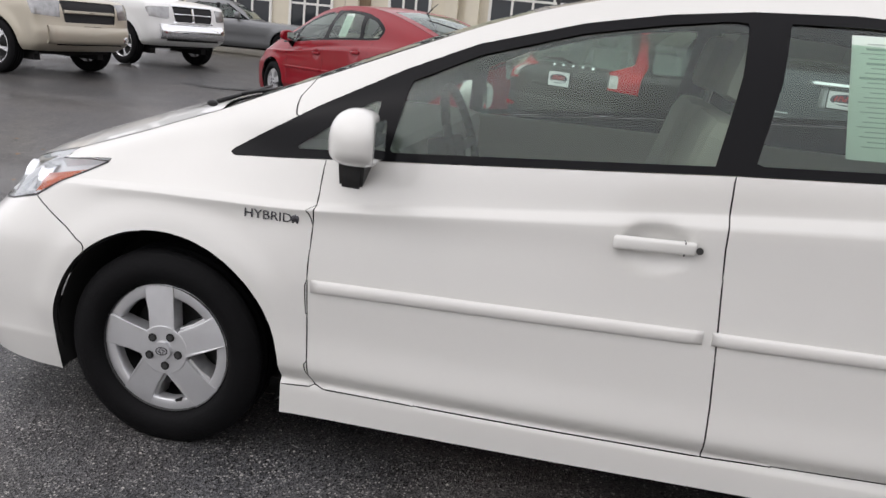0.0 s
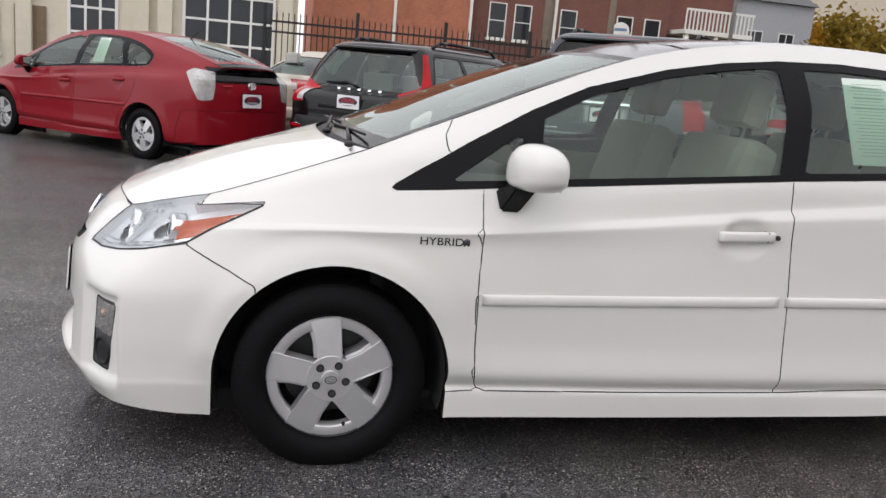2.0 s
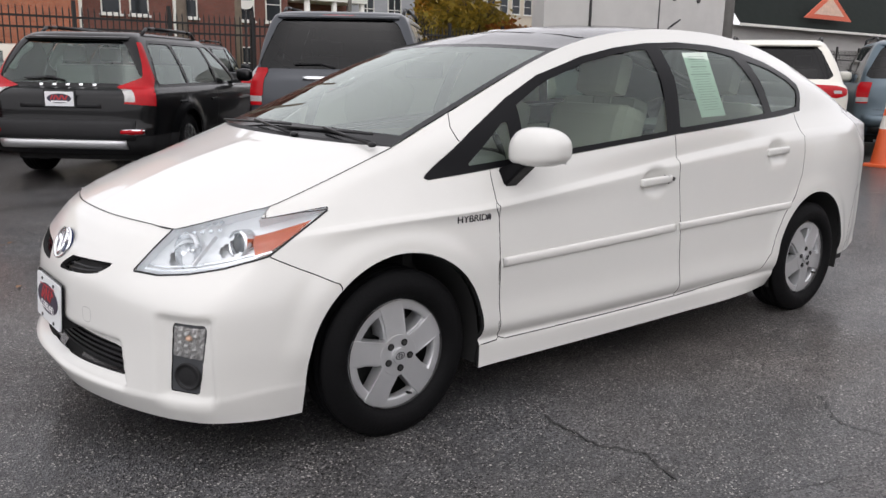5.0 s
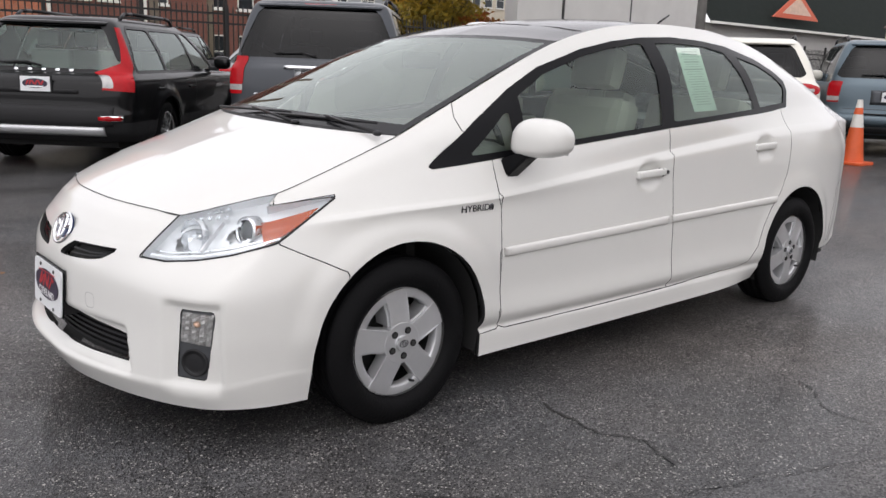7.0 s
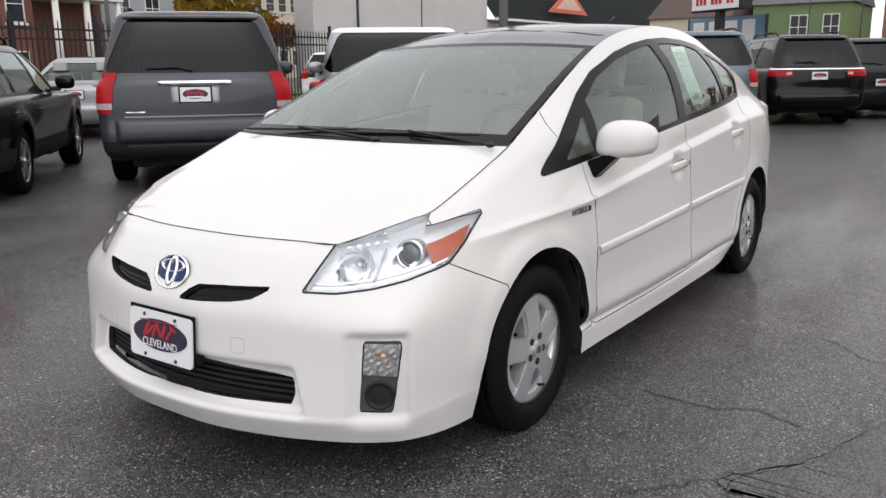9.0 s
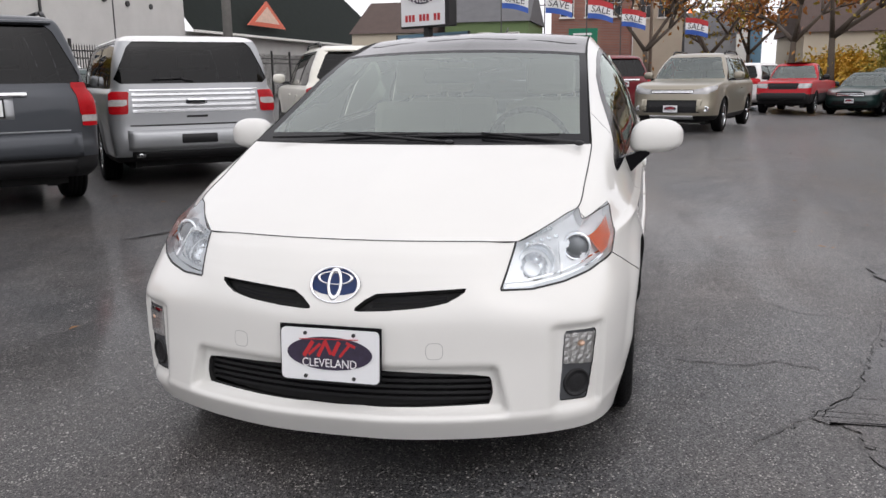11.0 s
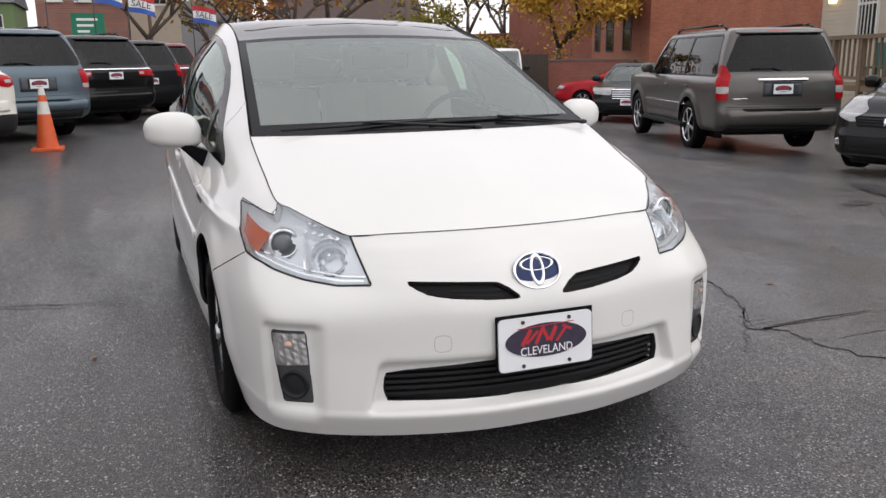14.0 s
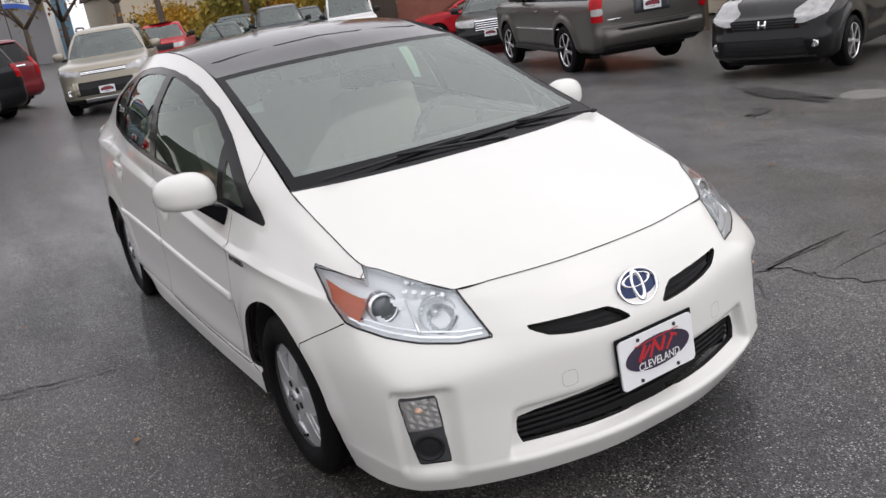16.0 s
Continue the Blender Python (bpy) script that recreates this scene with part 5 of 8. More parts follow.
def vehicle(name, label, color, anchor, x, y, heading, L, W, H, gc=.25, belt=1.0, hood=.95, cowl=(.9, 1.05), roof=(.3, -1.9), rw=.62, deck=(-2.3, 1.05), wb=2.8, fo=.92, wr=.35, rimr=.22,
            cell=.05, splits=(), tail=(.62, .85, 1.2, .12), tail_clear=None, lamp=(.55, .20, .03), glass_rear=None, glass_side=None, clad=None, clad_mat=None, rails=False, dr=.34, df=.62, grille=(.52, -.22, -.05),
            plate=.8, extras=(), alloy=None, cat="car", bed=None, winwide=.86, wtop=.13, bumper=None, wiper=True, flare=.018, bars=2, bar_mat=None, mirror_mat=None, spoiler=True, rear_n=4.2, roof_mat=None, intake=(.10, .24)):
    w = W / 2
    org = -L / 2 if anchor == "rear" else L / 2
    h = radians(heading)
    m = Matrix.Translation((x - org * math.cos(h), y - org * math.sin(h), ground_z(x, y))) @ Matrix.Rotation(h, 4, "Z")
    car = thing(name, label, cat, "parked cars", m)
    F, R = L / 2, -L / 2
    sh_z = deck[1] - .10
    bump_z = gc + .46 * (belt - gc)
    rails_ = [
        outline(F - .16, R + .14, .90 * w, gc, gc, gc + .02, df, dr),
        outline(F - .03, R + .03, .962 * w, gc + .10, gc + .09, gc + .12, df, dr, rear_n),
        outline(F, R, .985 * w, gc + .26, gc + .26, gc + .28, df, dr, rear_n),
        outline(F - .03, R + .025, .992 * w, bump_z + .02, bump_z, bump_z + .05, df, dr, rear_n),
        outline(F - .06, R + .030, w, (bump_z + hood) / 2 + .06, belt - .20, (bump_z + sh_z) / 2 + .05, df, dr, rear_n),
        outline(F - .14, R + .042, .985 * w, hood - .01, belt - .075, sh_z, df * .95, dr, rear_n),
        outline(F - .14 - .38 * (F - .14 - cowl[0]), (R + .05) * .5 + deck[0] * .5, .962 * w, hood + .62 * (cowl[1] - hood), belt - .03, sh_z + .72 * (deck[1] - sh_z), df * .8, dr, rear_n),
        outline(cowl[0], deck[0], .935 * w, cowl[1], belt, deck[1], df * .62, dr * .8, rear_n),
        outline((cowl[0] + roof[0]) / 2 + .02, (deck[0] + roof[1]) / 2 - .02, (.935 * w + rw) / 2 + .03, (cowl[1] + H - .10) / 2 + .025, (belt + H - .06) / 2, (deck[1] + H - .08) / 2 + .015, df * .5, dr * .7, rear_n),
        outline(roof[0], roof[1], rw, H - .095, H - .062, H - .075, df * .35, dr * .55, rear_n),
        outline(roof[0] - .14, roof[1] + .10, rw * .86, H - .040, H - .020, H - .030, .2, .2),
        outline(roof[0] - .5, roof[1] + .5, rw * .45, H - .006, H, H - .004, .15, .15),
        outline(roof[0] - .7, roof[1] + .7, .015, H, H + .004, H, .01, .01)]
    A = np.array(rails_)
    A = np.concatenate([(A * [1, -1, 1])[:, :0:-1], A], 1)
    us = steps(np.linalg.norm(np.diff(A[4], axis=0), axis=1), cell)
    vs = steps(np.maximum(np.linalg.norm(np.diff(A[:, A.shape[1] // 2 + 8], axis=0), axis=1), [.10, .12, .14, .18, .14, .30, .24, .22, .24, .14, .14, .14]), cell)
    G = pchip(A.transpose(1, 0, 2), us).transpose(1, 0, 2)
    G = pchip(G, vs)
    wx = (F - fo, F - fo - wb)
    ramp = lambda a, e0, e1: np.clip((a - e0) / (e1 - e0), 0, 1) ** 2 * (3 - 2 * np.clip((a - e0) / (e1 - e0), 0, 1))
    for cx in wx:
        r = np.hypot(G[..., 0] - cx, G[..., 2] - wr)
        G[..., 1] += np.sign(G[..., 1]) * flare * ramp(-r, -(wr + .20), -(wr + .09)) * (np.abs(G[..., 1]) > .6 * w)
    # a shallow hollow along the doors
    zc = gc + .36 * (belt - gc)
    G[..., 1] -= np.sign(G[..., 1]) * .014 * ramp(-np.abs(G[..., 2] - zc), -.13, -.03) * ramp(G[..., 0], wx[1] + .45, wx[1] + .6) * ramp(-G[..., 0], -(wx[0] - .45), -(wx[0] - .6)) * (np.abs(G[..., 1]) > .6 * w)
    sh = Shell(G)
    XZ, YZ = ((1, 0, 0), (0, 0, 1)), ((0, 1, 0), (0, 0, 1))
    QF, QR = ((-1, 1, 0), (0, 0, 1)), ((1, 1, 0), (0, 0, 1))

    def face(yy, zz, end):
        """x of the nose or tail at a height and width."""
        s = 1 if end == "front" else -1
        d = (sh.v[:, 1] - yy) ** 2 + (sh.v[:, 2] - zz) ** 2 + 9 * (sh.v[:, 0] * s < .3 * F)
        i = int((d - .02 * s * sh.v[:, 0]).argmin())
        p, n = sh.v[i], sh.n[i]
        return p[0] - (n[1] * (yy - p[1]) + n[2] * (zz - p[2])) / (n[0] if abs(n[0]) > .25 else .25 * s)

    def strip(nm, end, y0, y1, z0, z1, depth, mt, parent=None, bulge=.35):
        """A moulding that follows the nose or the tail from y0 to y1."""
        s = 1 if end == "front" else -1
        n_ = max(3, int(abs(y1 - y0) / .06))
        zm = (z0 + z1) / 2
        vv, ff = [], []
        for k in range(n_):
            yy = y0 + (y1 - y0) * k / (n_ - 1)
            xf_ = [face(yy, zz, end) for zz in (z0, zm, z1)]
            e = .5 if k in (0, n_ - 1) else 1.0
            vv += [(xf_[0] - s * .02, yy, z0), (xf_[0] + s * depth * bulge * e, yy, z0), (xf_[0] * .5 + xf_[1] * .5 + s * depth * e, yy, z0 + .22 * (z1 - z0)), (xf_[2] * .5 + xf_[1] * .5 + s * depth * e, yy, z1 - .22 * (z1 - z0)), (xf_[2] + s * depth * bulge * e, yy, z1), (xf_[2] - s * .02, yy, z1)]
        for k in range(n_ - 1):
            for j in range(5):
                a_ = k * 6 + j
                ff.append((a_, a_ + 1, a_ + 7, a_ + 6))
        ff += [tuple(range(6)), tuple(range((n_ - 1) * 6, n_ * 6))]
        return link_mesh(nm, vv, ff, mt, parent or car, smooth=(z1 - z0) > .05)

    if roof_mat:
        sh.cut("roofskin", [(-9, H - .085), (9, H - .085), (9, 9), (-9, 9)], *XZ, mirror=False)
    if clad:
        sh.cut("clad", [(-9, -1), (9, -1), (9, clad), (-9, clad)], *XZ, mirror=False)
    zlo, zhi = belt + .030, H - wtop
    fx = lambda z: cowl[0] - .34 + (roof[0] - .14 - cowl[0] + .34) * (z - zlo) / (zhi - zlo)
    rx = lambda z: deck[0] + .24 + (roof[1] + .20 - deck[0] - .24) * (z - zlo) / (zhi - zlo)
    if bed is not None:
        rx = lambda z: bed + .08
    g_ = .030
    sh.cut("surround", [(fx(zlo - g_) + .10, zlo - g_), (fx(zhi) + .04, zhi), (fx(zhi) - .03, zhi + g_), (rx(zhi) + .05, zhi + g_), (rx(zhi) - g_, zhi - .02), (rx(zlo) - g_, zlo + .03), (rx(zlo), zlo - g_)], *XZ, where=lambda c, n: c[:, 1] > .25 * w)
    edges = [None] + list(splits) + [None]
    wins = []
    for k in range(len(edges) - 1):
        a, b = edges[k], edges[k + 1]
        fa = fx if a is None else (lambda z, a=a: a - .032)
        fb = rx if b is None else (lambda z, b=b: b + .032)
        q = .05 if b is None else .012
        poly = [(fa(zlo), zlo), (fa(zhi - .02), zhi - .02), (fa(zhi) - .03, zhi), (fb(zhi) + q, zhi), (fb(zhi - q), zhi - q), (fb(zlo + q), zlo + q), (fb(zlo) + q, zlo)]
        if poly[0][0] - poly[-1][0] > .1:
            wins.append("side%d" % k)
            sh.cut("side%d" % k, poly, *XZ, where=lambda c, n: c[:, 1] > .25 * w)
    hw0, hw1, zt, zb = winwide * .93 * w, .90 * rw, H - wtop + .015, deck[1] + .035
    sh.cut("rearwin", [(-hw0 + .07, zb), (hw0 - .07, zb), (hw0 - .01, zb + .05), (hw1 + .015, zt - .06), (hw1 - .05, zt), (-hw1 + .05, zt), (-hw1 - .015, zt - .06), (-hw0 + .01, zb + .05)], *YZ, where=lambda c, n: (c[:, 0] < (bed if bed is not None else roof[1]) + .25) & (n[:, 0] < -.12), mirror=False)
    sh.cut("screen", [(-.9 * .93 * w, cowl[1] + .03), (.9 * .93 * w, cowl[1] + .03), (.93 * rw, H - .12), (.85 * rw, H - .105), (-.85 * rw, H - .105), (-.93 * rw, H - .12)], *YZ, where=lambda c, n: (c[:, 0] > roof[0] - .3) & (n[:, 0] > .12), mirror=False)
    def corner(z):
        """Where the rear corner lies at a height, as x + y."""
        if z <= deck[1]:
            return R + w - .10
        f_ = (z - deck[1]) / (H - .06 - deck[1])
        return deck[0] + (roof[1] - deck[0]) * f_ + .935 * w + (rw - .935 * w) * f_ - .04
    if not isinstance(tail, list):
        yl, z0, z1, wrap = tail
        tail = [(yl * w - w + .10, z0 + .015), (yl * w - w + .12, z0), (wrap + .08, z0), (wrap + .10, z1 - .03), (wrap + .06, z1), (yl * w - w + .12, z1), (yl * w - w + .10, z1 - .015)]
        low_corner = lambda z: R + w - .10
    else:
        low_corner = corner
    sh.cut("tail", [(low_corner(z) + dq, z) for dq, z in tail], *QR, where=lambda c, n: (c[:, 0] < R + .9) & (c[:, 1] > .2 * w))
    if tail_clear:
        sh.cut("reverse", [(low_corner(z) + dq, z) for dq, z in tail_clear], *QR, where=lambda c, n: (c[:, 0] < R + .9) & (c[:, 1] > .2 * w))
    if isinstance(lamp, list):
        sh.cut("lamp", [(w - F + dq, z) for dq, z in lamp], *QF, where=lambda c, n: c[:, 0] > F - .95)
    else:
        yl, dz, up = lamp
        sh.cut("lamp", [(yl * w - F, hood - dz), (w - F + .16, hood - dz * .8), (w - F + .34, hood + up * .5), (yl * w - F, hood - up)], *QF, where=lambda c, n: c[:, 0] > F - .8)
    if grille:
        gh, gz0, gz1 = grille
        sh.cut("grille", [(-gh * w + .05, hood + gz0), (gh * w - .05, hood + gz0), (gh * w, hood + gz1 - .02), (gh * w - .03, hood + gz1), (-gh * w + .03, hood + gz1), (-gh * w, hood + gz1 - .02)], *YZ, where=lambda c, n: (n[:, 0] > .2) & (c[:, 0] > F - .5), mirror=False)
        sh.cut("intake", [(-.66 * w, gc + intake[0]), (.66 * w, gc + intake[0]), (.60 * w, gc + intake[1]), (-.60 * w, gc + intake[1])], *YZ, where=lambda c, n: (n[:, 0] > .2) & (c[:, 0] > F - .5), mirror=False)
    for k, cx in enumerate(wx):
        sh.cut("hole%d" % k, arch(cx, wr + .055, wr), *XZ, where=lambda c, n: c[:, 1] > .5 * w)
    if bed is not None:
        sh.cut("bedtop", [(bed - .12, belt + .02), (-9, belt + .02), (-9, 9), (bed - .12, 9)], *XZ, where=lambda c, n: c[:, 1] > -9)
    sh.snap()
    # the body, and each pillar or roof that the openings cut off from it
    fb = np.where(sh.id == 0)[0]
    root = np.arange(len(sh.v))
    for _ in range(400):
        low = root[sh.f[fb]].min(1)
        nxt = root.copy()
        for k in range(4):
            np.minimum.at(nxt, sh.f[fb, k], low)
        nxt = nxt[nxt]
        if (nxt == root).all():
            break
        root = nxt
    comp = root[sh.f[fb, 0]]
    ids_, cnt = np.unique(comp, return_counts=True)
    for r_ in ids_[np.argsort(-cnt)][1:]:
        sel = fb[comp == r_]
        nm = "pillar%d" % r_
        sh.id[sel] = len(sh.names)
        sh.names.append(nm)
        sh.cuts.append(None)
        high = sh.v[sh.f[sel]].reshape(-1, 3)[:, 2].mean() > H - .25
        sh.panel("roof" if high else "pillar", nm, color, car, lip=.02)
    sh.panel("body", "body", color, car, lip=.02)
    if clad:
        sh.panel("lower_cladding", "clad", clad_mat or BLACK_PLASTIC, car, lip=.02)
    if roof_mat:
        sh.panel("roof", "roofskin", roof_mat, car, lip=.01)
    gs, gr_ = glass_side or GLASS_BG, glass_rear or GLASS_DARK
    for s in ("_l", "_r"):
        sh.panel("window_surround", "surround" + s, BLACK_GLOSS, car, offset=.002)
        for nm in wins:
            sh.panel("side_window", nm + s, gs, car, offset=-.006)
    rg = sh.panel("rear_window", "rearwin", gr_, car, offset=-.006)
    sh.panel("windscreen", "screen", GLASS_SCREEN, car, offset=-.004)
    for s in ("_l", "_r"):
        tl = sh.panel("tail_light", "tail" + s, RED_LENS, car, offset=.008, lip=.03)
        if tail_clear and tl:
            sh.panel("reversing_lens", "reverse" + s, CLEAR_LAMP, tl, offset=.009, lip=.03)
        sh.panel("headlight", "lamp" + s, HEAD_LAMP, car, offset=.004, lip=.02)
    if grille:
        g = sh.panel("grille", "grille", BLACK_PLASTIC, car, offset=-.014)
        for k in range(bars if g else 0):
            zz = hood + grille[1] + (grille[2] - grille[1]) * (k + 1) / (bars + 1)
            strip("grille_bar", "front", -grille[0] * w * .93, grille[0] * w * .93, zz - .010, zz + .010, .004, bar_mat or CHROME, g)
        it = sh.panel("lower_intake", "intake", BLACK_PLASTIC, car, offset=-.014)
        if it:
            strip("intake_bar", "front", -.60 * w, .60 * w, gc + (intake[0] + intake[1]) / 2 - .008, gc + (intake[0] + intake[1]) / 2 + .008, -.002, BLACK_TRIM, it)
    # tailgate: wiper on the glass, roof lip, bumper
    if anchor == "rear":
        if wiper and rg:
            bm = bmesh.new()
            pts = [Vector((face(yy, zz, "rear") - .022, yy, zz)) for yy, zz in ((.02, zb + .02), (.16, zb + .055), (.46, zb + .045))]
            bar(bm, pts[0], pts[1], .013, .010, 8), bar(bm, pts[1], pts[2], .011, .007, 8)
            part("rear_wiper", bm, BLACK_TRIM, car, smooth=True)
        if spoiler and bed is None:
            strip("roof_lip", "rear", -.92 * rw, .92 * rw, H - .105, H - .072, .05, color)
        strip("tailgate_seam", "rear", -.70 * w, .70 * w, bump_z + .035, bump_z + .043, .0015, BLACK_TRIM)
    if bumper:
        z0, z1, out, mt = bumper
        strip("bumper", anchor, -.80 * w, .80 * w, z0, z1, out, mt, bulge=.7)
    # inside: dark box standing in for cabin shade, and seats, to back the glass
    part("dark_cabin_block", boxed(max(R + .25, deck[0] + .1), cowl[0] - .1, -.80 * w, .80 * w, gc + .05, belt - .06), DARK_VOID, car)
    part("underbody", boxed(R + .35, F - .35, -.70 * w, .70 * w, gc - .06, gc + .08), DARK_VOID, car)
    sx = [roof[0] - .55, roof[0] - 1.45]
    for xx in sx:
        if xx < (bed if bed is not None else R + .5):
            continue
        for yy in (.38, -.38):
            bm = bmesh.new()
            box(bm, xx - .10, xx + .04, yy - .22, yy + .22, belt - .25, belt + .22, bev=.04)
            box(bm, xx - .13, xx - .03, yy - .12, yy + .12, belt + .25, belt + .42, bev=.03)
            part("seat", bm, DASH, car)
    for s in (1, -1):
        for cx in wx:
            wheel("wheel", car, pose(cx, (w - .115) * s, wr, 0, 20, 0 if s > 0 else 180), wr, rimr, .22, style="multi", spokes=6, alloy=alloy or ALLOY_BRIGHT, seg=28)
            part("wheel_well", boxed(cx - wr - .06, cx + wr + .06, min((w - .42) * s, (w - .30) * s), max((w - .42) * s, (w - .30) * s), gc * .6, min(belt - .1, 2 * wr + .1)), DARK_VOID, car)
        bm = bmesh.new()
        my = .93 * w
        for v in ball(bm, Matrix.Identity(4), 18, 10):
            f_ = lambda a, p: math.copysign(abs(a) ** p, a)
            v.co = (cowl[0] - .50 + f_(v.co.x, .8) * .075 - .02 * v.co.y, s * (my + .15 + f_(v.co.y, .7) * .115), belt + .115 + f_(v.co.z, .75) * .085)
        bmesh.ops.recalc_face_normals(bm, faces=bm.faces[:])
        mr = part("mirror", bm, mirror_mat or color, car, smooth=True)
        part("mirror_arm", boxed(cowl[0] - .53, cowl[0] - .47, min(s * (my - .03), s * (my + .10)), max(s * (my - .03), s * (my + .10)), belt + .01, belt + .06, bev=.01), BLACK_TRIM, mr)
        for xx in (roof[0] - .75, roof[0] - 1.75):
            if xx > R + .8 and bed is None:
                part("door_handle", boxed(xx - .10, xx + .10, min(s * (w - .015), s * (w + .018)), max(s * (w - .015), s * (w + .018)), belt - .175, belt - .145, bev=.010), color, car)
                P, N = [], []
                for zz in np.linspace(gc + .14, belt - .01, 16):
                    d = (sh.v[:, 0] - xx - .17) ** 2 + (sh.v[:, 2] - zz) ** 2 + 9 * (sh.v[:, 1] * s < .5 * w)
                    i = int(d.argmin())
                    P.append((xx + .17, sh.v[i, 1], zz)), N.append((0, s, 0))
                ribbon(P, N, .007, .003, "door_joint", BLACK_TRIM, car)
        if rails:
            bm = bmesh.new()
            z_ = H + .035
            pts = [(roof[0] - .30, z_ - .075), (roof[0] - .42, z_ - .01), (roof[0] - .6, z_), (roof[1] + .65, z_), (roof[1] + .45, z_ - .01), (roof[1] + .32, z_ - .075)]
            for (xa, za), (xb, zb_) in zip(pts, pts[1:]):
                bar(bm, (xa, s * (rw - .045), za), (xb, s * (rw - .045), zb_), .019, seg=8)
            part("roof_rail", bm, BLACK_TRIM, car, smooth=True)
    if plate:
        end = "front" if anchor == "front" else "rear"
        px = face(0, plate, end)
        pm = pose(px + (.012 if end == "front" else -.012), 0, plate, 0, 0, 0 if end == "front" else 180)
        part("plate_frame", boxed(-.012, .004, -.165, .165, -.085, .085, pm, bev=.003), BLACK_TRIM, car)
        pl = part("plate", boxed(.0, .010, -.148, .148, -.072, .072, pm, bev=.001), PLATE_WHITE, car, "white dealer plate with dark oval")
        bm = bmesh.new()
        cyl(bm, 1, 1, .004, pm @ Matrix.Translation((.011, 0, .004)) @ Matrix.Rotation(radians(90), 4, "Y") @ Matrix.Diagonal((.048, .125, 1, 1)), 24)
        part("oval_mark", bm, PLATE_DARK, pl)
        bm = bmesh.new()
        for k in range(6):
            box(bm, .0135, .0145, -.007, .007, -.024, .024, pm @ Matrix.Translation((0, -.075 + .03 * k, .014)) @ Matrix.Rotation(radians((-28, -22, 30, -26, 24, -30)[k]), 4, "X"))
        part("red_strokes", bm, RED_INK, pl)
        part("name_bar", boxed(.0135, .0145, -.085, .085, -.034, -.018, pm), WHITE_INK, pl)
    for nm, end, y0, y1, z0, z1, depth, mt in extras:
        if end == "side":
            for s in (1, -1):
                part(nm, boxed(y0, y1, min(s * (w - .03), s * (w + depth)), max(s * (w - .03), s * (w + depth)), z0, z1, bev=.008), mt, car)
        elif end == "dot":
            px = face(y0, z0, "front")
            part(nm, lathe([(.0001, .0), (y1 * .8, .004), (y1, .0), (y1 * 1.1, -.02)], 20), mt, car).matrix_basis = pose(px + depth, y0, z0, 0, 0, -90)
        else:
            strip(nm, end, y0, y1, z0, z1, depth, mt)
    return car


P_BLACK = paint("black_paint", (.004, .004, .0045), coat=.55, spec=.05)
P_GREY = paint("dark_grey_paint", (.055, .060, .068), metal=.4, coat=.45, spec=.12)
P_SILVER = paint("silver_paint", (.34, .35, .36), metal=.55)
P_STEEL = paint("steel_grey_paint", (.20, .205, .21), metal=.5)
P_IVORY = paint("ivory_paint", (.70, .68, .61))
P_BLUEGREY = paint("blue_grey_paint", (.10, .135, .16), metal=.4, coat=.45, spec=.12)
P_MAROON = paint("maroon_paint", (.15, .012, .018))
P_RED = paint("red_paint", (.215, .006, .013), coat=.40, spec=.1)
P_RED2 = paint("bright_red_paint", (.40, .012, .02), coat=.35, spec=.1)
P_GOLD = paint("pewter_paint", (.30, .275, .22), metal=.5)
P_BEIGE = paint("champagne_paint", (.46, .42, .34), metal=.3)
P_TAHOE = paint("mocha_paint", (.105, .097, .090), metal=.45, coat=.5, rough=.3)
P_GREEN = paint("dark_green_paint", (.022, .045, .042), metal=.2)
P_WHITE2 = paint("plain_white_paint", (.74, .74, .73))
P_DGREY = paint("charcoal_paint", (.014, .015, .017), metal=.1, coat=.45, spec=.08)

h0 = radians(-42)
red_hatch = hatchback("glossy red hybrid hatchback parked in the wet lot", P_RED, Matrix.Translation((3.0, -9.12, 0)) @ Matrix.Rotation(h0, 4, "Z"), .03, detailed=False, group="parked cars")

SUV = dict(cat="suv")
vehicle("station_wagon", "black station wagon with tall red tail lights and roof rails", P_BLACK, "rear", -.62, -5.95, -131.6, 4.83, 1.88, 1.56, gc=.28, belt=.98, hood=.88, cowl=(1.0, 1.0), roof=(.25, -1.95), rw=.60, deck=(-2.22, .98),
        wb=2.82, wr=.34, cell=.035, splits=(-.15, -1.15), tail=[(-.14, .82), (.27, .80), (.30, .94), (.20, 1.06), (.17, 1.20), (.17, 1.43), (.08, 1.43), (.05, 1.20), (.02, 1.08), (-.12, .98)], tail_clear=[(-.13, .84), (-.01, .835), (.0, .95), (-.11, .96)], glass_rear=GLASS_BG, rails=True, plate=.86, clad=.50, cat="station wagon", winwide=.86, bumper=(.46, .66, .035, BLACK_PLASTIC), flare=.035,
        extras=[("skid_plate", "rear", -.66, .66, .36, .46, .045, ALLOY), ("reflector_frame", "rear", -.84, -.60, .505, .575, .040, CHROME), ("reflector", "rear", -.82, -.62, .512, .568, .062, RED_LENS), ("reflector_frame", "rear", .60, .84, .505, .575, .040, CHROME), ("reflector", "rear", .62, .82, .512, .568, .062, RED_LENS), ("plate_recess", "rear", -.42, .42, .77, .95, .004, BLACK_PLASTIC)] + [("trim_letter", "rear", -.30 + .14 * k, -.26 + .14 * k, .985, 1.012, .010, CHROME) for k in range(5)])
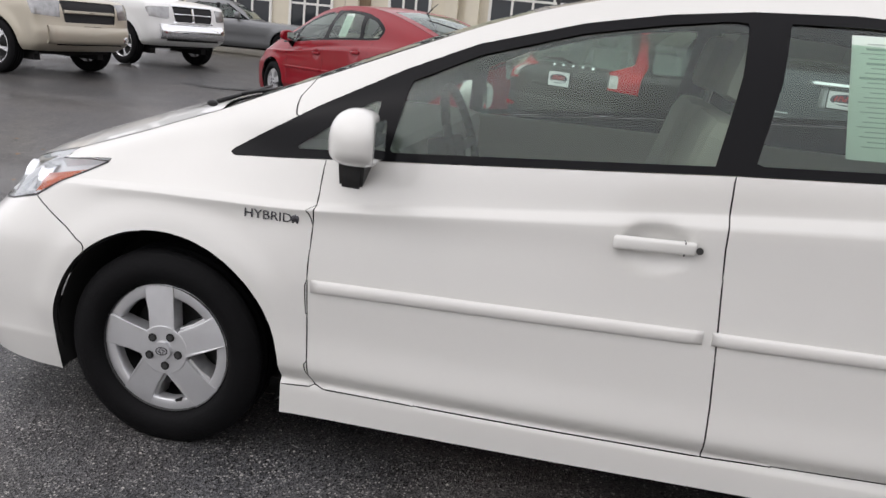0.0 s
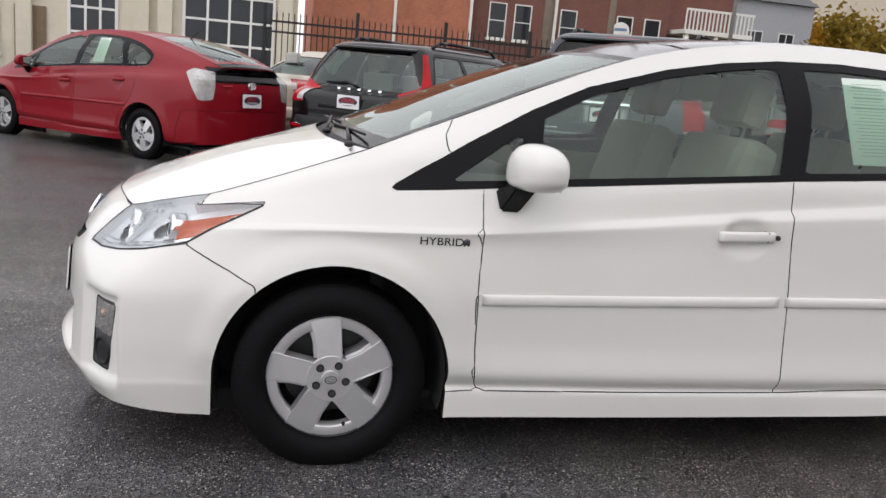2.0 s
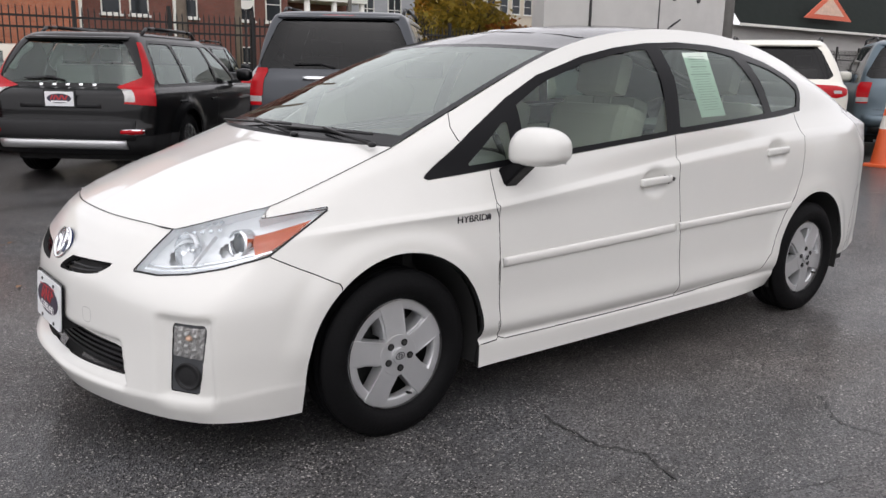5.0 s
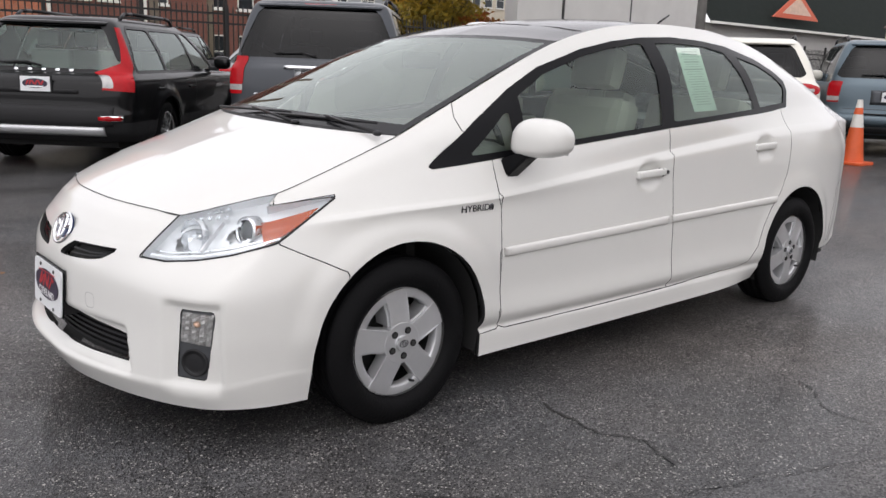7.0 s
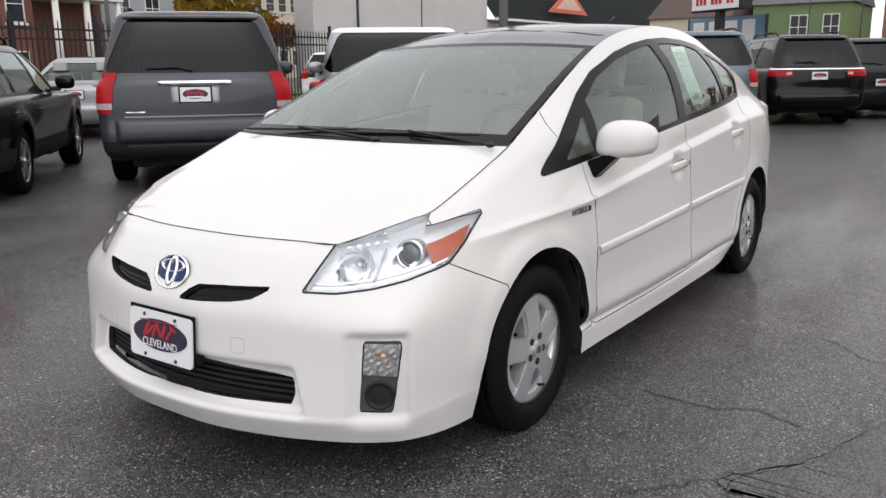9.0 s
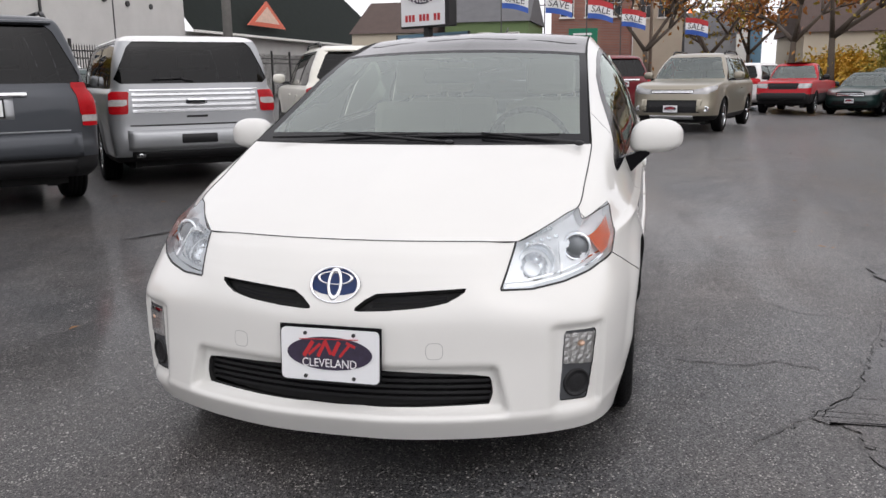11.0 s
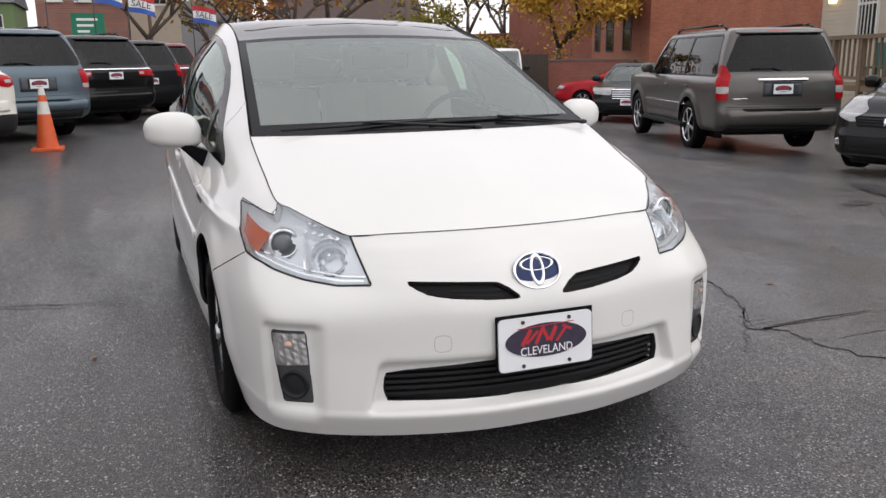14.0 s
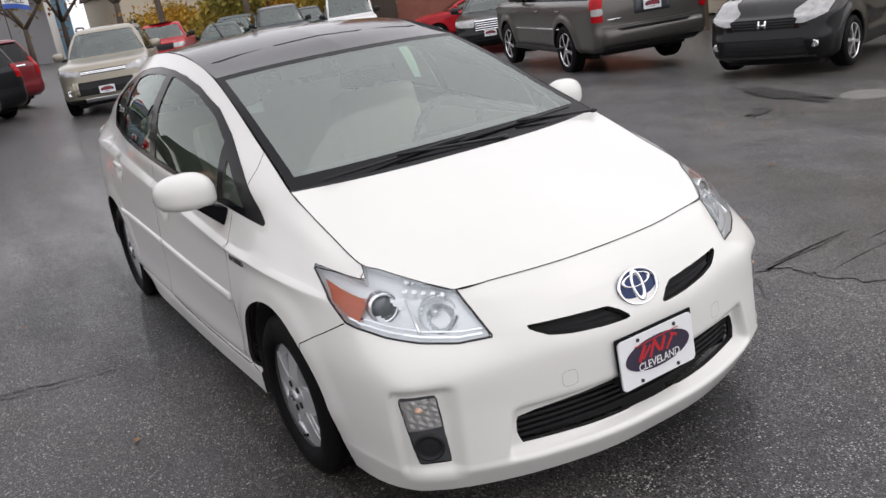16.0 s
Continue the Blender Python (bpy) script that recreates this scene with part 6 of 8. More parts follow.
vehicle("suv", "dark grey boxy suv with privacy glass", P_GREY, "rear", -3.12, -4.78, -131, 4.85, 1.98, 1.84, gc=.30, belt=1.12, hood=1.08, cowl=(.95, 1.18), roof=(.30, -2.15), rw=.72, deck=(-2.34, 1.16), wb=2.78, wr=.37, cell=.035,
        splits=(-.1, -1.1), tail=(.87, .80, 1.20, .20), tail_clear=[(-.02, .84), (.26, .84), (.26, .90), (-.02, .90)], rails=True, plate=.98, clad=.52, winwide=.94, dr=.26, bumper=(.52, .74, .05, P_GREY), glass_side=GLASS_DARK, extras=[("chrome_bar", "rear", -.36, .36, 1.075, 1.125, .03, CHROME), ("plate_recess", "rear", -.24, .24, .88, 1.07, .006, P_SILVER), ("brake_light", "rear", -.17, .17, 1.75, 1.775, .02, RED_LENS), ("chrome_line", "rear", -.70, .70, .757, .770, .010, P_SILVER), ("trim_letter", "rear", .50, .68, .80, .815, .006, CHROME), ("lower_valance", "rear", -.74, .74, .34, .50, .03, BLACK_PLASTIC)], **SUV)
vehicle("suv", "silver boxy family wagon with grooved tailgate", P_SILVER, "rear", -5.62, -4.15, -138, 5.12, 1.94, 1.73, gc=.28, belt=1.12, hood=1.02, cowl=(1.1, 1.12), roof=(.45, -2.38), rw=.76, deck=(-2.50, 1.14), wb=2.99, wr=.37, cell=.035,
        splits=(.0, -1.1), tail=(.82, .84, 1.09, .12), tail_clear=[(-.06, .93), (.20, .93), (.20, 1.00), (-.06, 1.00)], plate=.55, clad=.36, glass_side=GLASS_DARK, wtop=.105, winwide=.97, dr=.22, roof_mat=P_WHITE2, bumper=(.44, .66, .05, P_SILVER), spoiler=False,
        extras=[("tailgate_rib", "rear", -.70, .70, 1.035 - .062 * k, 1.075 - .062 * k, .012, ALLOY_BRIGHT) for k in range(4)] + [("chrome_strip", "rear", -.72, .72, 1.095, 1.115, .012, CHROME), ("badge_rim", "rear", -.12, .12, .93, 1.01, .022, CHROME), ("oval_badge", "rear", -.10, .10, .943, .997, .028, P_DGREY), ("release_handle", "rear", -.12, .12, .79, .815, .004, BLACK_TRIM), ("lower_valance", "rear", -.74, .74, .32, .42, .02, BLACK_PLASTIC), ("plate_recess", "rear", -.26, .26, .47, .64, .053, BLACK_TRIM), ("tailgate_joint", "rear", -.74, .74, .705, .720, .003, BLACK_TRIM), ("exhaust_tip", "rear", -.70, -.60, .34, .40, .03, CHROME), ("exhaust_tip", "rear", .60, .70, .34, .40, .03, CHROME)], **SUV)
vehicle("suv", "ivory white crossover suv with dark lower bumper", P_IVORY, "rear", -9.05, -3.2, -150, 5.18, 1.99, 1.73, gc=.26, belt=1.10, hood=1.02, cowl=(1.05, 1.10), roof=(.35, -1.95), rw=.64, deck=(-2.36, 1.14), wb=3.02, wr=.38, cell=.04,
        splits=(-.1, -1.15), tail=[(-.30, 1.03), (-.22, .96), (.02, .93), (.24, .97), (.32, 1.04), (.10, 1.09), (-.24, 1.10)], rails=True, plate=.52, clad=.58, tail_clear=[(-.03, .99), (.12, .99), (.12, 1.03), (-.03, 1.03)], bumper=(.62, .76, .03, P_IVORY), dr=.48, cat="suv", glass_side=GLASS_DARK, winwide=.84, extras=[("chrome_mark", "rear", -.08, .08, 1.08, 1.11, .012, CHROME), ("handle_recess", "rear", -.15, .15, .84, .87, .006, BLACK_TRIM)])
vehicle("suv", "blue grey suv with dark rear glass", P_BLUEGREY, "rear", -11.8, -2.35, -149, 4.87, 1.90, 1.80, gc=.32, belt=1.12, hood=1.05, cowl=(.95, 1.15), roof=(.3, -2.1), rw=.68, deck=(-2.36, 1.16), wb=2.87, wr=.37, cell=.045, splits=(-.1, -1.1), tail=(.84, .82, 1.14, .12), tail_clear=[(-.05, .84), (.20, .84), (.20, .91), (-.05, .91)], rails=True, winwide=.92, plate=.92,
        clad=.62, clad_mat=P_BLUEGREY, glass_side=GLASS_DARK, extras=[("step_bumper", "rear", -.80, .80, .48, .66, .07, P_BLUEGREY), ("step_pad", "rear", -.5, .5, .655, .67, .075, BLACK_PLASTIC), ("lower_valance", "rear", -.7, .7, .36, .47, .03, BLACK_PLASTIC), ("plate_recess", "rear", -.30, .30, .80, 1.02, .004, P_GREY)], **SUV)
vehicle("suv", "black suv with chrome tailgate strip", P_BLACK, "rear", -15.25, -1.22, -150, 5.07, 1.93, 1.80, gc=.30, belt=1.12, hood=1.05, cowl=(1.0, 1.15), roof=(.35, -2.05), rw=.66, deck=(-2.42, 1.16), wb=3.04, wr=.38, splits=(-.1, -1.1), tail=(.58, .97, 1.08, .18), tail_clear=[(-.30, 1.0), (-.16, 1.0), (-.16, 1.05), (-.30, 1.05)], rails=True, bumper=(.46, .62, .04, P_BLACK), plate=.98, glass_side=GLASS_DARK,
        extras=[("chrome_strip", "rear", -.90, .90, 1.095, 1.13, .02, CHROME)], **SUV)
vehicle("suv", "charcoal suv in the row of parked cars", P_DGREY, "rear", -17.9, -.45, -150, 4.7, 1.88, 1.76, belt=1.1, hood=1.0, cowl=(.95, 1.1), roof=(.3, -2.0), rw=.66, deck=(-2.28, 1.12), splits=(-.1, -1.1), tail=(.8, .9, 1.2, .1), glass_side=GLASS_DARK, **SUV)
vehicle("minivan", "maroon minivan with dark glass", P_MAROON, "rear", -21.1, .25, -150, 5.1, 1.98, 1.76, belt=1.08, hood=.95, cowl=(1.3, 1.05), roof=(.5, -2.2), rw=.70, deck=(-2.46, 1.12), wb=3.0, splits=(.1, -1.1), tail=(.84, .8, 1.25, .1), plate=.95, glass_side=GLASS_DARK, cat="minivan", extras=[("chrome_strip", "rear", -.5, .5, 1.04, 1.09, .02, CHROME)])
vehicle("suv", "pewter compact suv facing the lot", P_GOLD, "front", -15.0, 1.36, -16, 4.52, 1.84, 1.68, gc=.26, belt=1.06, hood=.98, cowl=(.92, 1.08), roof=(.25, -1.85), rw=.62, deck=(-2.1, 1.1), wb=2.69, wr=.35, cell=.045, splits=(-.1, -1.1), lamp=[(-.48, .80), (-.10, .80), (.30, .90), (.36, .98), (.05, .96), (-.42, .885)], plate=.50, rails=True, clad=.36, grille=(.50, -.17, -.09), bars=2, intake=(.16, .42), df=.74, alloy=CHROME, extras=[("skid_plate", "front", -.45, .45, .28, .36, .02, ALLOY), ("intake_edge", "front", -.62, -.52, .44, .70, .012, P_GOLD), ("intake_edge", "front", .52, .62, .44, .70, .012, P_GOLD), ("fog_lamp", "dot", .70, .06, .50, 0, .004, CHROME), ("fog_lamp", "dot", -.70, .06, .50, 0, .004, CHROME)], **SUV)
vehicle("suv", "white crossover parked nose in", P_WHITE2, "rear", -28.5, 3.9, 152, 4.5, 1.8, 1.65, belt=1.05, hood=.95, cowl=(.9, 1.05), roof=(.25, -1.8), deck=(-2.08, 1.08), splits=(-.1, -1.1), tail=(.7, .9, 1.1, .15), plate=.7, **SUV)
vehicle("pickup_truck", "bright red pickup truck with black bumper", P_RED2, "front", -26.1, 5.15, -20, 4.9, 1.78, 1.68, gc=.34, belt=1.08, hood=1.05, cowl=(.95, 1.12), roof=(.45, -.25), rw=.62, deck=(-.42, 1.12), wb=2.9, wr=.36, splits=(), lamp=[(-.36, .84), (.16, .86), (.30, 1.0), (-.34, 1.0)], plate=.55, clad=.66, grille=(.55, -.24, -.04), bars=1, bar_mat=BLACK_TRIM, bumper=(.48, .70, .06, BLACK_PLASTIC), mirror_mat=BLACK_TRIM, df=.34, bed=-.45, cat="pickup truck")
vehicle("sedan", "dark green sedan in the far row", P_GREEN, "front", -28.0, 7.6, -26, 4.8, 1.82, 1.46, belt=.94, hood=.84, cowl=(.85, .95), roof=(.2, -1.0), rw=.56, deck=(-1.75, .98), splits=(-.2,), lamp=(.5, .16, .0), plate=.5, cat="sedan", wiper=False, spoiler=False)
vehicle("suv", "dark green suv in the far row", P_GREEN, "front", -31.9, 9.4, -26, 4.7, 1.85, 1.72, belt=1.08, hood=1.0, cowl=(.95, 1.1), roof=(.3, -1.9), deck=(-2.2, 1.1), splits=(-.1, -1.1), plate=.5, **SUV)
vehicle("suv", "charcoal suv in the far row", P_DGREY, "front", -36.0, 11.4, -26, 4.7, 1.85, 1.72, belt=1.08, hood=1.0, cowl=(.95, 1.1), roof=(.3, -1.9), deck=(-2.2, 1.1), splits=(-.1, -1.1), plate=.5, **SUV)
vehicle("suv", "grey off-road suv with silver bumper", P_GREY, "front", -24.4, 8.95, -18, 4.6, 1.86, 1.84, gc=.40, belt=1.16, hood=1.12, cowl=(.85, 1.2), roof=(.35, -1.9), rw=.66, deck=(-2.15, 1.2), wb=2.7, wr=.38, splits=(-.1, -1.0), lamp=[(-.36, .86), (.14, .88), (.28, 1.06), (-.34, 1.07)], plate=.55, clad=.56, df=.36, mirror_mat=BLACK_TRIM, bars=0, bumper=(.58, .80, .07, P_SILVER), extras=[("grille_strut", "front", -.22, -.13, .86, 1.06, .03, CHROME), ("grille_strut", "front", .13, .22, .86, 1.06, .03, CHROME), ("grille_strut", "front", -.46, -.40, .86, 1.06, .03, CHROME), ("grille_strut", "front", .40, .46, .86, 1.06, .03, CHROME), ("grille_top", "front", -.44, .44, 1.05, 1.10, .03, CHROME)], **SUV)
vehicle("cargo_van", "white high-roof cargo van with black bumper", P_WHITE2, "front", -24.0, 11.3, -23, 4.6, 1.82, 2.02, gc=.30, belt=1.20, hood=1.05, cowl=(1.45, 1.22), roof=(.80, -2.1), rw=.74, deck=(-2.24, 1.25), wb=2.9, wr=.33, splits=(.1, -4), lamp=(.55, .24, -.02), plate=.62, clad=.66, cat="van", glass_side=GLASS_DARK, df=.42, bumper=(.42, .66, .05, BLACK_PLASTIC), mirror_mat=BLACK_TRIM, extras=[("badge", "front", -.08, .08, .93, .97, .012, CHROME)])
vehicle("suv", "dark suv tucked beside the van", P_DGREY, "front", -31.0, 12.6, -23, 4.7, 1.85, 1.75, belt=1.08, hood=1.0, cowl=(.95, 1.1), roof=(.3, -1.9), deck=(-2.2, 1.1), splits=(-.1, -1.1), plate=.5, **SUV)
vehicle("hatchback_car", "red hatchback parked beside the brick wall", P_RED2, "front", -23.5, 13.2, -118, 4.3, 1.72, 1.50, belt=.96, hood=.80, cowl=(1.05, .96), roof=(.0, -1.35), rw=.56, deck=(-2.0, 1.05), wb=2.65, wr=.31, rimr=.21, splits=(-.3, -1.2), lamp=(.5, .14, -.01), plate=.4, cat="hatchback")
vehicle("sedan", "dark grey sedan with chrome grille", P_DGREY, "front", -14.5, 10.3, -38, 4.8, 1.82, 1.46, belt=.94, hood=.86, cowl=(.85, .96), roof=(.2, -1.0), rw=.56, deck=(-1.75, .98), wb=2.8, wr=.33, cell=.045, splits=(-.2,), lamp=(.5, .17, .0), plate=.52, cat="sedan", grille=(.42, -.30, -.04), bars=4, extras=[("chrome_surround", "front", -.36, .36, .81, .84, .02, CHROME)], wiper=False, spoiler=False)
vehicle("suv", "mocha brown full-size suv with bright wheels", P_TAHOE, "rear", -6.9, 8.05, 162, 5.13, 2.0, 1.92, gc=.36, belt=1.18, hood=1.15, cowl=(1.28, 1.22), roof=(.62, -2.28), rw=.72, deck=(-2.48, 1.22), wb=2.95, wr=.40, rimr=.27, alloy=CHROME, cell=.035, splits=(.15, -.85), tail=[(-.03, .84), (.20, .84), (.21, 1.30), (.14, 1.36), (.02, 1.34), (-.03, 1.2)], tail_clear=[(-.03, .94), (.20, .94), (.20, 1.04), (-.03, 1.04)], rails=True, plate=1.0, glass_side=GLASS_DARK, dr=.22, df=.4, winwide=.93, flare=.03,
        extras=[("chrome_bar", "rear", -.38, .38, 1.11, 1.165, .03, CHROME), ("plate_recess", "rear", -.30, .30, .89, 1.10, .004, P_GREY), ("brake_light", "rear", -.16, .16, 1.84, 1.86, .02, RED_LENS), ("tailgate_joint", "rear", -.84, .84, .735, .748, .003, BLACK_TRIM), ("rear_bumper", "rear", -.84, .84, .46, .715, .07, P_TAHOE), ("step_pad", "rear", -.60, .60, .705, .722, .078, BLACK_PLASTIC), ("lower_valance", "rear", -.8, .8, .36, .45, .04, BLACK_PLASTIC), ("trim_letters", "rear", .52, .74, .85, .87, .006, CHROME), ("side_strip", "side", -1.15, 1.05, .72, .745, .008, CHROME), ("running_board", "side", -1.1, 1.1, .36, .42, .05, BLACK_PLASTIC)], **SUV)
vehicle("hatchback_car", "black compact hatchback with headlights facing the lot", P_BLACK, "front", -4.35, 7.25, -76, 4.1, 1.70, 1.52, gc=.18, belt=.98, hood=.76, cowl=(1.20, 1.0), roof=(.2, -1.6), rw=.57, deck=(-1.95, 1.02), wb=2.5, wr=.31, rimr=.215, cell=.026, splits=(.45, -.45), lamp=[(-.47, .66), (-.30, .65), (.10, .74), (.42, .90), (.44, .97), (.10, .93), (-.28, .80)], plate=0, cat="hatchback", glass_side=GLASS_BG, df=.80, fo=.80, grille=(.50, -.17, -.04), bars=3, bar_mat=BLACK_TRIM, intake=(.08, .30),
        extras=[("badge_post", "front", -.052, -.030, .605, .705, .022, CHROME), ("badge_post", "front", .030, .052, .605, .705, .022, CHROME), ("badge_cross", "front", -.034, .034, .645, .665, .022, CHROME), ("chin_edge", "front", -.62, .62, .235, .255, .03, STEEL_DARK), ("fog_lamp", "dot", .62, .045, .40, 0, .006, CHROME), ("fog_lamp", "dot", -.62, .045, .40, 0, .006, CHROME)])
vehicle("sedan", "silver grey muscle sedan", P_STEEL, "front", 7.1, -20.6, -168, 5.08, 1.89, 1.48, belt=.98, hood=.90, cowl=(.8, .98), roof=(.1, -1.1), rw=.58, deck=(-1.8, 1.02), wb=3.05, wr=.36, rimr=.25, splits=(-.3,), lamp=(.5, .16, .0), plate=.5, cat="sedan", wiper=False, spoiler=False)
vehicle("pickup_truck", "white full-size pickup with chrome bumper", P_WHITE2, "front", 7.0, -12.75, 160, 5.8, 2.02, 1.92, gc=.42, belt=1.26, hood=1.22, cowl=(1.25, 1.32), roof=(.65, -.9), rw=.70, deck=(-1.05, 1.3), wb=3.56, wr=.41, rimr=.27, cell=.045, splits=(-.2,), lamp=[(-.36, .93), (.14, .96), (.28, 1.14), (-.34, 1.16)], plate=.72, bed=-1.1, cat="pickup truck", df=.40, grille=(.50, -.34, -.03), bars=1, bumper=(.56, .84, .10, CHROME), extras=[("grille_strut", "front", -.035, .035, .90, 1.19, .012, CHROME), ("grille_frame", "front", -.52, .52, 1.17, 1.21, .02, CHROME), ("grille_frame", "front", -.50, .50, .86, .90, .02, CHROME)])
vehicle("suv", "tan full-size suv with chrome grille", P_BEIGE, "front", 6.65, -8.85, 170, 5.2, 2.0, 1.92, gc=.38, belt=1.2, hood=1.15, cowl=(1.05, 1.24), roof=(.45, -2.2), rw=.70, deck=(-2.45, 1.22), wb=2.95, wr=.40, rimr=.27, cell=.045, splits=(.0, -1.0), lamp=[(-.36, .88), (.16, .90), (.26, 1.12), (-.34, 1.12)], plate=.68, df=.40, grille=(.55, -.34, -.03), bars=1, bumper=(.50, .76, .07, P_BEIGE), extras=[("chrome_bar", "front", -.5, .5, .94, .985, .03, P_BEIGE), ("badge", "front", -.1, .1, .945, .98, .04, P_GOLD), ("fog_lamp", "dot", .66, .05, .58, 0, .075, CHROME)], **SUV)
vehicle("sedan", "champagne sedan with red tail lights", P_BEIGE, "rear", .30, -9.25, -131, 4.85, 1.83, 1.47, belt=.98, hood=.86, cowl=(.85, .96), roof=(.2, -1.05), rw=.57, deck=(-1.7, 1.03), splits=(-.2,), tail=(.60, .84, 1.0, .24), tail_clear=[(-.28, .86), (-.18, .86), (-.18, .95), (-.28, .95)], plate=.88, cell=.04, cat="sedan", glass_rear=GLASS_BG, bumper=(.44, .62, .03, P_BEIGE), wiper=False, spoiler=False)
vehicle("sedan", "white sedan behind the row", P_WHITE2, "rear", -.9, -13.9, -131, 4.8, 1.83, 1.47, belt=.96, hood=.86, cowl=(.85, .96), roof=(.2, -1.05), rw=.57, deck=(-1.7, 1.0), splits=(-.2,), cat="sedan", glass_rear=GLASS_BG, wiper=False, spoiler=False)
vehicle("sedan", "silver sedan behind the row", P_SILVER, "rear", -6.0, -11.7, -131, 4.8, 1.83, 1.47, belt=.96, hood=.86, cowl=(.85, .96), roof=(.2, -1.05), rw=.57, deck=(-1.7, 1.0), splits=(-.2,), tail=(.5, .8, .95, .2), cat="sedan", glass_rear=GLASS_BG, wiper=False, spoiler=False)
vehicle("suv", "dark suv behind the black wagon", P_DGREY, "rear", -4.6, -14.2, -131, 4.6, 1.82, 1.68, belt=1.05, hood=.98, cowl=(.9, 1.05), roof=(.3, -1.9), deck=(-2.15, 1.1), splits=(-.1, -1.1), rails=True, **SUV)
vehicle("sedan", "dark green sedan behind the row", P_GREEN, "rear", -11.2, -9.8, -140, 4.8, 1.83, 1.47, belt=.96, hood=.86, cowl=(.85, .96), roof=(.2, -1.05), rw=.57, deck=(-1.7, 1.0), splits=(-.2,), cat="sedan", glass_rear=GLASS_BG, wiper=False, spoiler=False)
vehicle("suv", "white suv beyond the fence", P_WHITE2, "rear", -18.5, -17.5, -170, 4.8, 1.9, 1.75, belt=1.1, hood=1.0, cowl=(.95, 1.1), roof=(.3, -2.0), deck=(-2.25, 1.12), splits=(-.1, -1.1), plate=0, **SUV)

# ---- the lot's edges and the street ----
def brick_mat(name, c1, c2, mortar, scale=1.0):
    m = mat(name, c1, rough=.85)
    nt = m.node_tree
    p = nt.nodes["Principled BSDF"]
    co = nt.nodes.new("ShaderNodeTexCoord")
    mp = nt.nodes.new("ShaderNodeMapping")
    mp.inputs["Rotation"].default_value = (radians(90), 0, 0)
    b = nt.nodes.new("ShaderNodeTexBrick")
    b.inputs["Color1"].default_value, b.inputs["Color2"].default_value, b.inputs["Mortar"].default_value = (*c1, 1), (*c2, 1), (*mortar, 1)
    b.inputs["Scale"].default_value = 4.4 * scale
    b.inputs["Mortar Size"].default_value = .022
    n = _node(nt, "ShaderNodeTexNoise", Scale=1.2, Detail=6.0)
    mul = nt.nodes.new("ShaderNodeMix")
    mul.data_type, mul.blend_type = "RGBA", "MULTIPLY"
    mul.inputs["Factor"].default_value = .55
    rp = _node(nt, "ShaderNodeMapRange")
    rp.inputs["To Min"].default_value, rp.inputs["To Max"].default_value = .45, 1.5
    L = nt.links.new
    L(co.outputs["Object"], mp.inputs[0])
    L(mp.outputs[0], b.inputs["Vector"])
    L(co.outputs["Object"], n.inputs["Vector"])
    L(n.outputs["Fac"], rp.inputs["Value"])
    L(b.outputs["Color"], mul.inputs["A"])
    L(rp.outputs[0], mul.inputs["B"])
    L(mul.outputs["Result"], p.inputs["Base Color"])
    bp = _node(nt, "ShaderNodeBump", Strength=.5, Distance=.01)
    L(b.outputs["Fac"], bp.inputs["Height"])
    bp.invert = True
    L(bp.outputs[0], p.inputs["Normal"])
    return m


BRICK_RED = brick_mat("red_brick", (.27, .075, .050), (.34, .105, .066), (.24, .17, .145))
BRICK_ORANGE = brick_mat("orange_brick", (.47, .155, .080), (.36, .105, .055), (.36, .24, .18))
BRICK_DARK = brick_mat("dark_brick", (.15, .052, .038), (.19, .065, .045), (.14, .11, .10))
STUCCO = mat("cream_stucco", (.62, .57, .46), rough=.9, vary=.18, scale=1.5, bump=.3)
WHITE_BLOCK = mat("painted_block", (.52, .51, .49), rough=.85, vary=.14, scale=.8, bump=.3, bump_scale=12, fine=.05, fine_scale=20)
GREEN_ROOF = mat("dark_green_roof", (.016, .020, .018), rough=.85, spec=.08, vary=.25, scale=2.0)
BROWN_ROOF = mat("brown_roof", (.075, .050, .042), rough=.85, vary=.25, scale=2.0)
GREY_ROOF = mat("grey_roof", (.11, .11, .115), rough=.85, vary=.25, scale=2.0)
SIDING = mat("cream_siding", (.52, .46, .36), rough=.7, vary=.08, scale=2.0)
GREEN_SIDE = mat("green_siding", (.13, .19, .08), rough=.75, vary=.12)
GREY_SIDE = mat("grey_siding", (.33, .34, .36), rough=.75, vary=.12)
BLUE_SIDE = mat("blue_siding", (.12, .22, .30), rough=.7, vary=.12)
TRIM_W = mat("white_trim", (.70, .69, .65), rough=.55, vary=.08, scale=6)
WIN_DARK = mat("window_glass", (.022, .026, .03), rough=.08, coat=.15, spec=.3, vary=.4, scale=1.5)
IRON = mat("black_iron", (.018, .018, .018), rough=.5, metal=.3, vary=.3, scale=20)
WOOD_POLE = mat("weathered_pole", (.20, .16, .125), rough=.9, vary=.3, scale=5, bump=.5, bump_scale=25)
DECK_WOOD = mat("deck_timber", (.19, .135, .085), rough=.85, vary=.3, scale=6, bump=.3)
BARK = mat("bark", (.085, .066, .052), rough=.95, vary=.35, scale=10, bump=.8, bump_scale=25)
LAWN = mat("lawn", (.085, .11, .035), rough=.95, vary=.45, scale=3, bump=1.0, bump_scale=90)
ORANGE = mat("cone_orange", (.62, .10, .025), rough=.5, vary=.15, scale=12)
CONE_WHITE = mat("cone_band", (.62, .60, .56), rough=.4, vary=.12, scale=12)
SIGN_RED = mat("sign_orange_red", (.62, .10, .035), rough=.45, vary=.12, scale=3)
SIGN_PALE = mat("sign_pale", (.66, .45, .34), rough=.5, vary=.35, scale=3)
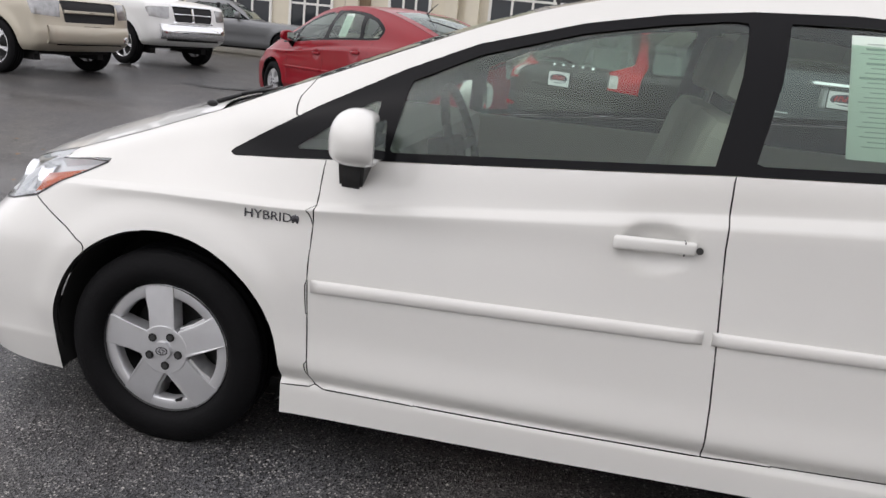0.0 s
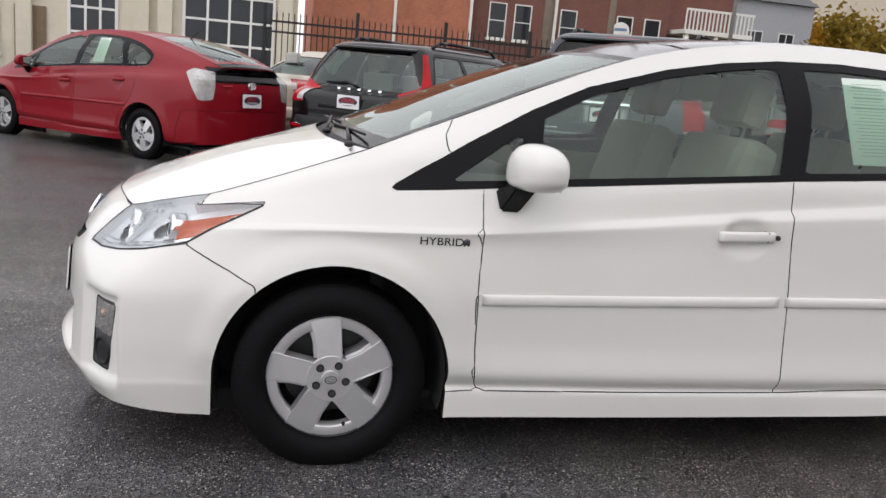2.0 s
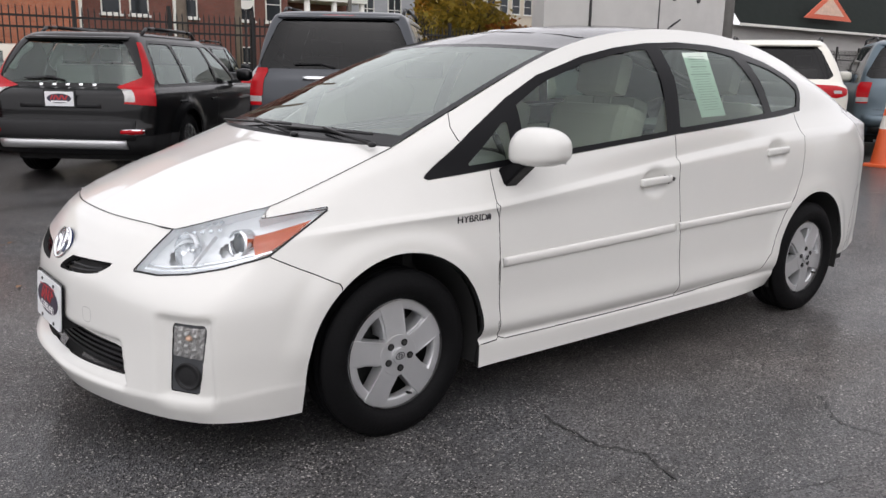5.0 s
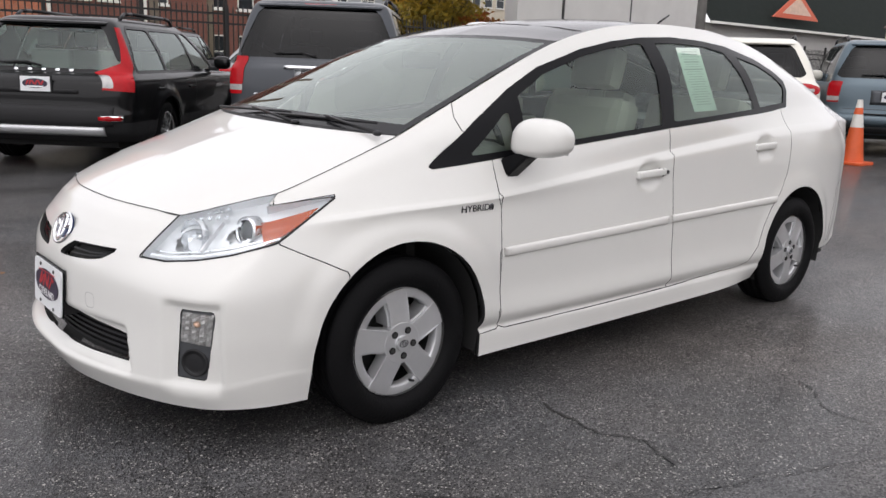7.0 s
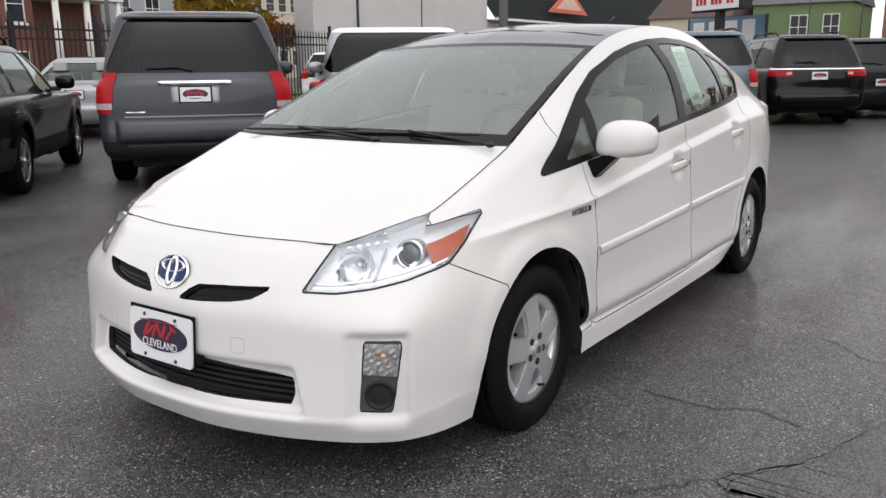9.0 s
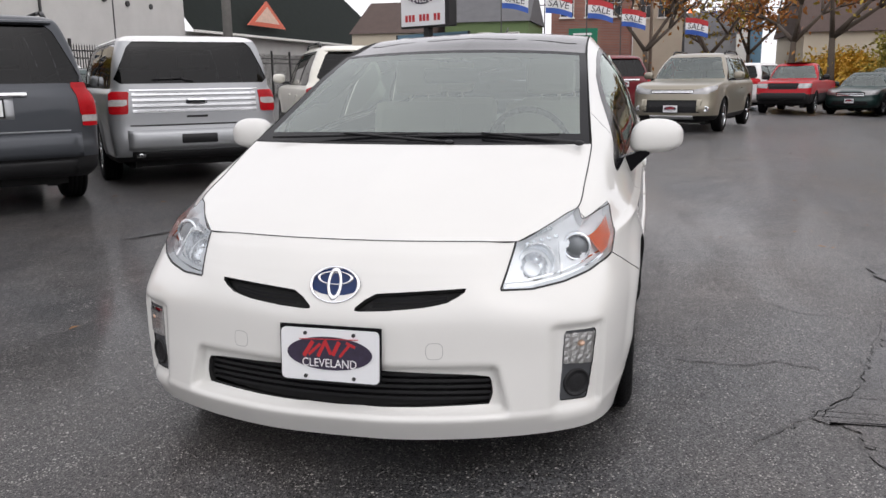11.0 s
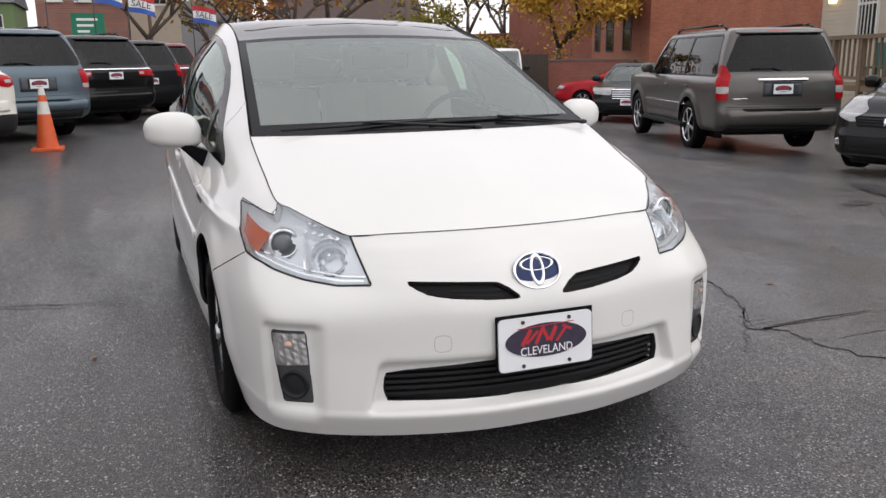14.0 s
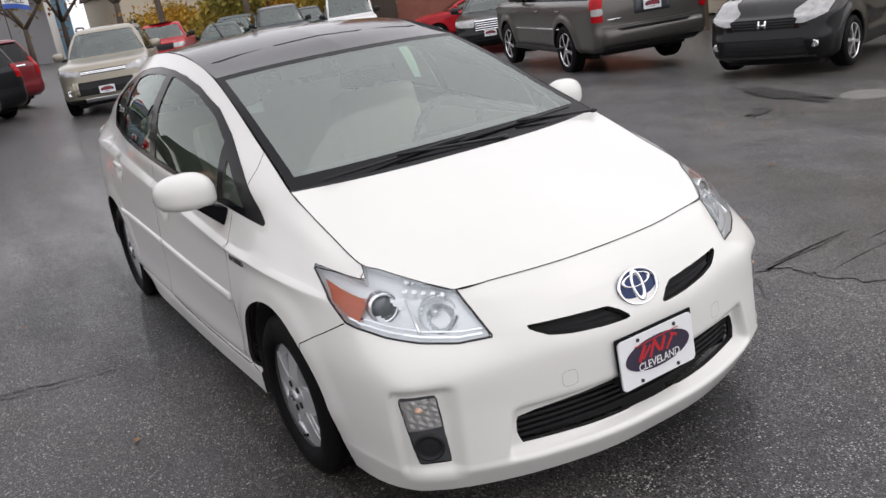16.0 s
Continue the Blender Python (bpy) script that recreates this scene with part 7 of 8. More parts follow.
SIGN_GREEN = mat("sign_green", (.0, .17, .09), rough=.4)
SIGNAL_Y = mat("signal_yellow", (.55, .30, .02), rough=.5)
SIGNAL_ON = mat("signal_red_light", (.6, .03, .02), rough=.3, emit=(1, .08, .03), emit_s=6.0)
LAMP_ON = mat("wall_lamp_light", (.8, .6, .3), rough=.4, emit=(1, .72, .35), emit_s=3.0)
TAR = mat("crack_filler", (.018, .017, .017), rough=.4, vary=.3, scale=15, bump=.3, bump_scale=60)
TEAL = mat("teal_plastic", (.01, .12, .11), rough=.45, vary=.1)
CONCRETE = mat("concrete", (.15, .145, .135), rough=.85, vary=.25, scale=6, bump=.4)
DRY_LEAF = mat("dry_leaf", (.26, .13, .05), rough=.8, vary=.4, scale=40)


def leaf_mat(name, base, base2):
    m = mat(name, base, rough=.7)
    nt = m.node_tree
    g = nt.nodes.new("ShaderNodeNewGeometry")
    r = nt.nodes.new("ShaderNodeValToRGB")
    r.color_ramp.elements[0].color, r.color_ramp.elements[1].color = (*base, 1), (*base2, 1)
    nt.links.new(g.outputs["Random Per Island"], r.inputs["Fac"])
    p = nt.nodes["Principled BSDF"]
    nt.links.new(r.outputs[0], p.inputs["Base Color"])
    p.inputs["Subsurface Weight"].default_value = 0.0
    return m


LEAF_GOLD = leaf_mat("golden_leaves", (.42, .20, .015), (.62, .40, .05))
LEAF_OLIVE = leaf_mat("olive_leaves", (.20, .16, .025), (.46, .32, .04))
LEAF_RUST = leaf_mat("rust_leaves", (.30, .09, .02), (.42, .20, .04))
LEAF_GREEN = leaf_mat("green_leaves", (.13, .13, .02), (.34, .27, .04))


def tree(label, x, y, height, spread, leaves, leafm, seed, trunk_r=.16, leaf=.16, clear=.25, z0=None, fill=1.0):
    rnd = random.Random(seed)
    t = thing("tree", label, "tree", m=Matrix.Translation((x, y, ground_z(x, y) if z0 is None else z0)))
    bm = bmesh.new()
    tips = []

    def grow(a, d, r, l, n):
        b = a + d * l
        bar(bm, a, b, r, r * .68, 7 if n > 1 else 5)
        if n == 0:
            tips.append((a, b))
            return
        for k in range(3 if n > 1 else 3):
            ax = Vector((rnd.gauss(0, 1), rnd.gauss(0, 1), rnd.gauss(.25, .6))).normalized()
            nd = (d * (.55 if k else .9) + ax * .75 * spread).normalized()
            nd.z = abs(nd.z) * .8 + .06
            grow(b, nd.normalized(), r * .64, l * rnd.uniform(.58, .80), n - 1)
        tips.append(((a + b) / 2, b))
    grow(Vector((0, 0, -.1)), Vector((rnd.uniform(-.05, .05), rnd.uniform(-.05, .05), 1)).normalized(), trunk_r, height * clear, 4)
    part("trunk", bm, BARK, t, smooth=True)
    if leaves:
        vv, ff = [], []
        for k in range(leaves):
            a, b = rnd.choice(tips)
            c = a.lerp(b, rnd.random()) + Vector((rnd.gauss(0, 1), rnd.gauss(0, 1), rnd.gauss(0, .8))) * leaf * 1.6 * fill
            u = Vector((rnd.gauss(0, 1), rnd.gauss(0, 1), rnd.gauss(0, 1))).normalized()
            w_ = u.orthogonal().normalized()
            s = leaf * rnd.uniform(.5, 1.1)
            i = len(vv)
            vv += [c - u * s, c + w_ * s * .55, c + u * s, c - w_ * s * .55]
            ff.append((i, i + 1, i + 2, i + 3))
        link_mesh("crown", vv, ff, leafm, t, smooth=False)
    return t


def building(name, label, pts, h, wall, roof=None, z0=-.6, kind=""):
    """Upright walls over a ground outline, with a flat top."""
    b = thing(name, label, "building")
    bm = bmesh.new()
    lo = [bm.verts.new((x, y, z0)) for x, y in pts]
    hi = [bm.verts.new((x, y, h)) for x, y in pts]
    for i in range(len(pts)):
        j = (i + 1) % len(pts)
        bm.faces.new((lo[i], lo[j], hi[j], hi[i]))
    bm.faces.new(hi)
    bmesh.ops.recalc_face_normals(bm, faces=bm.faces[:])
    part("wall", bm, wall, b)
    if roof:
        bm = bmesh.new()
        cx, cy = sum(p[0] for p in pts) / len(pts), sum(p[1] for p in pts) / len(pts)
        a = [bm.verts.new((cx + (x - cx) * 1.05, cy + (y - cy) * 1.05, h)) for x, y in pts]
        (ax, ay), (bx, by) = pts[0], pts[1]
        r1 = bm.verts.new(((pts[0][0] + pts[3][0]) / 2, (pts[0][1] + pts[3][1]) / 2, h + roof[1]))
        r2 = bm.verts.new(((pts[1][0] + pts[2][0]) / 2, (pts[1][1] + pts[2][1]) / 2, h + roof[1]))
        bm.faces.new((a[0], a[1], r2, r1)), bm.faces.new((a[2], a[3], r1, r2)), bm.faces.new((a[1], a[2], r2)), bm.faces.new((a[3], a[0], r1))
        bmesh.ops.recalc_face_normals(bm, faces=bm.faces[:])
        part("roof", bm, roof[0], b)
    return b


def window(parent, a, b, z0, z1, cols=2, rows=2, frame=None, sill=True, out=.06, t=.05, pane=None):
    """A framed window on the wall line from a to b (metres, plan), seen from its left normal."""
    a, b = Vector((*a, 0)), Vector((*b, 0))
    d = b - a
    l = d.length
    ang = math.atan2(d.y, d.x)
    m = Matrix.Translation((a.x, a.y, 0)) @ Matrix.Rotation(ang, 4, "Z")
    sg_ = 1 if out > 0 else -1
    def slab(bm, x0, x1, ya, yb, c0, c1):
        box(bm, x0, x1, min(ya, yb), max(ya, yb), c0, c1, m)
        return bm
    w = part("window", slab(bmesh.new(), 0, l, -sg_ * .10, sg_ * .012, z0, z1), pane or WIN_DARK, parent)
    fr = frame or TRIM_W
    bm = bmesh.new()
    for x0, x1, c0, c1 in ((-t, 0, z0 - t, z1 + t), (l, l + t, z0 - t, z1 + t), (0, l, z1, z1 + t), (0, l, z0 - t, z0)):
        slab(bm, x0, x1, -sg_ * .02, out, c0, c1)
    for k in range(1, cols):
        slab(bm, l * k / cols - t * .4, l * k / cols + t * .4, 0, out * .8, z0, z1)
    for k in range(1, rows):
        zz = z0 + (z1 - z0) * k / rows
        slab(bm, 0, l, 0, out * .75, zz - t * .4, zz + t * .4)
    part("window_frame", bm, fr, w)
    if sill:
        part("window_sill", slab(bmesh.new(), -.12, l + .12, -sg_ * .02, out + sg_ * .08, z0 - t - .10, z0 - t - .002), TRIM_W, w)
    return w


# cream storefront with white gridded windows
sf = building("storefront", "cream storefront with white gridded windows", [(14, -25), (-.6, -25), (-.6, -33), (14, -33)], 6.0, STUCCO)
for x0, x1 in ((12.5, 10.6), (9.8, 8.4), (6.3, 5.0), (2.9, .2)):
    window(sf, (x0, -24.99), (x1, -24.99), .9, 3.9, cols=4 if x0 - x1 > 2 else 3, rows=4, t=.09, out=-.06)
for xx in (13.4, 7.6, 4.2, 3.5, -.2):
    part("pilaster", boxed(xx - .22, xx + .22, -25, -24.75, -.5, 6.0), STUCCO, sf)
part("door", boxed(7.9, 7.0, -25, -24.93, 0, 2.3), DECK_WOOD, sf)

# brick houses behind the fence
bh = building("brick_house", "orange brick end house", [(-1.5, -34), (-8.4, -34), (-8.4, -44), (-1.5, -44)], 9.0, BRICK_ORANGE)
part("downpipe", boxed(-5.1, -4.98, -33.98, -33.86, 0, 9), TRIM_W, bh)
part("drain_pipe", boxed(-8.5, -8.38, -33.98, -33.84, 0, 9), TRIM_W, bh)
bh2 = building("brick_house", "dark red brick apartment house with white sills", [(-8.6, -34.4), (-18.2, -34.4), (-18.2, -45), (-8.6, -45)], 9.5, BRICK_DARK)
for xx in (-9.8, -11.0, -13.2, -16.0, -17.4):
    window(bh2, (xx + .36, -34.39), (xx - .36, -34.39), 3.3, 4.8, cols=1, rows=2, out=-.05)
    window(bh2, (xx + .36, -34.39), (xx - .36, -34.39), .6, 2.0, cols=1, rows=2, out=-.05)
part("downpipe", boxed(-12.6, -12.48, -34.38, -34.26, 0, 9), TRIM_W, bh2)
ph = building("porch_house", "brick house with white porch and balcony", [(-18.4, -35.5), (-22.2, -35.5), (-22.2, -44), (-18.4, -44)], 9.0, BRICK_DARK)
part("balcony_floor", boxed(-22.0, -18.5, -35.5, -33.2, 4.3, 4.5), TRIM_W, ph)
part("balcony_rail", boxed(-22.0, -18.5, -33.28, -33.2, 5.35, 5.45), TRIM_W, ph)
for k in range(18):
    part("baluster", boxed(-21.95 + .2 * k, -21.89 + .2 * k, -33.27, -33.21, 4.5, 5.35), TRIM_W, ph)
for xx in (-21.8, -20.2, -18.7):
    bm = bmesh.new()
    cyl(bm, .17, .14, 4.3, Matrix.Translation((xx, -33.4, 2.15)), 14)
    part("column", bm, TRIM_W, ph, smooth=True)
gh = building("grey_house", "pale grey sided house", [(-22.6, -36), (-27, -36), (-27, -46), (-22.6, -46)], 6.5, GREY_SIDE, (GREY_ROOF, 2.5))
window(gh, (-23.4, -35.99), (-24.2, -35.99), 3.6, 5.0, out=-.05)
window(gh, (-25.2, -35.99), (-26.0, -35.99), 3.6, 5.0, out=-.05)
tagged(link_mesh("lawn", [(2, -21, .03), (2, -34, .06), (-29, -34, .06), (-29, -21, .03)], [(0, 3, 2, 1)], LAWN), "mown green lawn behind the iron fence", "lawn", kind="structure")

# white block building and the low hall with the green roof
wb_ = building("warehouse", "white painted block warehouse", [(-29.8, -28.5), (-46.2, -28.2), (-56, -42), (-42, -42)], 10.0, WHITE_BLOCK)
for k, xx in enumerate((-33.2, -39.0, -44.4)):
    part("wall_joint", boxed(xx - .05, xx + .05, -28.5, -28.33 + .02 * k, 0, 10), STEEL_DARK, wb_)
for xx, zz in ((-34.4, 5.8), (-38.2, 5.6), (-40.3, 5.5), (-42.6, 5.5)):
    bm = bmesh.new()
    cyl(bm, .16, .16, .3, pose(xx, -28.35, zz, 90), 14)
    part("wall_vent", bm, STEEL_DARK, wb_)
gb = building("hall", "low hall with dark green roof band", [(-46.4, -28.4), (-89, -28.4), (-89, -40), (-46.4, -40)], 4.3, WHITE_BLOCK)
bm = bmesh.new()
A = [bm.verts.new(p) for p in ((-46.3, -27.6, 4.3), (-90.5, -27.6, 4.3), (-84, -32.5, 10.6), (-46.3, -32.5, 10.6), (-46.3, -39, 10.6), (-84, -39, 10.6))]
bm.faces.new((A[0], A[1], A[2], A[3])), bm.faces.new((A[3], A[2], A[5], A[4]))
part("roof", bm, GREEN_ROOF, gb)
part("gutter", boxed(-90, -46.3, -27.68, -27.5, 4.2, 4.36), TRIM_W, gb)
tri_s = thing("triangle_sign", "orange red triangle sign with pale centre", "sign", m=Matrix.Translation((-57.0, -27.5, 5.05)))
part("board", prism([(3.3, 0), (-3.3, 0), (0, 1.9)], -.08, .0), SIGN_RED, tri_s)
part("face", prism([(2.1, .30), (-2.1, .30), (0, 1.50)], .0, .03), SIGN_PALE, tri_s)
bm = bmesh.new()
for xx in (-1.2, 1.2):
    bar(bm, (xx, -.1, .1), (xx, -1.2, .1), .04)
part("bracket", bm, STEEL_DARK, tri_s)

# iron fence
fence = thing("iron_fence", "tall black iron picket fence along the lot", "fence")
FX0, FX1, FY = 0.4, -66.0, -20.0
for k in range(28):
    xx = FX0 + (FX1 - FX0) * k / 27
    part("post", boxed(xx - .045, xx + .045, FY - .045, FY + .045, -.4, 2.75), IRON, fence)
for zz in (.25, 2.05, 2.32):
    part("rail", boxed(FX1, FX0, FY - .022, FY + .022, zz - .028, zz + .028), IRON, fence)


def picket_at(bm, xx):
    box(bm, xx - .014, xx + .014, -.014, .014, .08, 2.5)
    cyl(bm, .020, .0, .10, Matrix.Translation((xx, 0, 2.55)), 4)
    return bm


step_x = .155
picket_me = part("picket", picket_at(bmesh.new(), 0), IRON, fence)
picket_me.location = (FX0 - step_x, FY, 0)
for k in range(1, 290):
    o = new("picket", picket_me.data)
    o.parent = fence
    o.location = (FX0 - step_x * (k + 1), FY, 0)
far_pickets = bmesh.new()
k = 291
while FX0 - step_x * k > FX1:
    box(far_pickets, FX0 - step_x * k - .014, FX0 - step_x * k + .014, FY - .014, FY + .014, .08, 2.58)
    k += 1
tagged(part("picket_row", far_pickets, IRON, fence), kind="stuff")


def pole(label, x, y, h, r=.14, z0=0.0, mt=None, name="utility_pole"):
    t = thing(name, label, "pole", m=Matrix.Translation((x, y, z0)))
    bm = bmesh.new()
    bar(bm, (0, 0, -.6), (0, 0, h), r, r * .7, 14)
    part("shaft", bm, mt or WOOD_POLE, t, smooth=True)
    return t


pole("grey steel lamp pole behind the cars", -21.1, -11.9, 9, .16, mt=CONCRETE)
pole("weathered wooden utility pole", -39.8, 13.2, 10, .16, -.5)
pole("weathered wooden utility pole", -12.9, -28.5, 10, .15)
pole("slim grey pole by the porch", -19.3, -30.5, 10, .10, mt=CONCRETE)
pole("wooden pole by the brick house", -8.3, -22.5, 9, .17)
pole("thin pole near the crossing", -62, 1.0, 12, .14)
pole("thin pole near the crossing", -66, -3.5, 12, .14)

# dealer board
ds = thing("dealer_sign", "white dealer board with dark oval on a post", "sign", m=Matrix.Translation((-30.9, -8.0, 0)) @ Matrix.Rotation(radians(-32), 4, "Z"))
part("post", boxed(-.14, .14, -.14, .14, -.2, 3.3, bev=.02), IRON, ds)
part("cabinet", boxed(-.22, .22, -1.45, 1.45, 3.2, 6.0, bev=.03), IRON, ds)
fc = part("face", boxed(.22, .25, -1.38, 1.22, 3.27, 5.93), PLATE_WHITE, ds)
bm = bmesh.new()
cyl(bm, 1, 1, .02, Matrix.Translation((.262, -.08, 4.85)) @ Matrix.Rotation(radians(90), 4, "Y") @ Matrix.Diagonal((.72, 1.15, 1, 1)), 40)
part("oval_mark", bm, PLATE_DARK, fc)
bm = bmesh.new()
for k in range(6):
    box(bm, .274, .282, -.06, .06, -.36, .36, Matrix.Translation((0, -.62 + .22 * k, 4.98 + .05 * (k % 2))) @ Matrix.Rotation(radians((-30, 38, -28, 34, -38, 26)[k]), 4, "X"))
part("red_strokes", bm, RED_INK, fc)
text_mesh("lettering", "CLEVELAND", .36, .004, WHITE_INK, fc, Matrix.Translation((.276, -.08, 4.30)) @ pose(0, 0, 0, 90, 0, 90))
bm = bmesh.new()
for k in range(10):
    if k not in (3, 7):
        box(bm, .251, .262, -1.12 + .215 * k, -1.12 + .215 * k + .15, 3.45, 3.72, Matrix.Identity(4))
part("number_bar", bm, RED_INK, fc)
lb = thing("banner", "pale blue banner with white panels under the dealer board", "banner", m=Matrix.Translation((-33.5, -8.6, 0)) @ Matrix.Rotation(radians(-32), 4, "Z"))
part("cloth", boxed(-.02, .02, -2.2, 2.4, 1.9, 3.1), BLUE_SIDE, lb)
for k in range(4):
    part("panel", boxed(.021, .03, -1.9 + 1.0 * k, -1.2 + 1.0 * k, 2.1, 2.95), TRIM_W, lb)
for s in (-2.2, 2.4):
    part("stake", boxed(-.04, .04, s - .04, s + .04, 0, 3.1), IRON, lb)

# sale flags
def flag(words, x, y, z, turn, s=1.0):
    f = thing("sale_flag", "red white and blue flag reading %s on a pole" % words, "flag", "sale flags", Matrix.Translation((x, y, 0)) @ Matrix.Rotation(radians(turn), 4, "Z"))
    bm = bmesh.new()
    bar(bm, (0, 0, -.5), (0, 0, z + .9), .03, .025, 8)
    part("flag_pole", bm, STEEL_DARK, f, smooth=True)
    n = 14
    for nm, c0, c1, mt in (("red_stripe", .25, .62, RED_INK), ("white_stripe", -.28, .25, WHITE_INK), ("blue_stripe", -.62, -.28, BLUE_INK)):
        vv = []
        for k in range(n):
            u = k / (n - 1)
            wv = .09 * math.sin(u * 7 + z) * u
            for c in (c0, c1):
                vv.append((wv, .04 + u * 1.7 * s, z + c * s - .35 * u * u * s))
        link_mesh(nm, vv, [(2 * i, 2 * i + 2, 2 * i + 3, 2 * i + 1) for i in range(n - 1)], mt, f)
    text_mesh("flag_letters", words, .62 * s, .004, INK, f, Matrix.Translation((.13, .9 * s, z - .12 * s)) @ pose(0, 0, 0, 90, 0, 90) @ pose(0, 0, 0, 0, 0, -10))
    return f


flag("SALE", -36.4, -5.9, 4.75, 8, .72)
flag("SAVE", -36.7, -3.9, 4.50, 4, .72)
flag("SALE", -38.8, -2.1, 4.35, 10, .72)
flag("SALE", -42.8, -.6, 4.15, -6, .72)
flag("SALE", -46.8, 2.8, 3.85, -12, .72)

# houses and shops along the street
h1 = building("house", "green sided house with grey roof", [(-50.5, -12), (-50.5, -6.6), (-58, -6.6), (-58, -12)], 4.6, GREEN_SIDE, (GREY_ROOF, 2.4))
window(h1, (-50.49, -9.8), (-50.49, -8.9), 2.6, 3.9, out=-.05)
window(h1, (-50.49, -8.0), (-50.49, -7.2), 2.6, 3.9, out=-.05)
building("house", "tan house with brown roof", [(-48, -17.5), (-48, -12.6), (-56, -12.6), (-56, -17.5)], 3.9, SIDING, (BROWN_ROOF, 2.2))
h3 = building("shop_row", "red brick shop row", [(-60, -6.2), (-60, -.5), (-70, -.5), (-70, -6.2)], 9.0, BRICK_RED)
for yy in (-5.0, -3.2, -1.6):
    window(h3, (-59.99, yy - .5), (-59.99, yy + .4), 5.4, 7.2, out=-.05)
h4 = building("shop_row", "tan brick shop building", [(-66, -.4), (-66, 3.4), (-78, 3.4), (-78, -.4)], 9.5, SIDING)
for yy in (.6, 2.0):
    window(h4, (-65.99, yy - .5), (-65.99, yy + .4), 5.6, 7.4, out=-.05)
building("house", "grey house by the crossing", [(-72, 3.8), (-72, 8.0), (-80, 8.0), (-80, 3.8)], 4.5, GREY_SIDE, (GREY_ROOF, 2.0))
h5 = building("shop", "white shop with blue side", [(-84, 8.2), (-84, 11.5), (-92, 11.5), (-92, 8.2)], 8.0, TRIM_W)
part("blue_wall", boxed(-84.02, -83.95, 10.2, 11.5, -.5, 8.05), BLUE_SIDE, h5)
building("hall", "long building with brown roof behind the hedge", [(-66, 12.3), (-66, 23.5), (-80, 23.5), (-80, 12.3)], 4.2, SIDING, (BROWN_ROOF, 5.5))
rl = building("brick_wall_building", "low dark red building", [(-48.6, 19.5), (-44.9, 21.9), (-50, 28), (-56, 24)], 2.75, mat("oxblood_wall", (.19, .045, .04), rough=.8, vary=.15, scale=1))
tb_ = building("brick_building", "tall red brick building", [(-44.3, 21.2), (-36.8, 22.6), (-42, 34), (-50, 30)], 11.0, BRICK_RED)
bb = building("brick_building", "red brick building with a recessed bay", [(-33.5, 20.6), (-26.0, 18.8), (-24.6, 19.9), (-19.0, 20.4), (-24, 32), (-36, 28)], 4.9, BRICK_ORANGE, None)
for u0, u1 in ((.08, .17), (.30, .42), (.60, .72)):
    window(bb, (-33.5 + 7.5 * u0, 20.6 - 1.8 * u0), (-33.5 + 7.5 * u1, 20.6 - 1.8 * u1), 1.5, 3.3, cols=1, rows=2, out=-.05, frame=GREY_ROOF, sill=False)
part("roof", boxed(-.3, 8.5, .6, 9, 4.9, 6.4, Matrix.Translation((-33.5, 20.6, 0)) @ Matrix.Rotation(math.atan2(-1.8, 7.5), 4, "Z")), GREY_ROOF, bb)
lw = thing("brick_wall", "low weathered brick garden wall", "wall")
part("bricks", boxed(-3.6, 0, -.15, .15, -.7, 1.08, Matrix.Translation((-24.4, 17.1, 0)) @ Matrix.Rotation(radians(33), 4, "Z")), BRICK_RED, lw)
part("coping", boxed(-3.65, .05, -.19, .19, 1.082, 1.14, Matrix.Translation((-24.4, 17.1, 0)) @ Matrix.Rotation(radians(33), 4, "Z")), CONCRETE, lw)
gt = thing("wooden_gate", "dark timber gate beside the wall", "gate")
for k in range(9):
    part("board", boxed(-.14 * k - .13, -.14 * k, -.03, .03, -.6, 1.35, Matrix.Translation((-27.5, 15.0, 0)) @ Matrix.Rotation(radians(36), 4, "Z")), BARK, gt)

# cream sided house with a timber deck
ch = building("sided_house", "cream sided house with barred windows", [(-17.9, 19.6), (-4.0, 14.6), (-1.0, 22), (-15, 27)], 6.5, SIDING)
dvec = Vector((13.9, -5.0, 0)).normalized()
hm = Matrix.Translation((-17.9, 19.6, 0)) @ Matrix.Rotation(math.atan2(-5.0, 13.9), 4, "Z")
for k in range(52):
    part("siding_board", boxed(0, 14.77, -.028, 0, -.5 + .13 * k, -.5 + .13 * k + .118, hm @ Matrix.Rotation(radians(0), 4, "X")), SIDING, ch)
for xx in (2.4, 5.6, 8.6):
    wq = part("window", boxed(xx, xx + .95, -.06, -.03, 1.7, 3.5, hm), WIN_DARK, ch)
    bm = bmesh.new()
    for a0, a1, c0, c1 in ((-.08, 0, 1.62, 3.58), (.95, 1.03, 1.62, 3.58), (0, .95, 3.5, 3.58), (0, .95, 1.62, 1.7), (0, .95, 2.56, 2.62)):
        box(bm, xx + a0, xx + a1, -.10, -.03, c0, c1, hm)
    for q in range(4):
        box(bm, xx + .19 * (q + 1) - .012, xx + .19 * (q + 1) + .012, -.12, -.09, 1.7, 3.5, hm)
    part("window_bars", bm, TRIM_W, wq)
part("wall_lamp", boxed(.75, .92, -.22, -.03, 2.7, 2.95, hm, bev=.03), LAMP_ON, ch)
dk = thing("timber_deck", "weathered timber deck with railing", "deck", m=hm)
part("deck_floor", boxed(4.5, 14.0, -2.4, -.05, .35, .48), DECK_WOOD, dk)
part("top_rail", boxed(4.5, 14.0, -2.45, -2.30, 1.55, 1.65), DECK_WOOD, dk)
part("low_rail", boxed(4.5, 14.0, -2.40, -2.34, .62, .70), DECK_WOOD, dk)
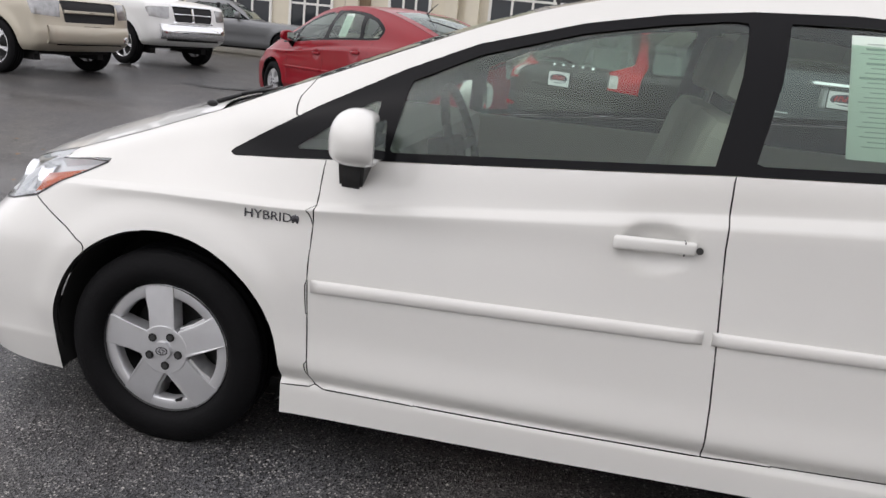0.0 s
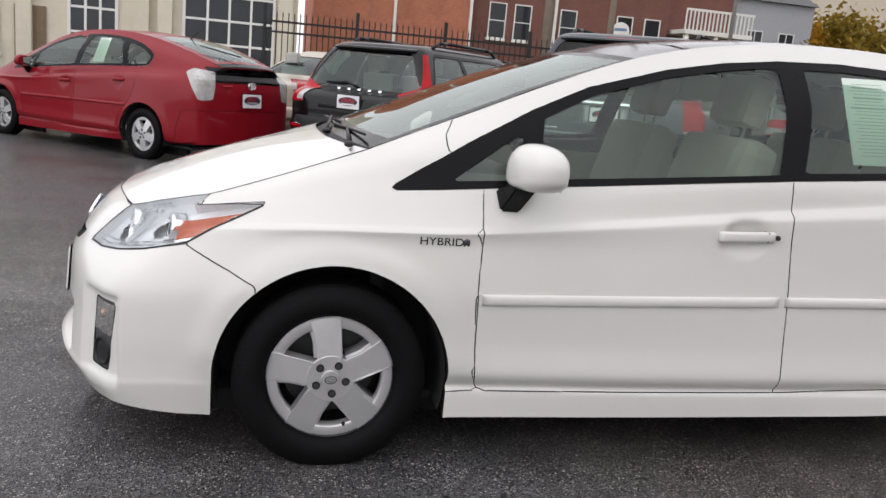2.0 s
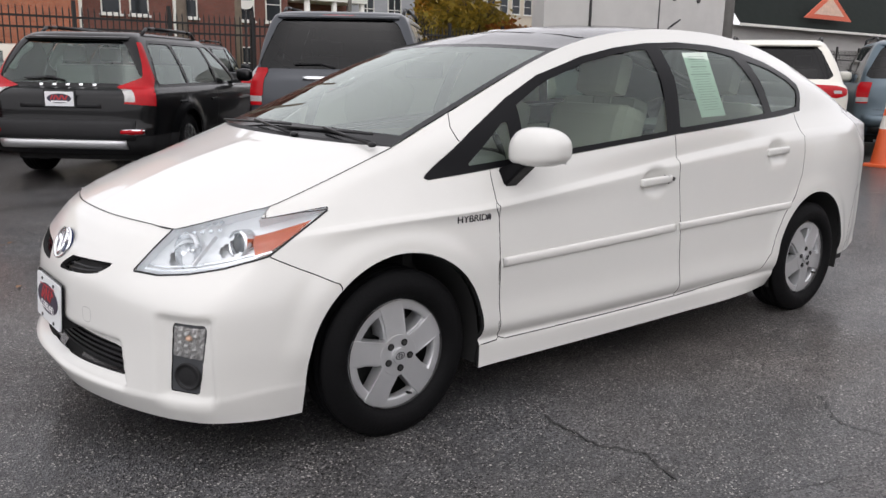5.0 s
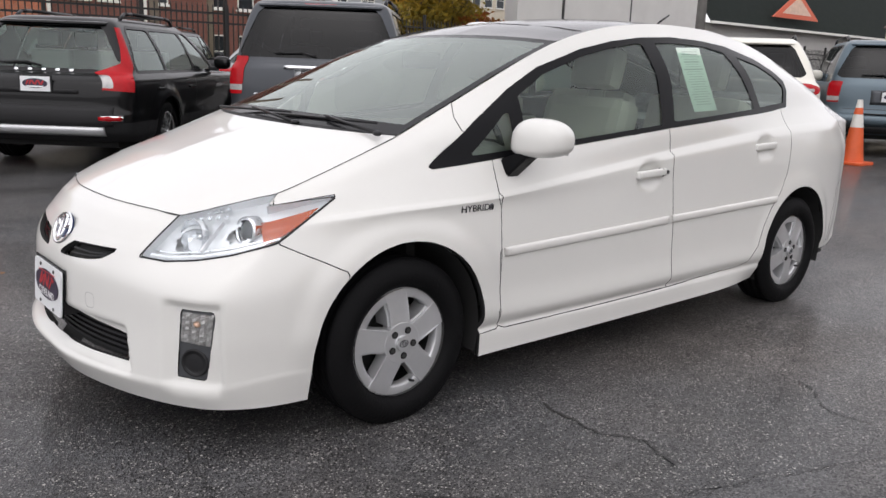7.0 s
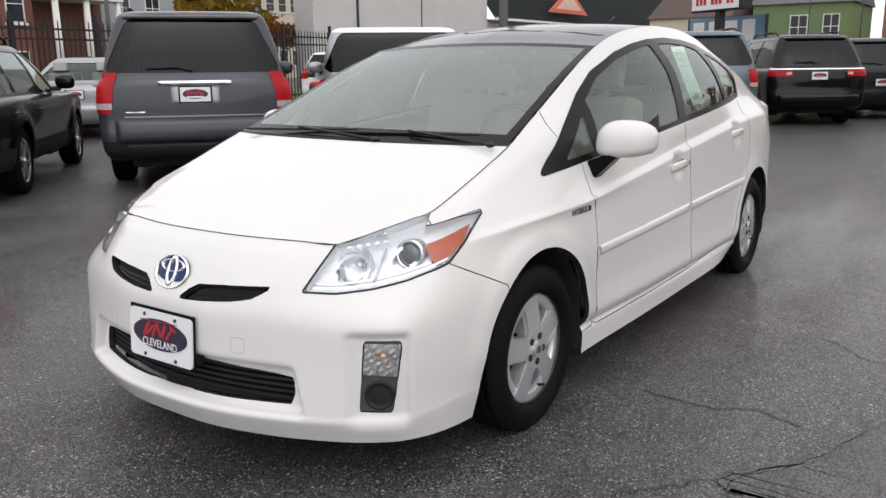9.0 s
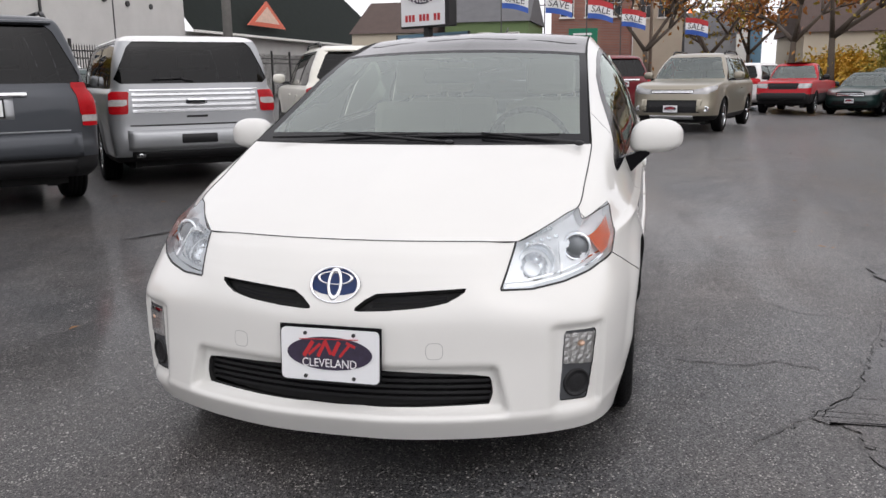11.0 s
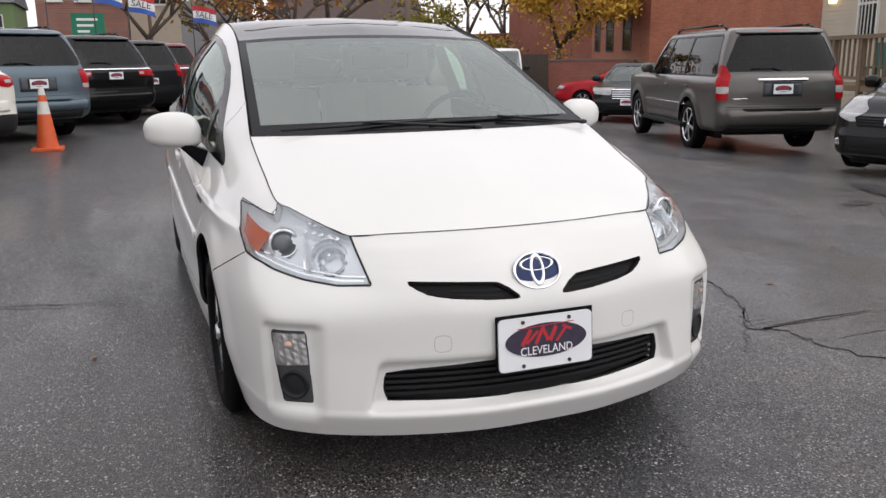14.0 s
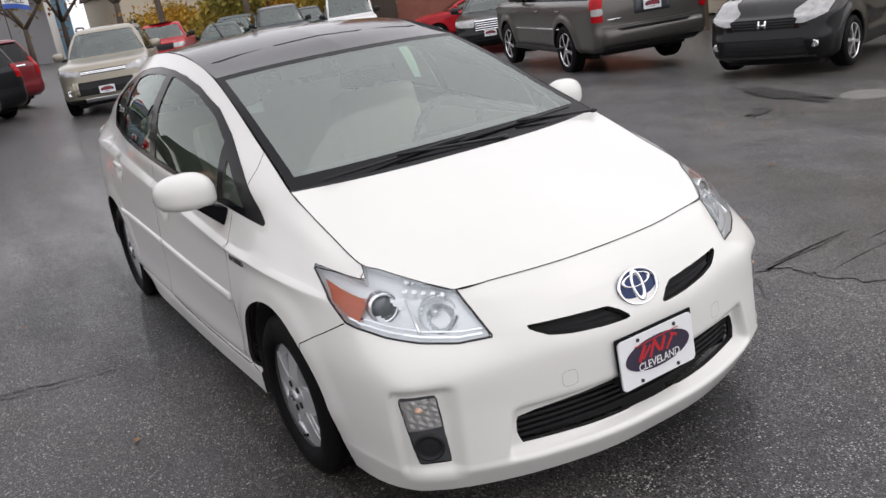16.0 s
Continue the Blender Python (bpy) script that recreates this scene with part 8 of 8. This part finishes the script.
for k in range(8):
    part("deck_post", boxed(4.5 + 1.34 * k, 4.62 + 1.34 * k, -2.43, -2.31, -.75, 1.6), DECK_WOOD, dk)
for k in range(40):
    part("baluster", boxed(4.7 + .235 * k, 4.745 + .235 * k, -2.395, -2.35, .7, 1.56), DECK_WOOD, dk)
for xx in (6.0, 6.9):
    c_ = thing("garden_chair", "teal plastic garden chair on the deck", "chair", m=hm @ Matrix.Translation((xx, -1.5, .48)))
    part("seat", boxed(-.25, .25, -.25, .25, .38, .43, bev=.01), TEAL, c_)
    part("backrest", boxed(-.25, .25, .22, .27, .43, 1.0, bev=.01), TEAL, c_)
    for a0 in (-.22, .18):
        for b0 in (-.22, .2):
            part("leg", boxed(a0, a0 + .04, b0, b0 + .04, 0, .38), TEAL, c_)

# crossing: signals, street-name plate, road sign
sg = thing("traffic_signal", "yellow traffic signals on a span wire", "traffic light")
bm = bmesh.new()
bar(bm, (-95, -14, 9.2), (-95, 16, 8.0), .05, .05, 6)
part("span_wire", bm, IRON, sg)
for yy, zz in ((.8, 8.3), (5.2, 8.1)):
    hd = part("signal_head", boxed(-94.9, -94.5, yy - .25, yy + .25, zz - 1.3, zz + .1, bev=.05), SIGNAL_Y, sg)
    for k in range(3):
        bm = bmesh.new()
        cyl(bm, .17, .17, .08, pose(-94.47, yy, zz - .18 - .42 * k, 0, 90, 0), 14)
        part("lamp", bm, SIGNAL_ON if k == 0 else IRON, hd)
for yy in (-14, 16):
    part("signal_pole", boxed(-95.15, -94.85, yy - .15, yy + .15, -.8, 9.3), STEEL_DARK, sg)
st = thing("street_sign", "blue street name plate hung over the road", "sign", m=Matrix.Translation((-94.8, 7.8, 7.5)))
part("plate_panel", boxed(-.03, .03, -1.5, 1.5, -.38, .38), BLUE_INK, st)
bm = bmesh.new()
for k in range(5):
    box(bm, .031, .04, -1.0 + .42 * k, -.78 + .42 * k, -.2, .2)
part("name_bar", bm, WHITE_INK, st)
part("hanger", boxed(-.03, .03, -.03, .03, .38, 1.0), IRON, st)
gs_ = thing("road_sign", "green road sign on two posts", "sign", m=Matrix.Translation((-41.9, -2.5, 0)))
part("panel", boxed(-.03, .03, -.75, .75, 2.5, 3.6), SIGN_GREEN, gs_)
bm = bmesh.new()
for k in range(3):
    box(bm, .031, .04, -.5, .45 - .2 * k, 3.25 - .28 * k, 3.36 - .28 * k)
part("text_bar", bm, WHITE_INK, gs_)
for s in (-.5, .5):
    part("post", boxed(-.08, -.031, s - .03, s + .03, 0, 3.6), STEEL_DARK, gs_)
ss = thing("round_sign", "pale blue and white round sign on a post", "sign", m=Matrix.Translation((-14.4, -31.0, 0)) @ Matrix.Rotation(radians(60), 4, "Z"))
bm = bmesh.new()
cyl(bm, .37, .37, .04, pose(0, 0, 3.9, 0, 90, 0), 28)
part("disc", bm, TRIM_W, ss)
part("mark", boxed(.021, .03, -.26, .26, 3.9, 4.02), BLUE_SIDE, ss)
part("post", boxed(-.08, -.02, -.03, .03, 0, 4.2), STEEL_DARK, ss)

# trees
tree("golden yellow street tree beside the brick wall", -28.9, 16.2, 9.6, .52, 19000, LEAF_GOLD, 5, .15, .105, .25, fill=2.0)
for k, (x, y, hh, mt, nl) in enumerate(((-36.5, -42, 9, LEAF_OLIVE, 2600), (-31.5, -44, 8, LEAF_GOLD, 2400), (-44, -50, 10, LEAF_OLIVE, 2600), (-27.5, -47, 8, LEAF_GOLD, 1800), (-40, -44, 9, LEAF_RUST, 1600))):
    tree("autumn tree with yellowing leaves", x, y, hh, .95, nl, mt, 20 + k, .2, .26, .24)
tree("half bare tree in front of the porch", -22.6, -30.5, 7.5, 1.0, 900, LEAF_OLIVE, 31, .2, .16, .22)
for k, (x, y, hh, nl, mt) in enumerate(((-51.5, 9.2, 14, 900, LEAF_RUST), (-46.5, 10.6, 14, 700, LEAF_OLIVE), (-57, .8, 13, 500, LEAF_RUST), (-63, 5.2, 12, 500, LEAF_OLIVE), (-72, 9, 13, 1200, LEAF_RUST), (-60, 25, 14, 500, LEAF_OLIVE), (-64, 30, 14, 400, LEAF_OLIVE))):
    tree("large nearly bare autumn tree", x, y, hh, .9, nl, mt, 40 + k, .24, .20, .26, z0=-.5)
for k in range(12):
    u = k / 11
    x, y = -56.5 + 12.0 * u, 10.8 + 8.0 * u
    tree("yellow green hedge tree", x + (k % 3) * 1.2, y, 4.6 + 1.6 * ((k * 5) % 4) / 3, 1.15, 4600, LEAF_OLIVE if k % 2 else LEAF_GOLD, 60 + k, .08, .14, .16, z0=-.5, fill=2.6)
tree("green yellow tree behind the van", -42.0, 15.4, 7.5, .9, 4500, LEAF_GREEN, 91, .12, .14, .22, z0=-.5, fill=2.0)

for k, (x, y, hh, nl) in enumerate(((-34, -60, 13, 1500), (-39.5, -62, 12, 1500), (-45, -64, 13, 1400), (-29, -62, 12, 1300))):
    tree("tall autumn tree beyond the houses", x, y, hh, .95, nl, LEAF_OLIVE if k % 2 else LEAF_GOLD, 120 + k, .2, .32, .24)

far_flats = building("apartment_building", "tan brick apartment building far beyond the trees", [(-55.0, -72), (-76.0, -72), (-76.0, -82), (-55.0, -82)], 13.0, SIDING)
for k in range(10):
    for z0 in (1.5, 4.6, 7.7):
        window(far_flats, (-56.0 - 1.95 * k, -71.99), (-57.2 - 1.95 * k, -71.99), z0, z0 + 1.7, cols=1, rows=2, out=-.05)
for k, (x, y, hh, nl, mt) in enumerate(((-36.5, -55, 14, 5200, LEAF_GOLD), (-41.5, -53, 15, 5200, LEAF_OLIVE), (-32.0, -56, 14, 5000, LEAF_OLIVE), (-46.5, -58, 15, 4600, LEAF_GOLD), (-27.5, -54, 13, 3800, LEAF_GOLD))):
    tree("full golden autumn tree beyond the lawn", x, y, hh, .8, nl, mt, 140 + k, .22, .26, .22, fill=2.2)

# traffic cone
cn = thing("traffic_cone", "worn orange traffic cone with a pale band", "traffic cone", m=Matrix.Translation((-10.4, -2.22, 0)) @ Matrix.Scale(1.13, 4))
part("base", boxed(-.19, .19, -.19, .19, 0, .035, bev=.008), ORANGE, cn)
def frustum(z0, z1, r0, r1):
    bm = bmesh.new()
    cyl(bm, r0, r1, z1 - z0, Matrix.Translation((0, 0, (z0 + z1) / 2)), 24)
    return bm
part("cone_body", frustum(.035, .46, .135, .078), ORANGE, cn, smooth=False)
part("pale_band", frustum(.46, .62, .079, .055), CONE_WHITE, cn, smooth=False)
part("cone_neck", frustum(.62, .70, .055, .044), ORANGE, cn, smooth=False)
part("pale_tip", frustum(.70, .80, .045, .030), CONE_WHITE, cn, smooth=False)

# cracks, cover and litter on the asphalt
CRACKS = [
    [(-5.58, 3.85), (-3.05, 2.92), (-1.46, 2.14), (-0.76, 1.87), (-0.23, 1.69), (0.04, 1.53), (0.26, 1.65), (0.47, 1.74)],
    [(-0.23, 1.69), (0.1, 1.43), (0.32, 1.23)],
    [(-2.92, -2.84), (-3.06, -2.66), (-3.71, -2.51), (-4.68, -2.05)],
    [(-1.75, -1.89), (-1.69, -1.66), (-1.64, -1.42), (-1.64, -1.21)],
    [(-2.68, -2.75), (-2.99, -2.64), (-3.37, -2.36), (-4.62, -2.09)],
    [(-1.99, -2.45), (-1.81, -1.98), (-1.61, -1.37)],
    [(-4.61, -2.15), (-5.53, -1.78), (-6.61, -1.3), (-7.15, -0.5)],
    [(-1.55, 1.47), (-1.49, 1.59), (-1.35, 1.7), (-1.37, 1.87)],
    [(-0.51, 1.03), (-0.49, 1.32), (-0.56, 1.43), (-0.51, 1.63)],
    [(0.74, 0.97), (0.7, 0.8), (0.68, 0.62), (0.65, 0.51)],
    [(-3.16, 4.0), (-2.97, 4.57), (-2.2, 4.87), (-1.17, 4.63)],
    [(-1.68, -1.79), (-1.58, -1.46), (-1.56, -1.16)],
    [(-2.76, 3.29), (-2.32, 3.97), (-1.89, 4.53)],
    [(4.96, -6.71), (4.33, -7.09), (3.3, -6.63)],
    [(-2.96, 5.83), (-2.52, 5.19), (-2.12, 4.77)],
]
STAINS = [(-2.15, 2.35, .30, .07, .15), (-3.0, 2.75, .16, .05, .4), (-2.75, 5.15, .32, .07, 1.95), (-3.3, 6.2, .95, .16, -.35), (-3.6, -2.6, .9, .10, -.35), (-2.2, -2.2, .5, .06, .5), (4.9, -9.8, .75, .35, .3), (-6.8, 4.9, .7, .10, -.3)]
crack_rnd = random.Random(3)
lane_edge = catmull([(-30.0, 11.6), (-14.0, 6.7), (-7.0, 4.30), (-3.3, 2.89), (-1.53, 2.22), (-.86, 1.93), (-.25, 1.70), (.02, 1.50), (.14, 1.63), (.45, 1.66), (1.1, 2.1), (2.4, 2.45), (4.2, 2.5)], np.linspace(0, 12, 150))
vv = []
for x, y in lane_edge:
    y0 = y + crack_rnd.gauss(0, .012)
    y1 = max(y0 + .3, min(y + 5.5, y0 + 1.1 + .30 * max(0, -x - 1)))
    for t in (0, .33, .66, 1):
        yy = y0 + (y1 - y0) * t
        vv.append((x + crack_rnd.gauss(0, .010), yy, ground_z(x, yy) + .004))
n = len(lane_edge)
tagged(link_mesh("worn_lane", vv, [(4 * i + j, 4 * i + j + 1, 4 * i + j + 5, 4 * i + j + 4) for i in range(n - 1) for j in range(3)], asphalt("worn_asphalt", 1.15, .35, 1.0), smooth=False), "smoother paler strip of worn asphalt beyond a crack", "asphalt", kind="structure")
for k, line in enumerate(CRACKS):
    P = catmull([(x, y) for x, y in line], np.linspace(0, len(line) - 1, 9 * (len(line) - 1)))
    Q = [(x + crack_rnd.gauss(0, .010), y + crack_rnd.gauss(0, .010)) for x, y in P]
    wdt = .002 + .002 * (k % 3)
    vv, n = [], len(Q)
    for i, (x, y) in enumerate(Q):
        dx, dy = P[min(i + 1, n - 1)][0] - P[max(i - 1, 0)][0], P[min(i + 1, n - 1)][1] - P[max(i - 1, 0)][1]
        l = math.hypot(dx, dy) or 1
        ww = wdt * crack_rnd.uniform(.4, 1.3) * (1 if 0 < i < n - 1 else .2)
        for s in (1, -1):
            vv.append((x - dy / l * ww * s, y + dx / l * ww * s, ground_z(x, y) + .004))
    tagged(link_mesh("asphalt_crack", vv, [(2 * i, 2 * i + 1, 2 * i + 3, 2 * i + 2) for i in range(n - 1)], TAR, smooth=False), "dark sealed crack in the asphalt", "crack", kind="structure")
DAMP = asphalt("soaked_asphalt", .30, .25, 1.7)
for x, y, ax, ay, turn in STAINS:
    vv = [(x, y, ground_z(x, y) + .009)]
    seeds = [crack_rnd.uniform(0, 6.3) for _ in range(4)]
    for k in range(48):
        a_ = 2 * math.pi * k / 48
        r_ = 1 + .28 * math.sin(2 * a_ + seeds[0]) + .18 * math.sin(5 * a_ + seeds[1]) + .12 * math.sin(9 * a_ + seeds[2]) + .08 * math.sin(17 * a_ + seeds[3])
        u_, v_ = ax * r_ * math.cos(a_), ay * r_ * math.sin(a_)
        px, py = x + u_ * math.cos(turn) - v_ * math.sin(turn), y + u_ * math.sin(turn) + v_ * math.cos(turn)
        vv.append((px, py, ground_z(px, py) + .009))
    tagged(link_mesh("wet_stain", vv, [(0, 1 + k, 1 + (k + 1) % 48) for k in range(48)], DAMP, smooth=False), "dark soaked stain on the asphalt", "stain", kind="structure")
mh_ = thing("manhole_cover", "dark iron manhole cover set in the asphalt", "manhole cover", m=Matrix.Translation((4.95, -9.9, .004)))
bm = bmesh.new()
cyl(bm, .36, .36, .008, Matrix.Translation((0, 0, .004)), 32)
part("cover", bm, STEEL_DARK, mh_)
cv = thing("concrete_patch", "pale round concrete patch with a lid", "patch", m=Matrix.Translation((-2.4, 6.35, ground_z(0, 6.35) + .004)))
bm = bmesh.new()
cyl(bm, .26, .25, .012, Matrix.Translation((0, 0, .004)), 32)
part("patch", bm, CONCRETE, cv)
vv, ff = [], []
for k in range(420):
    if k % 3 == 0:
        x, y = crack_rnd.uniform(3, 12), crack_rnd.uniform(-19, -9.5)
    elif k % 3 == 1:
        x, y = crack_rnd.uniform(-18, -2), crack_rnd.uniform(2.0, 6.0)
    else:
        x, y = crack_rnd.uniform(-5, 4), crack_rnd.uniform(-5, 5)
        if abs(y) < 1.3 and -4 < x < 1.3 or k % 2:
            continue
    s, a = crack_rnd.uniform(.012, .035), crack_rnd.uniform(0, 6.3)
    i = len(vv)
    z = ground_z(x, y) + .006
    vv += [(x + s * math.cos(a), y + s * math.sin(a), z), (x - s * .5 * math.sin(a), y + s * .5 * math.cos(a), z + .006), (x - s * math.cos(a), y - s * math.sin(a), z + .002), (x + s * .5 * math.sin(a), y - s * .5 * math.cos(a), z + .004)]
    ff.append((i, i + 1, i + 2, i + 3))
tagged(link_mesh("fallen_leaves", vv, ff, DRY_LEAF, smooth=False), "scattered dry brown leaves on the asphalt", "leaves", kind="stuff")
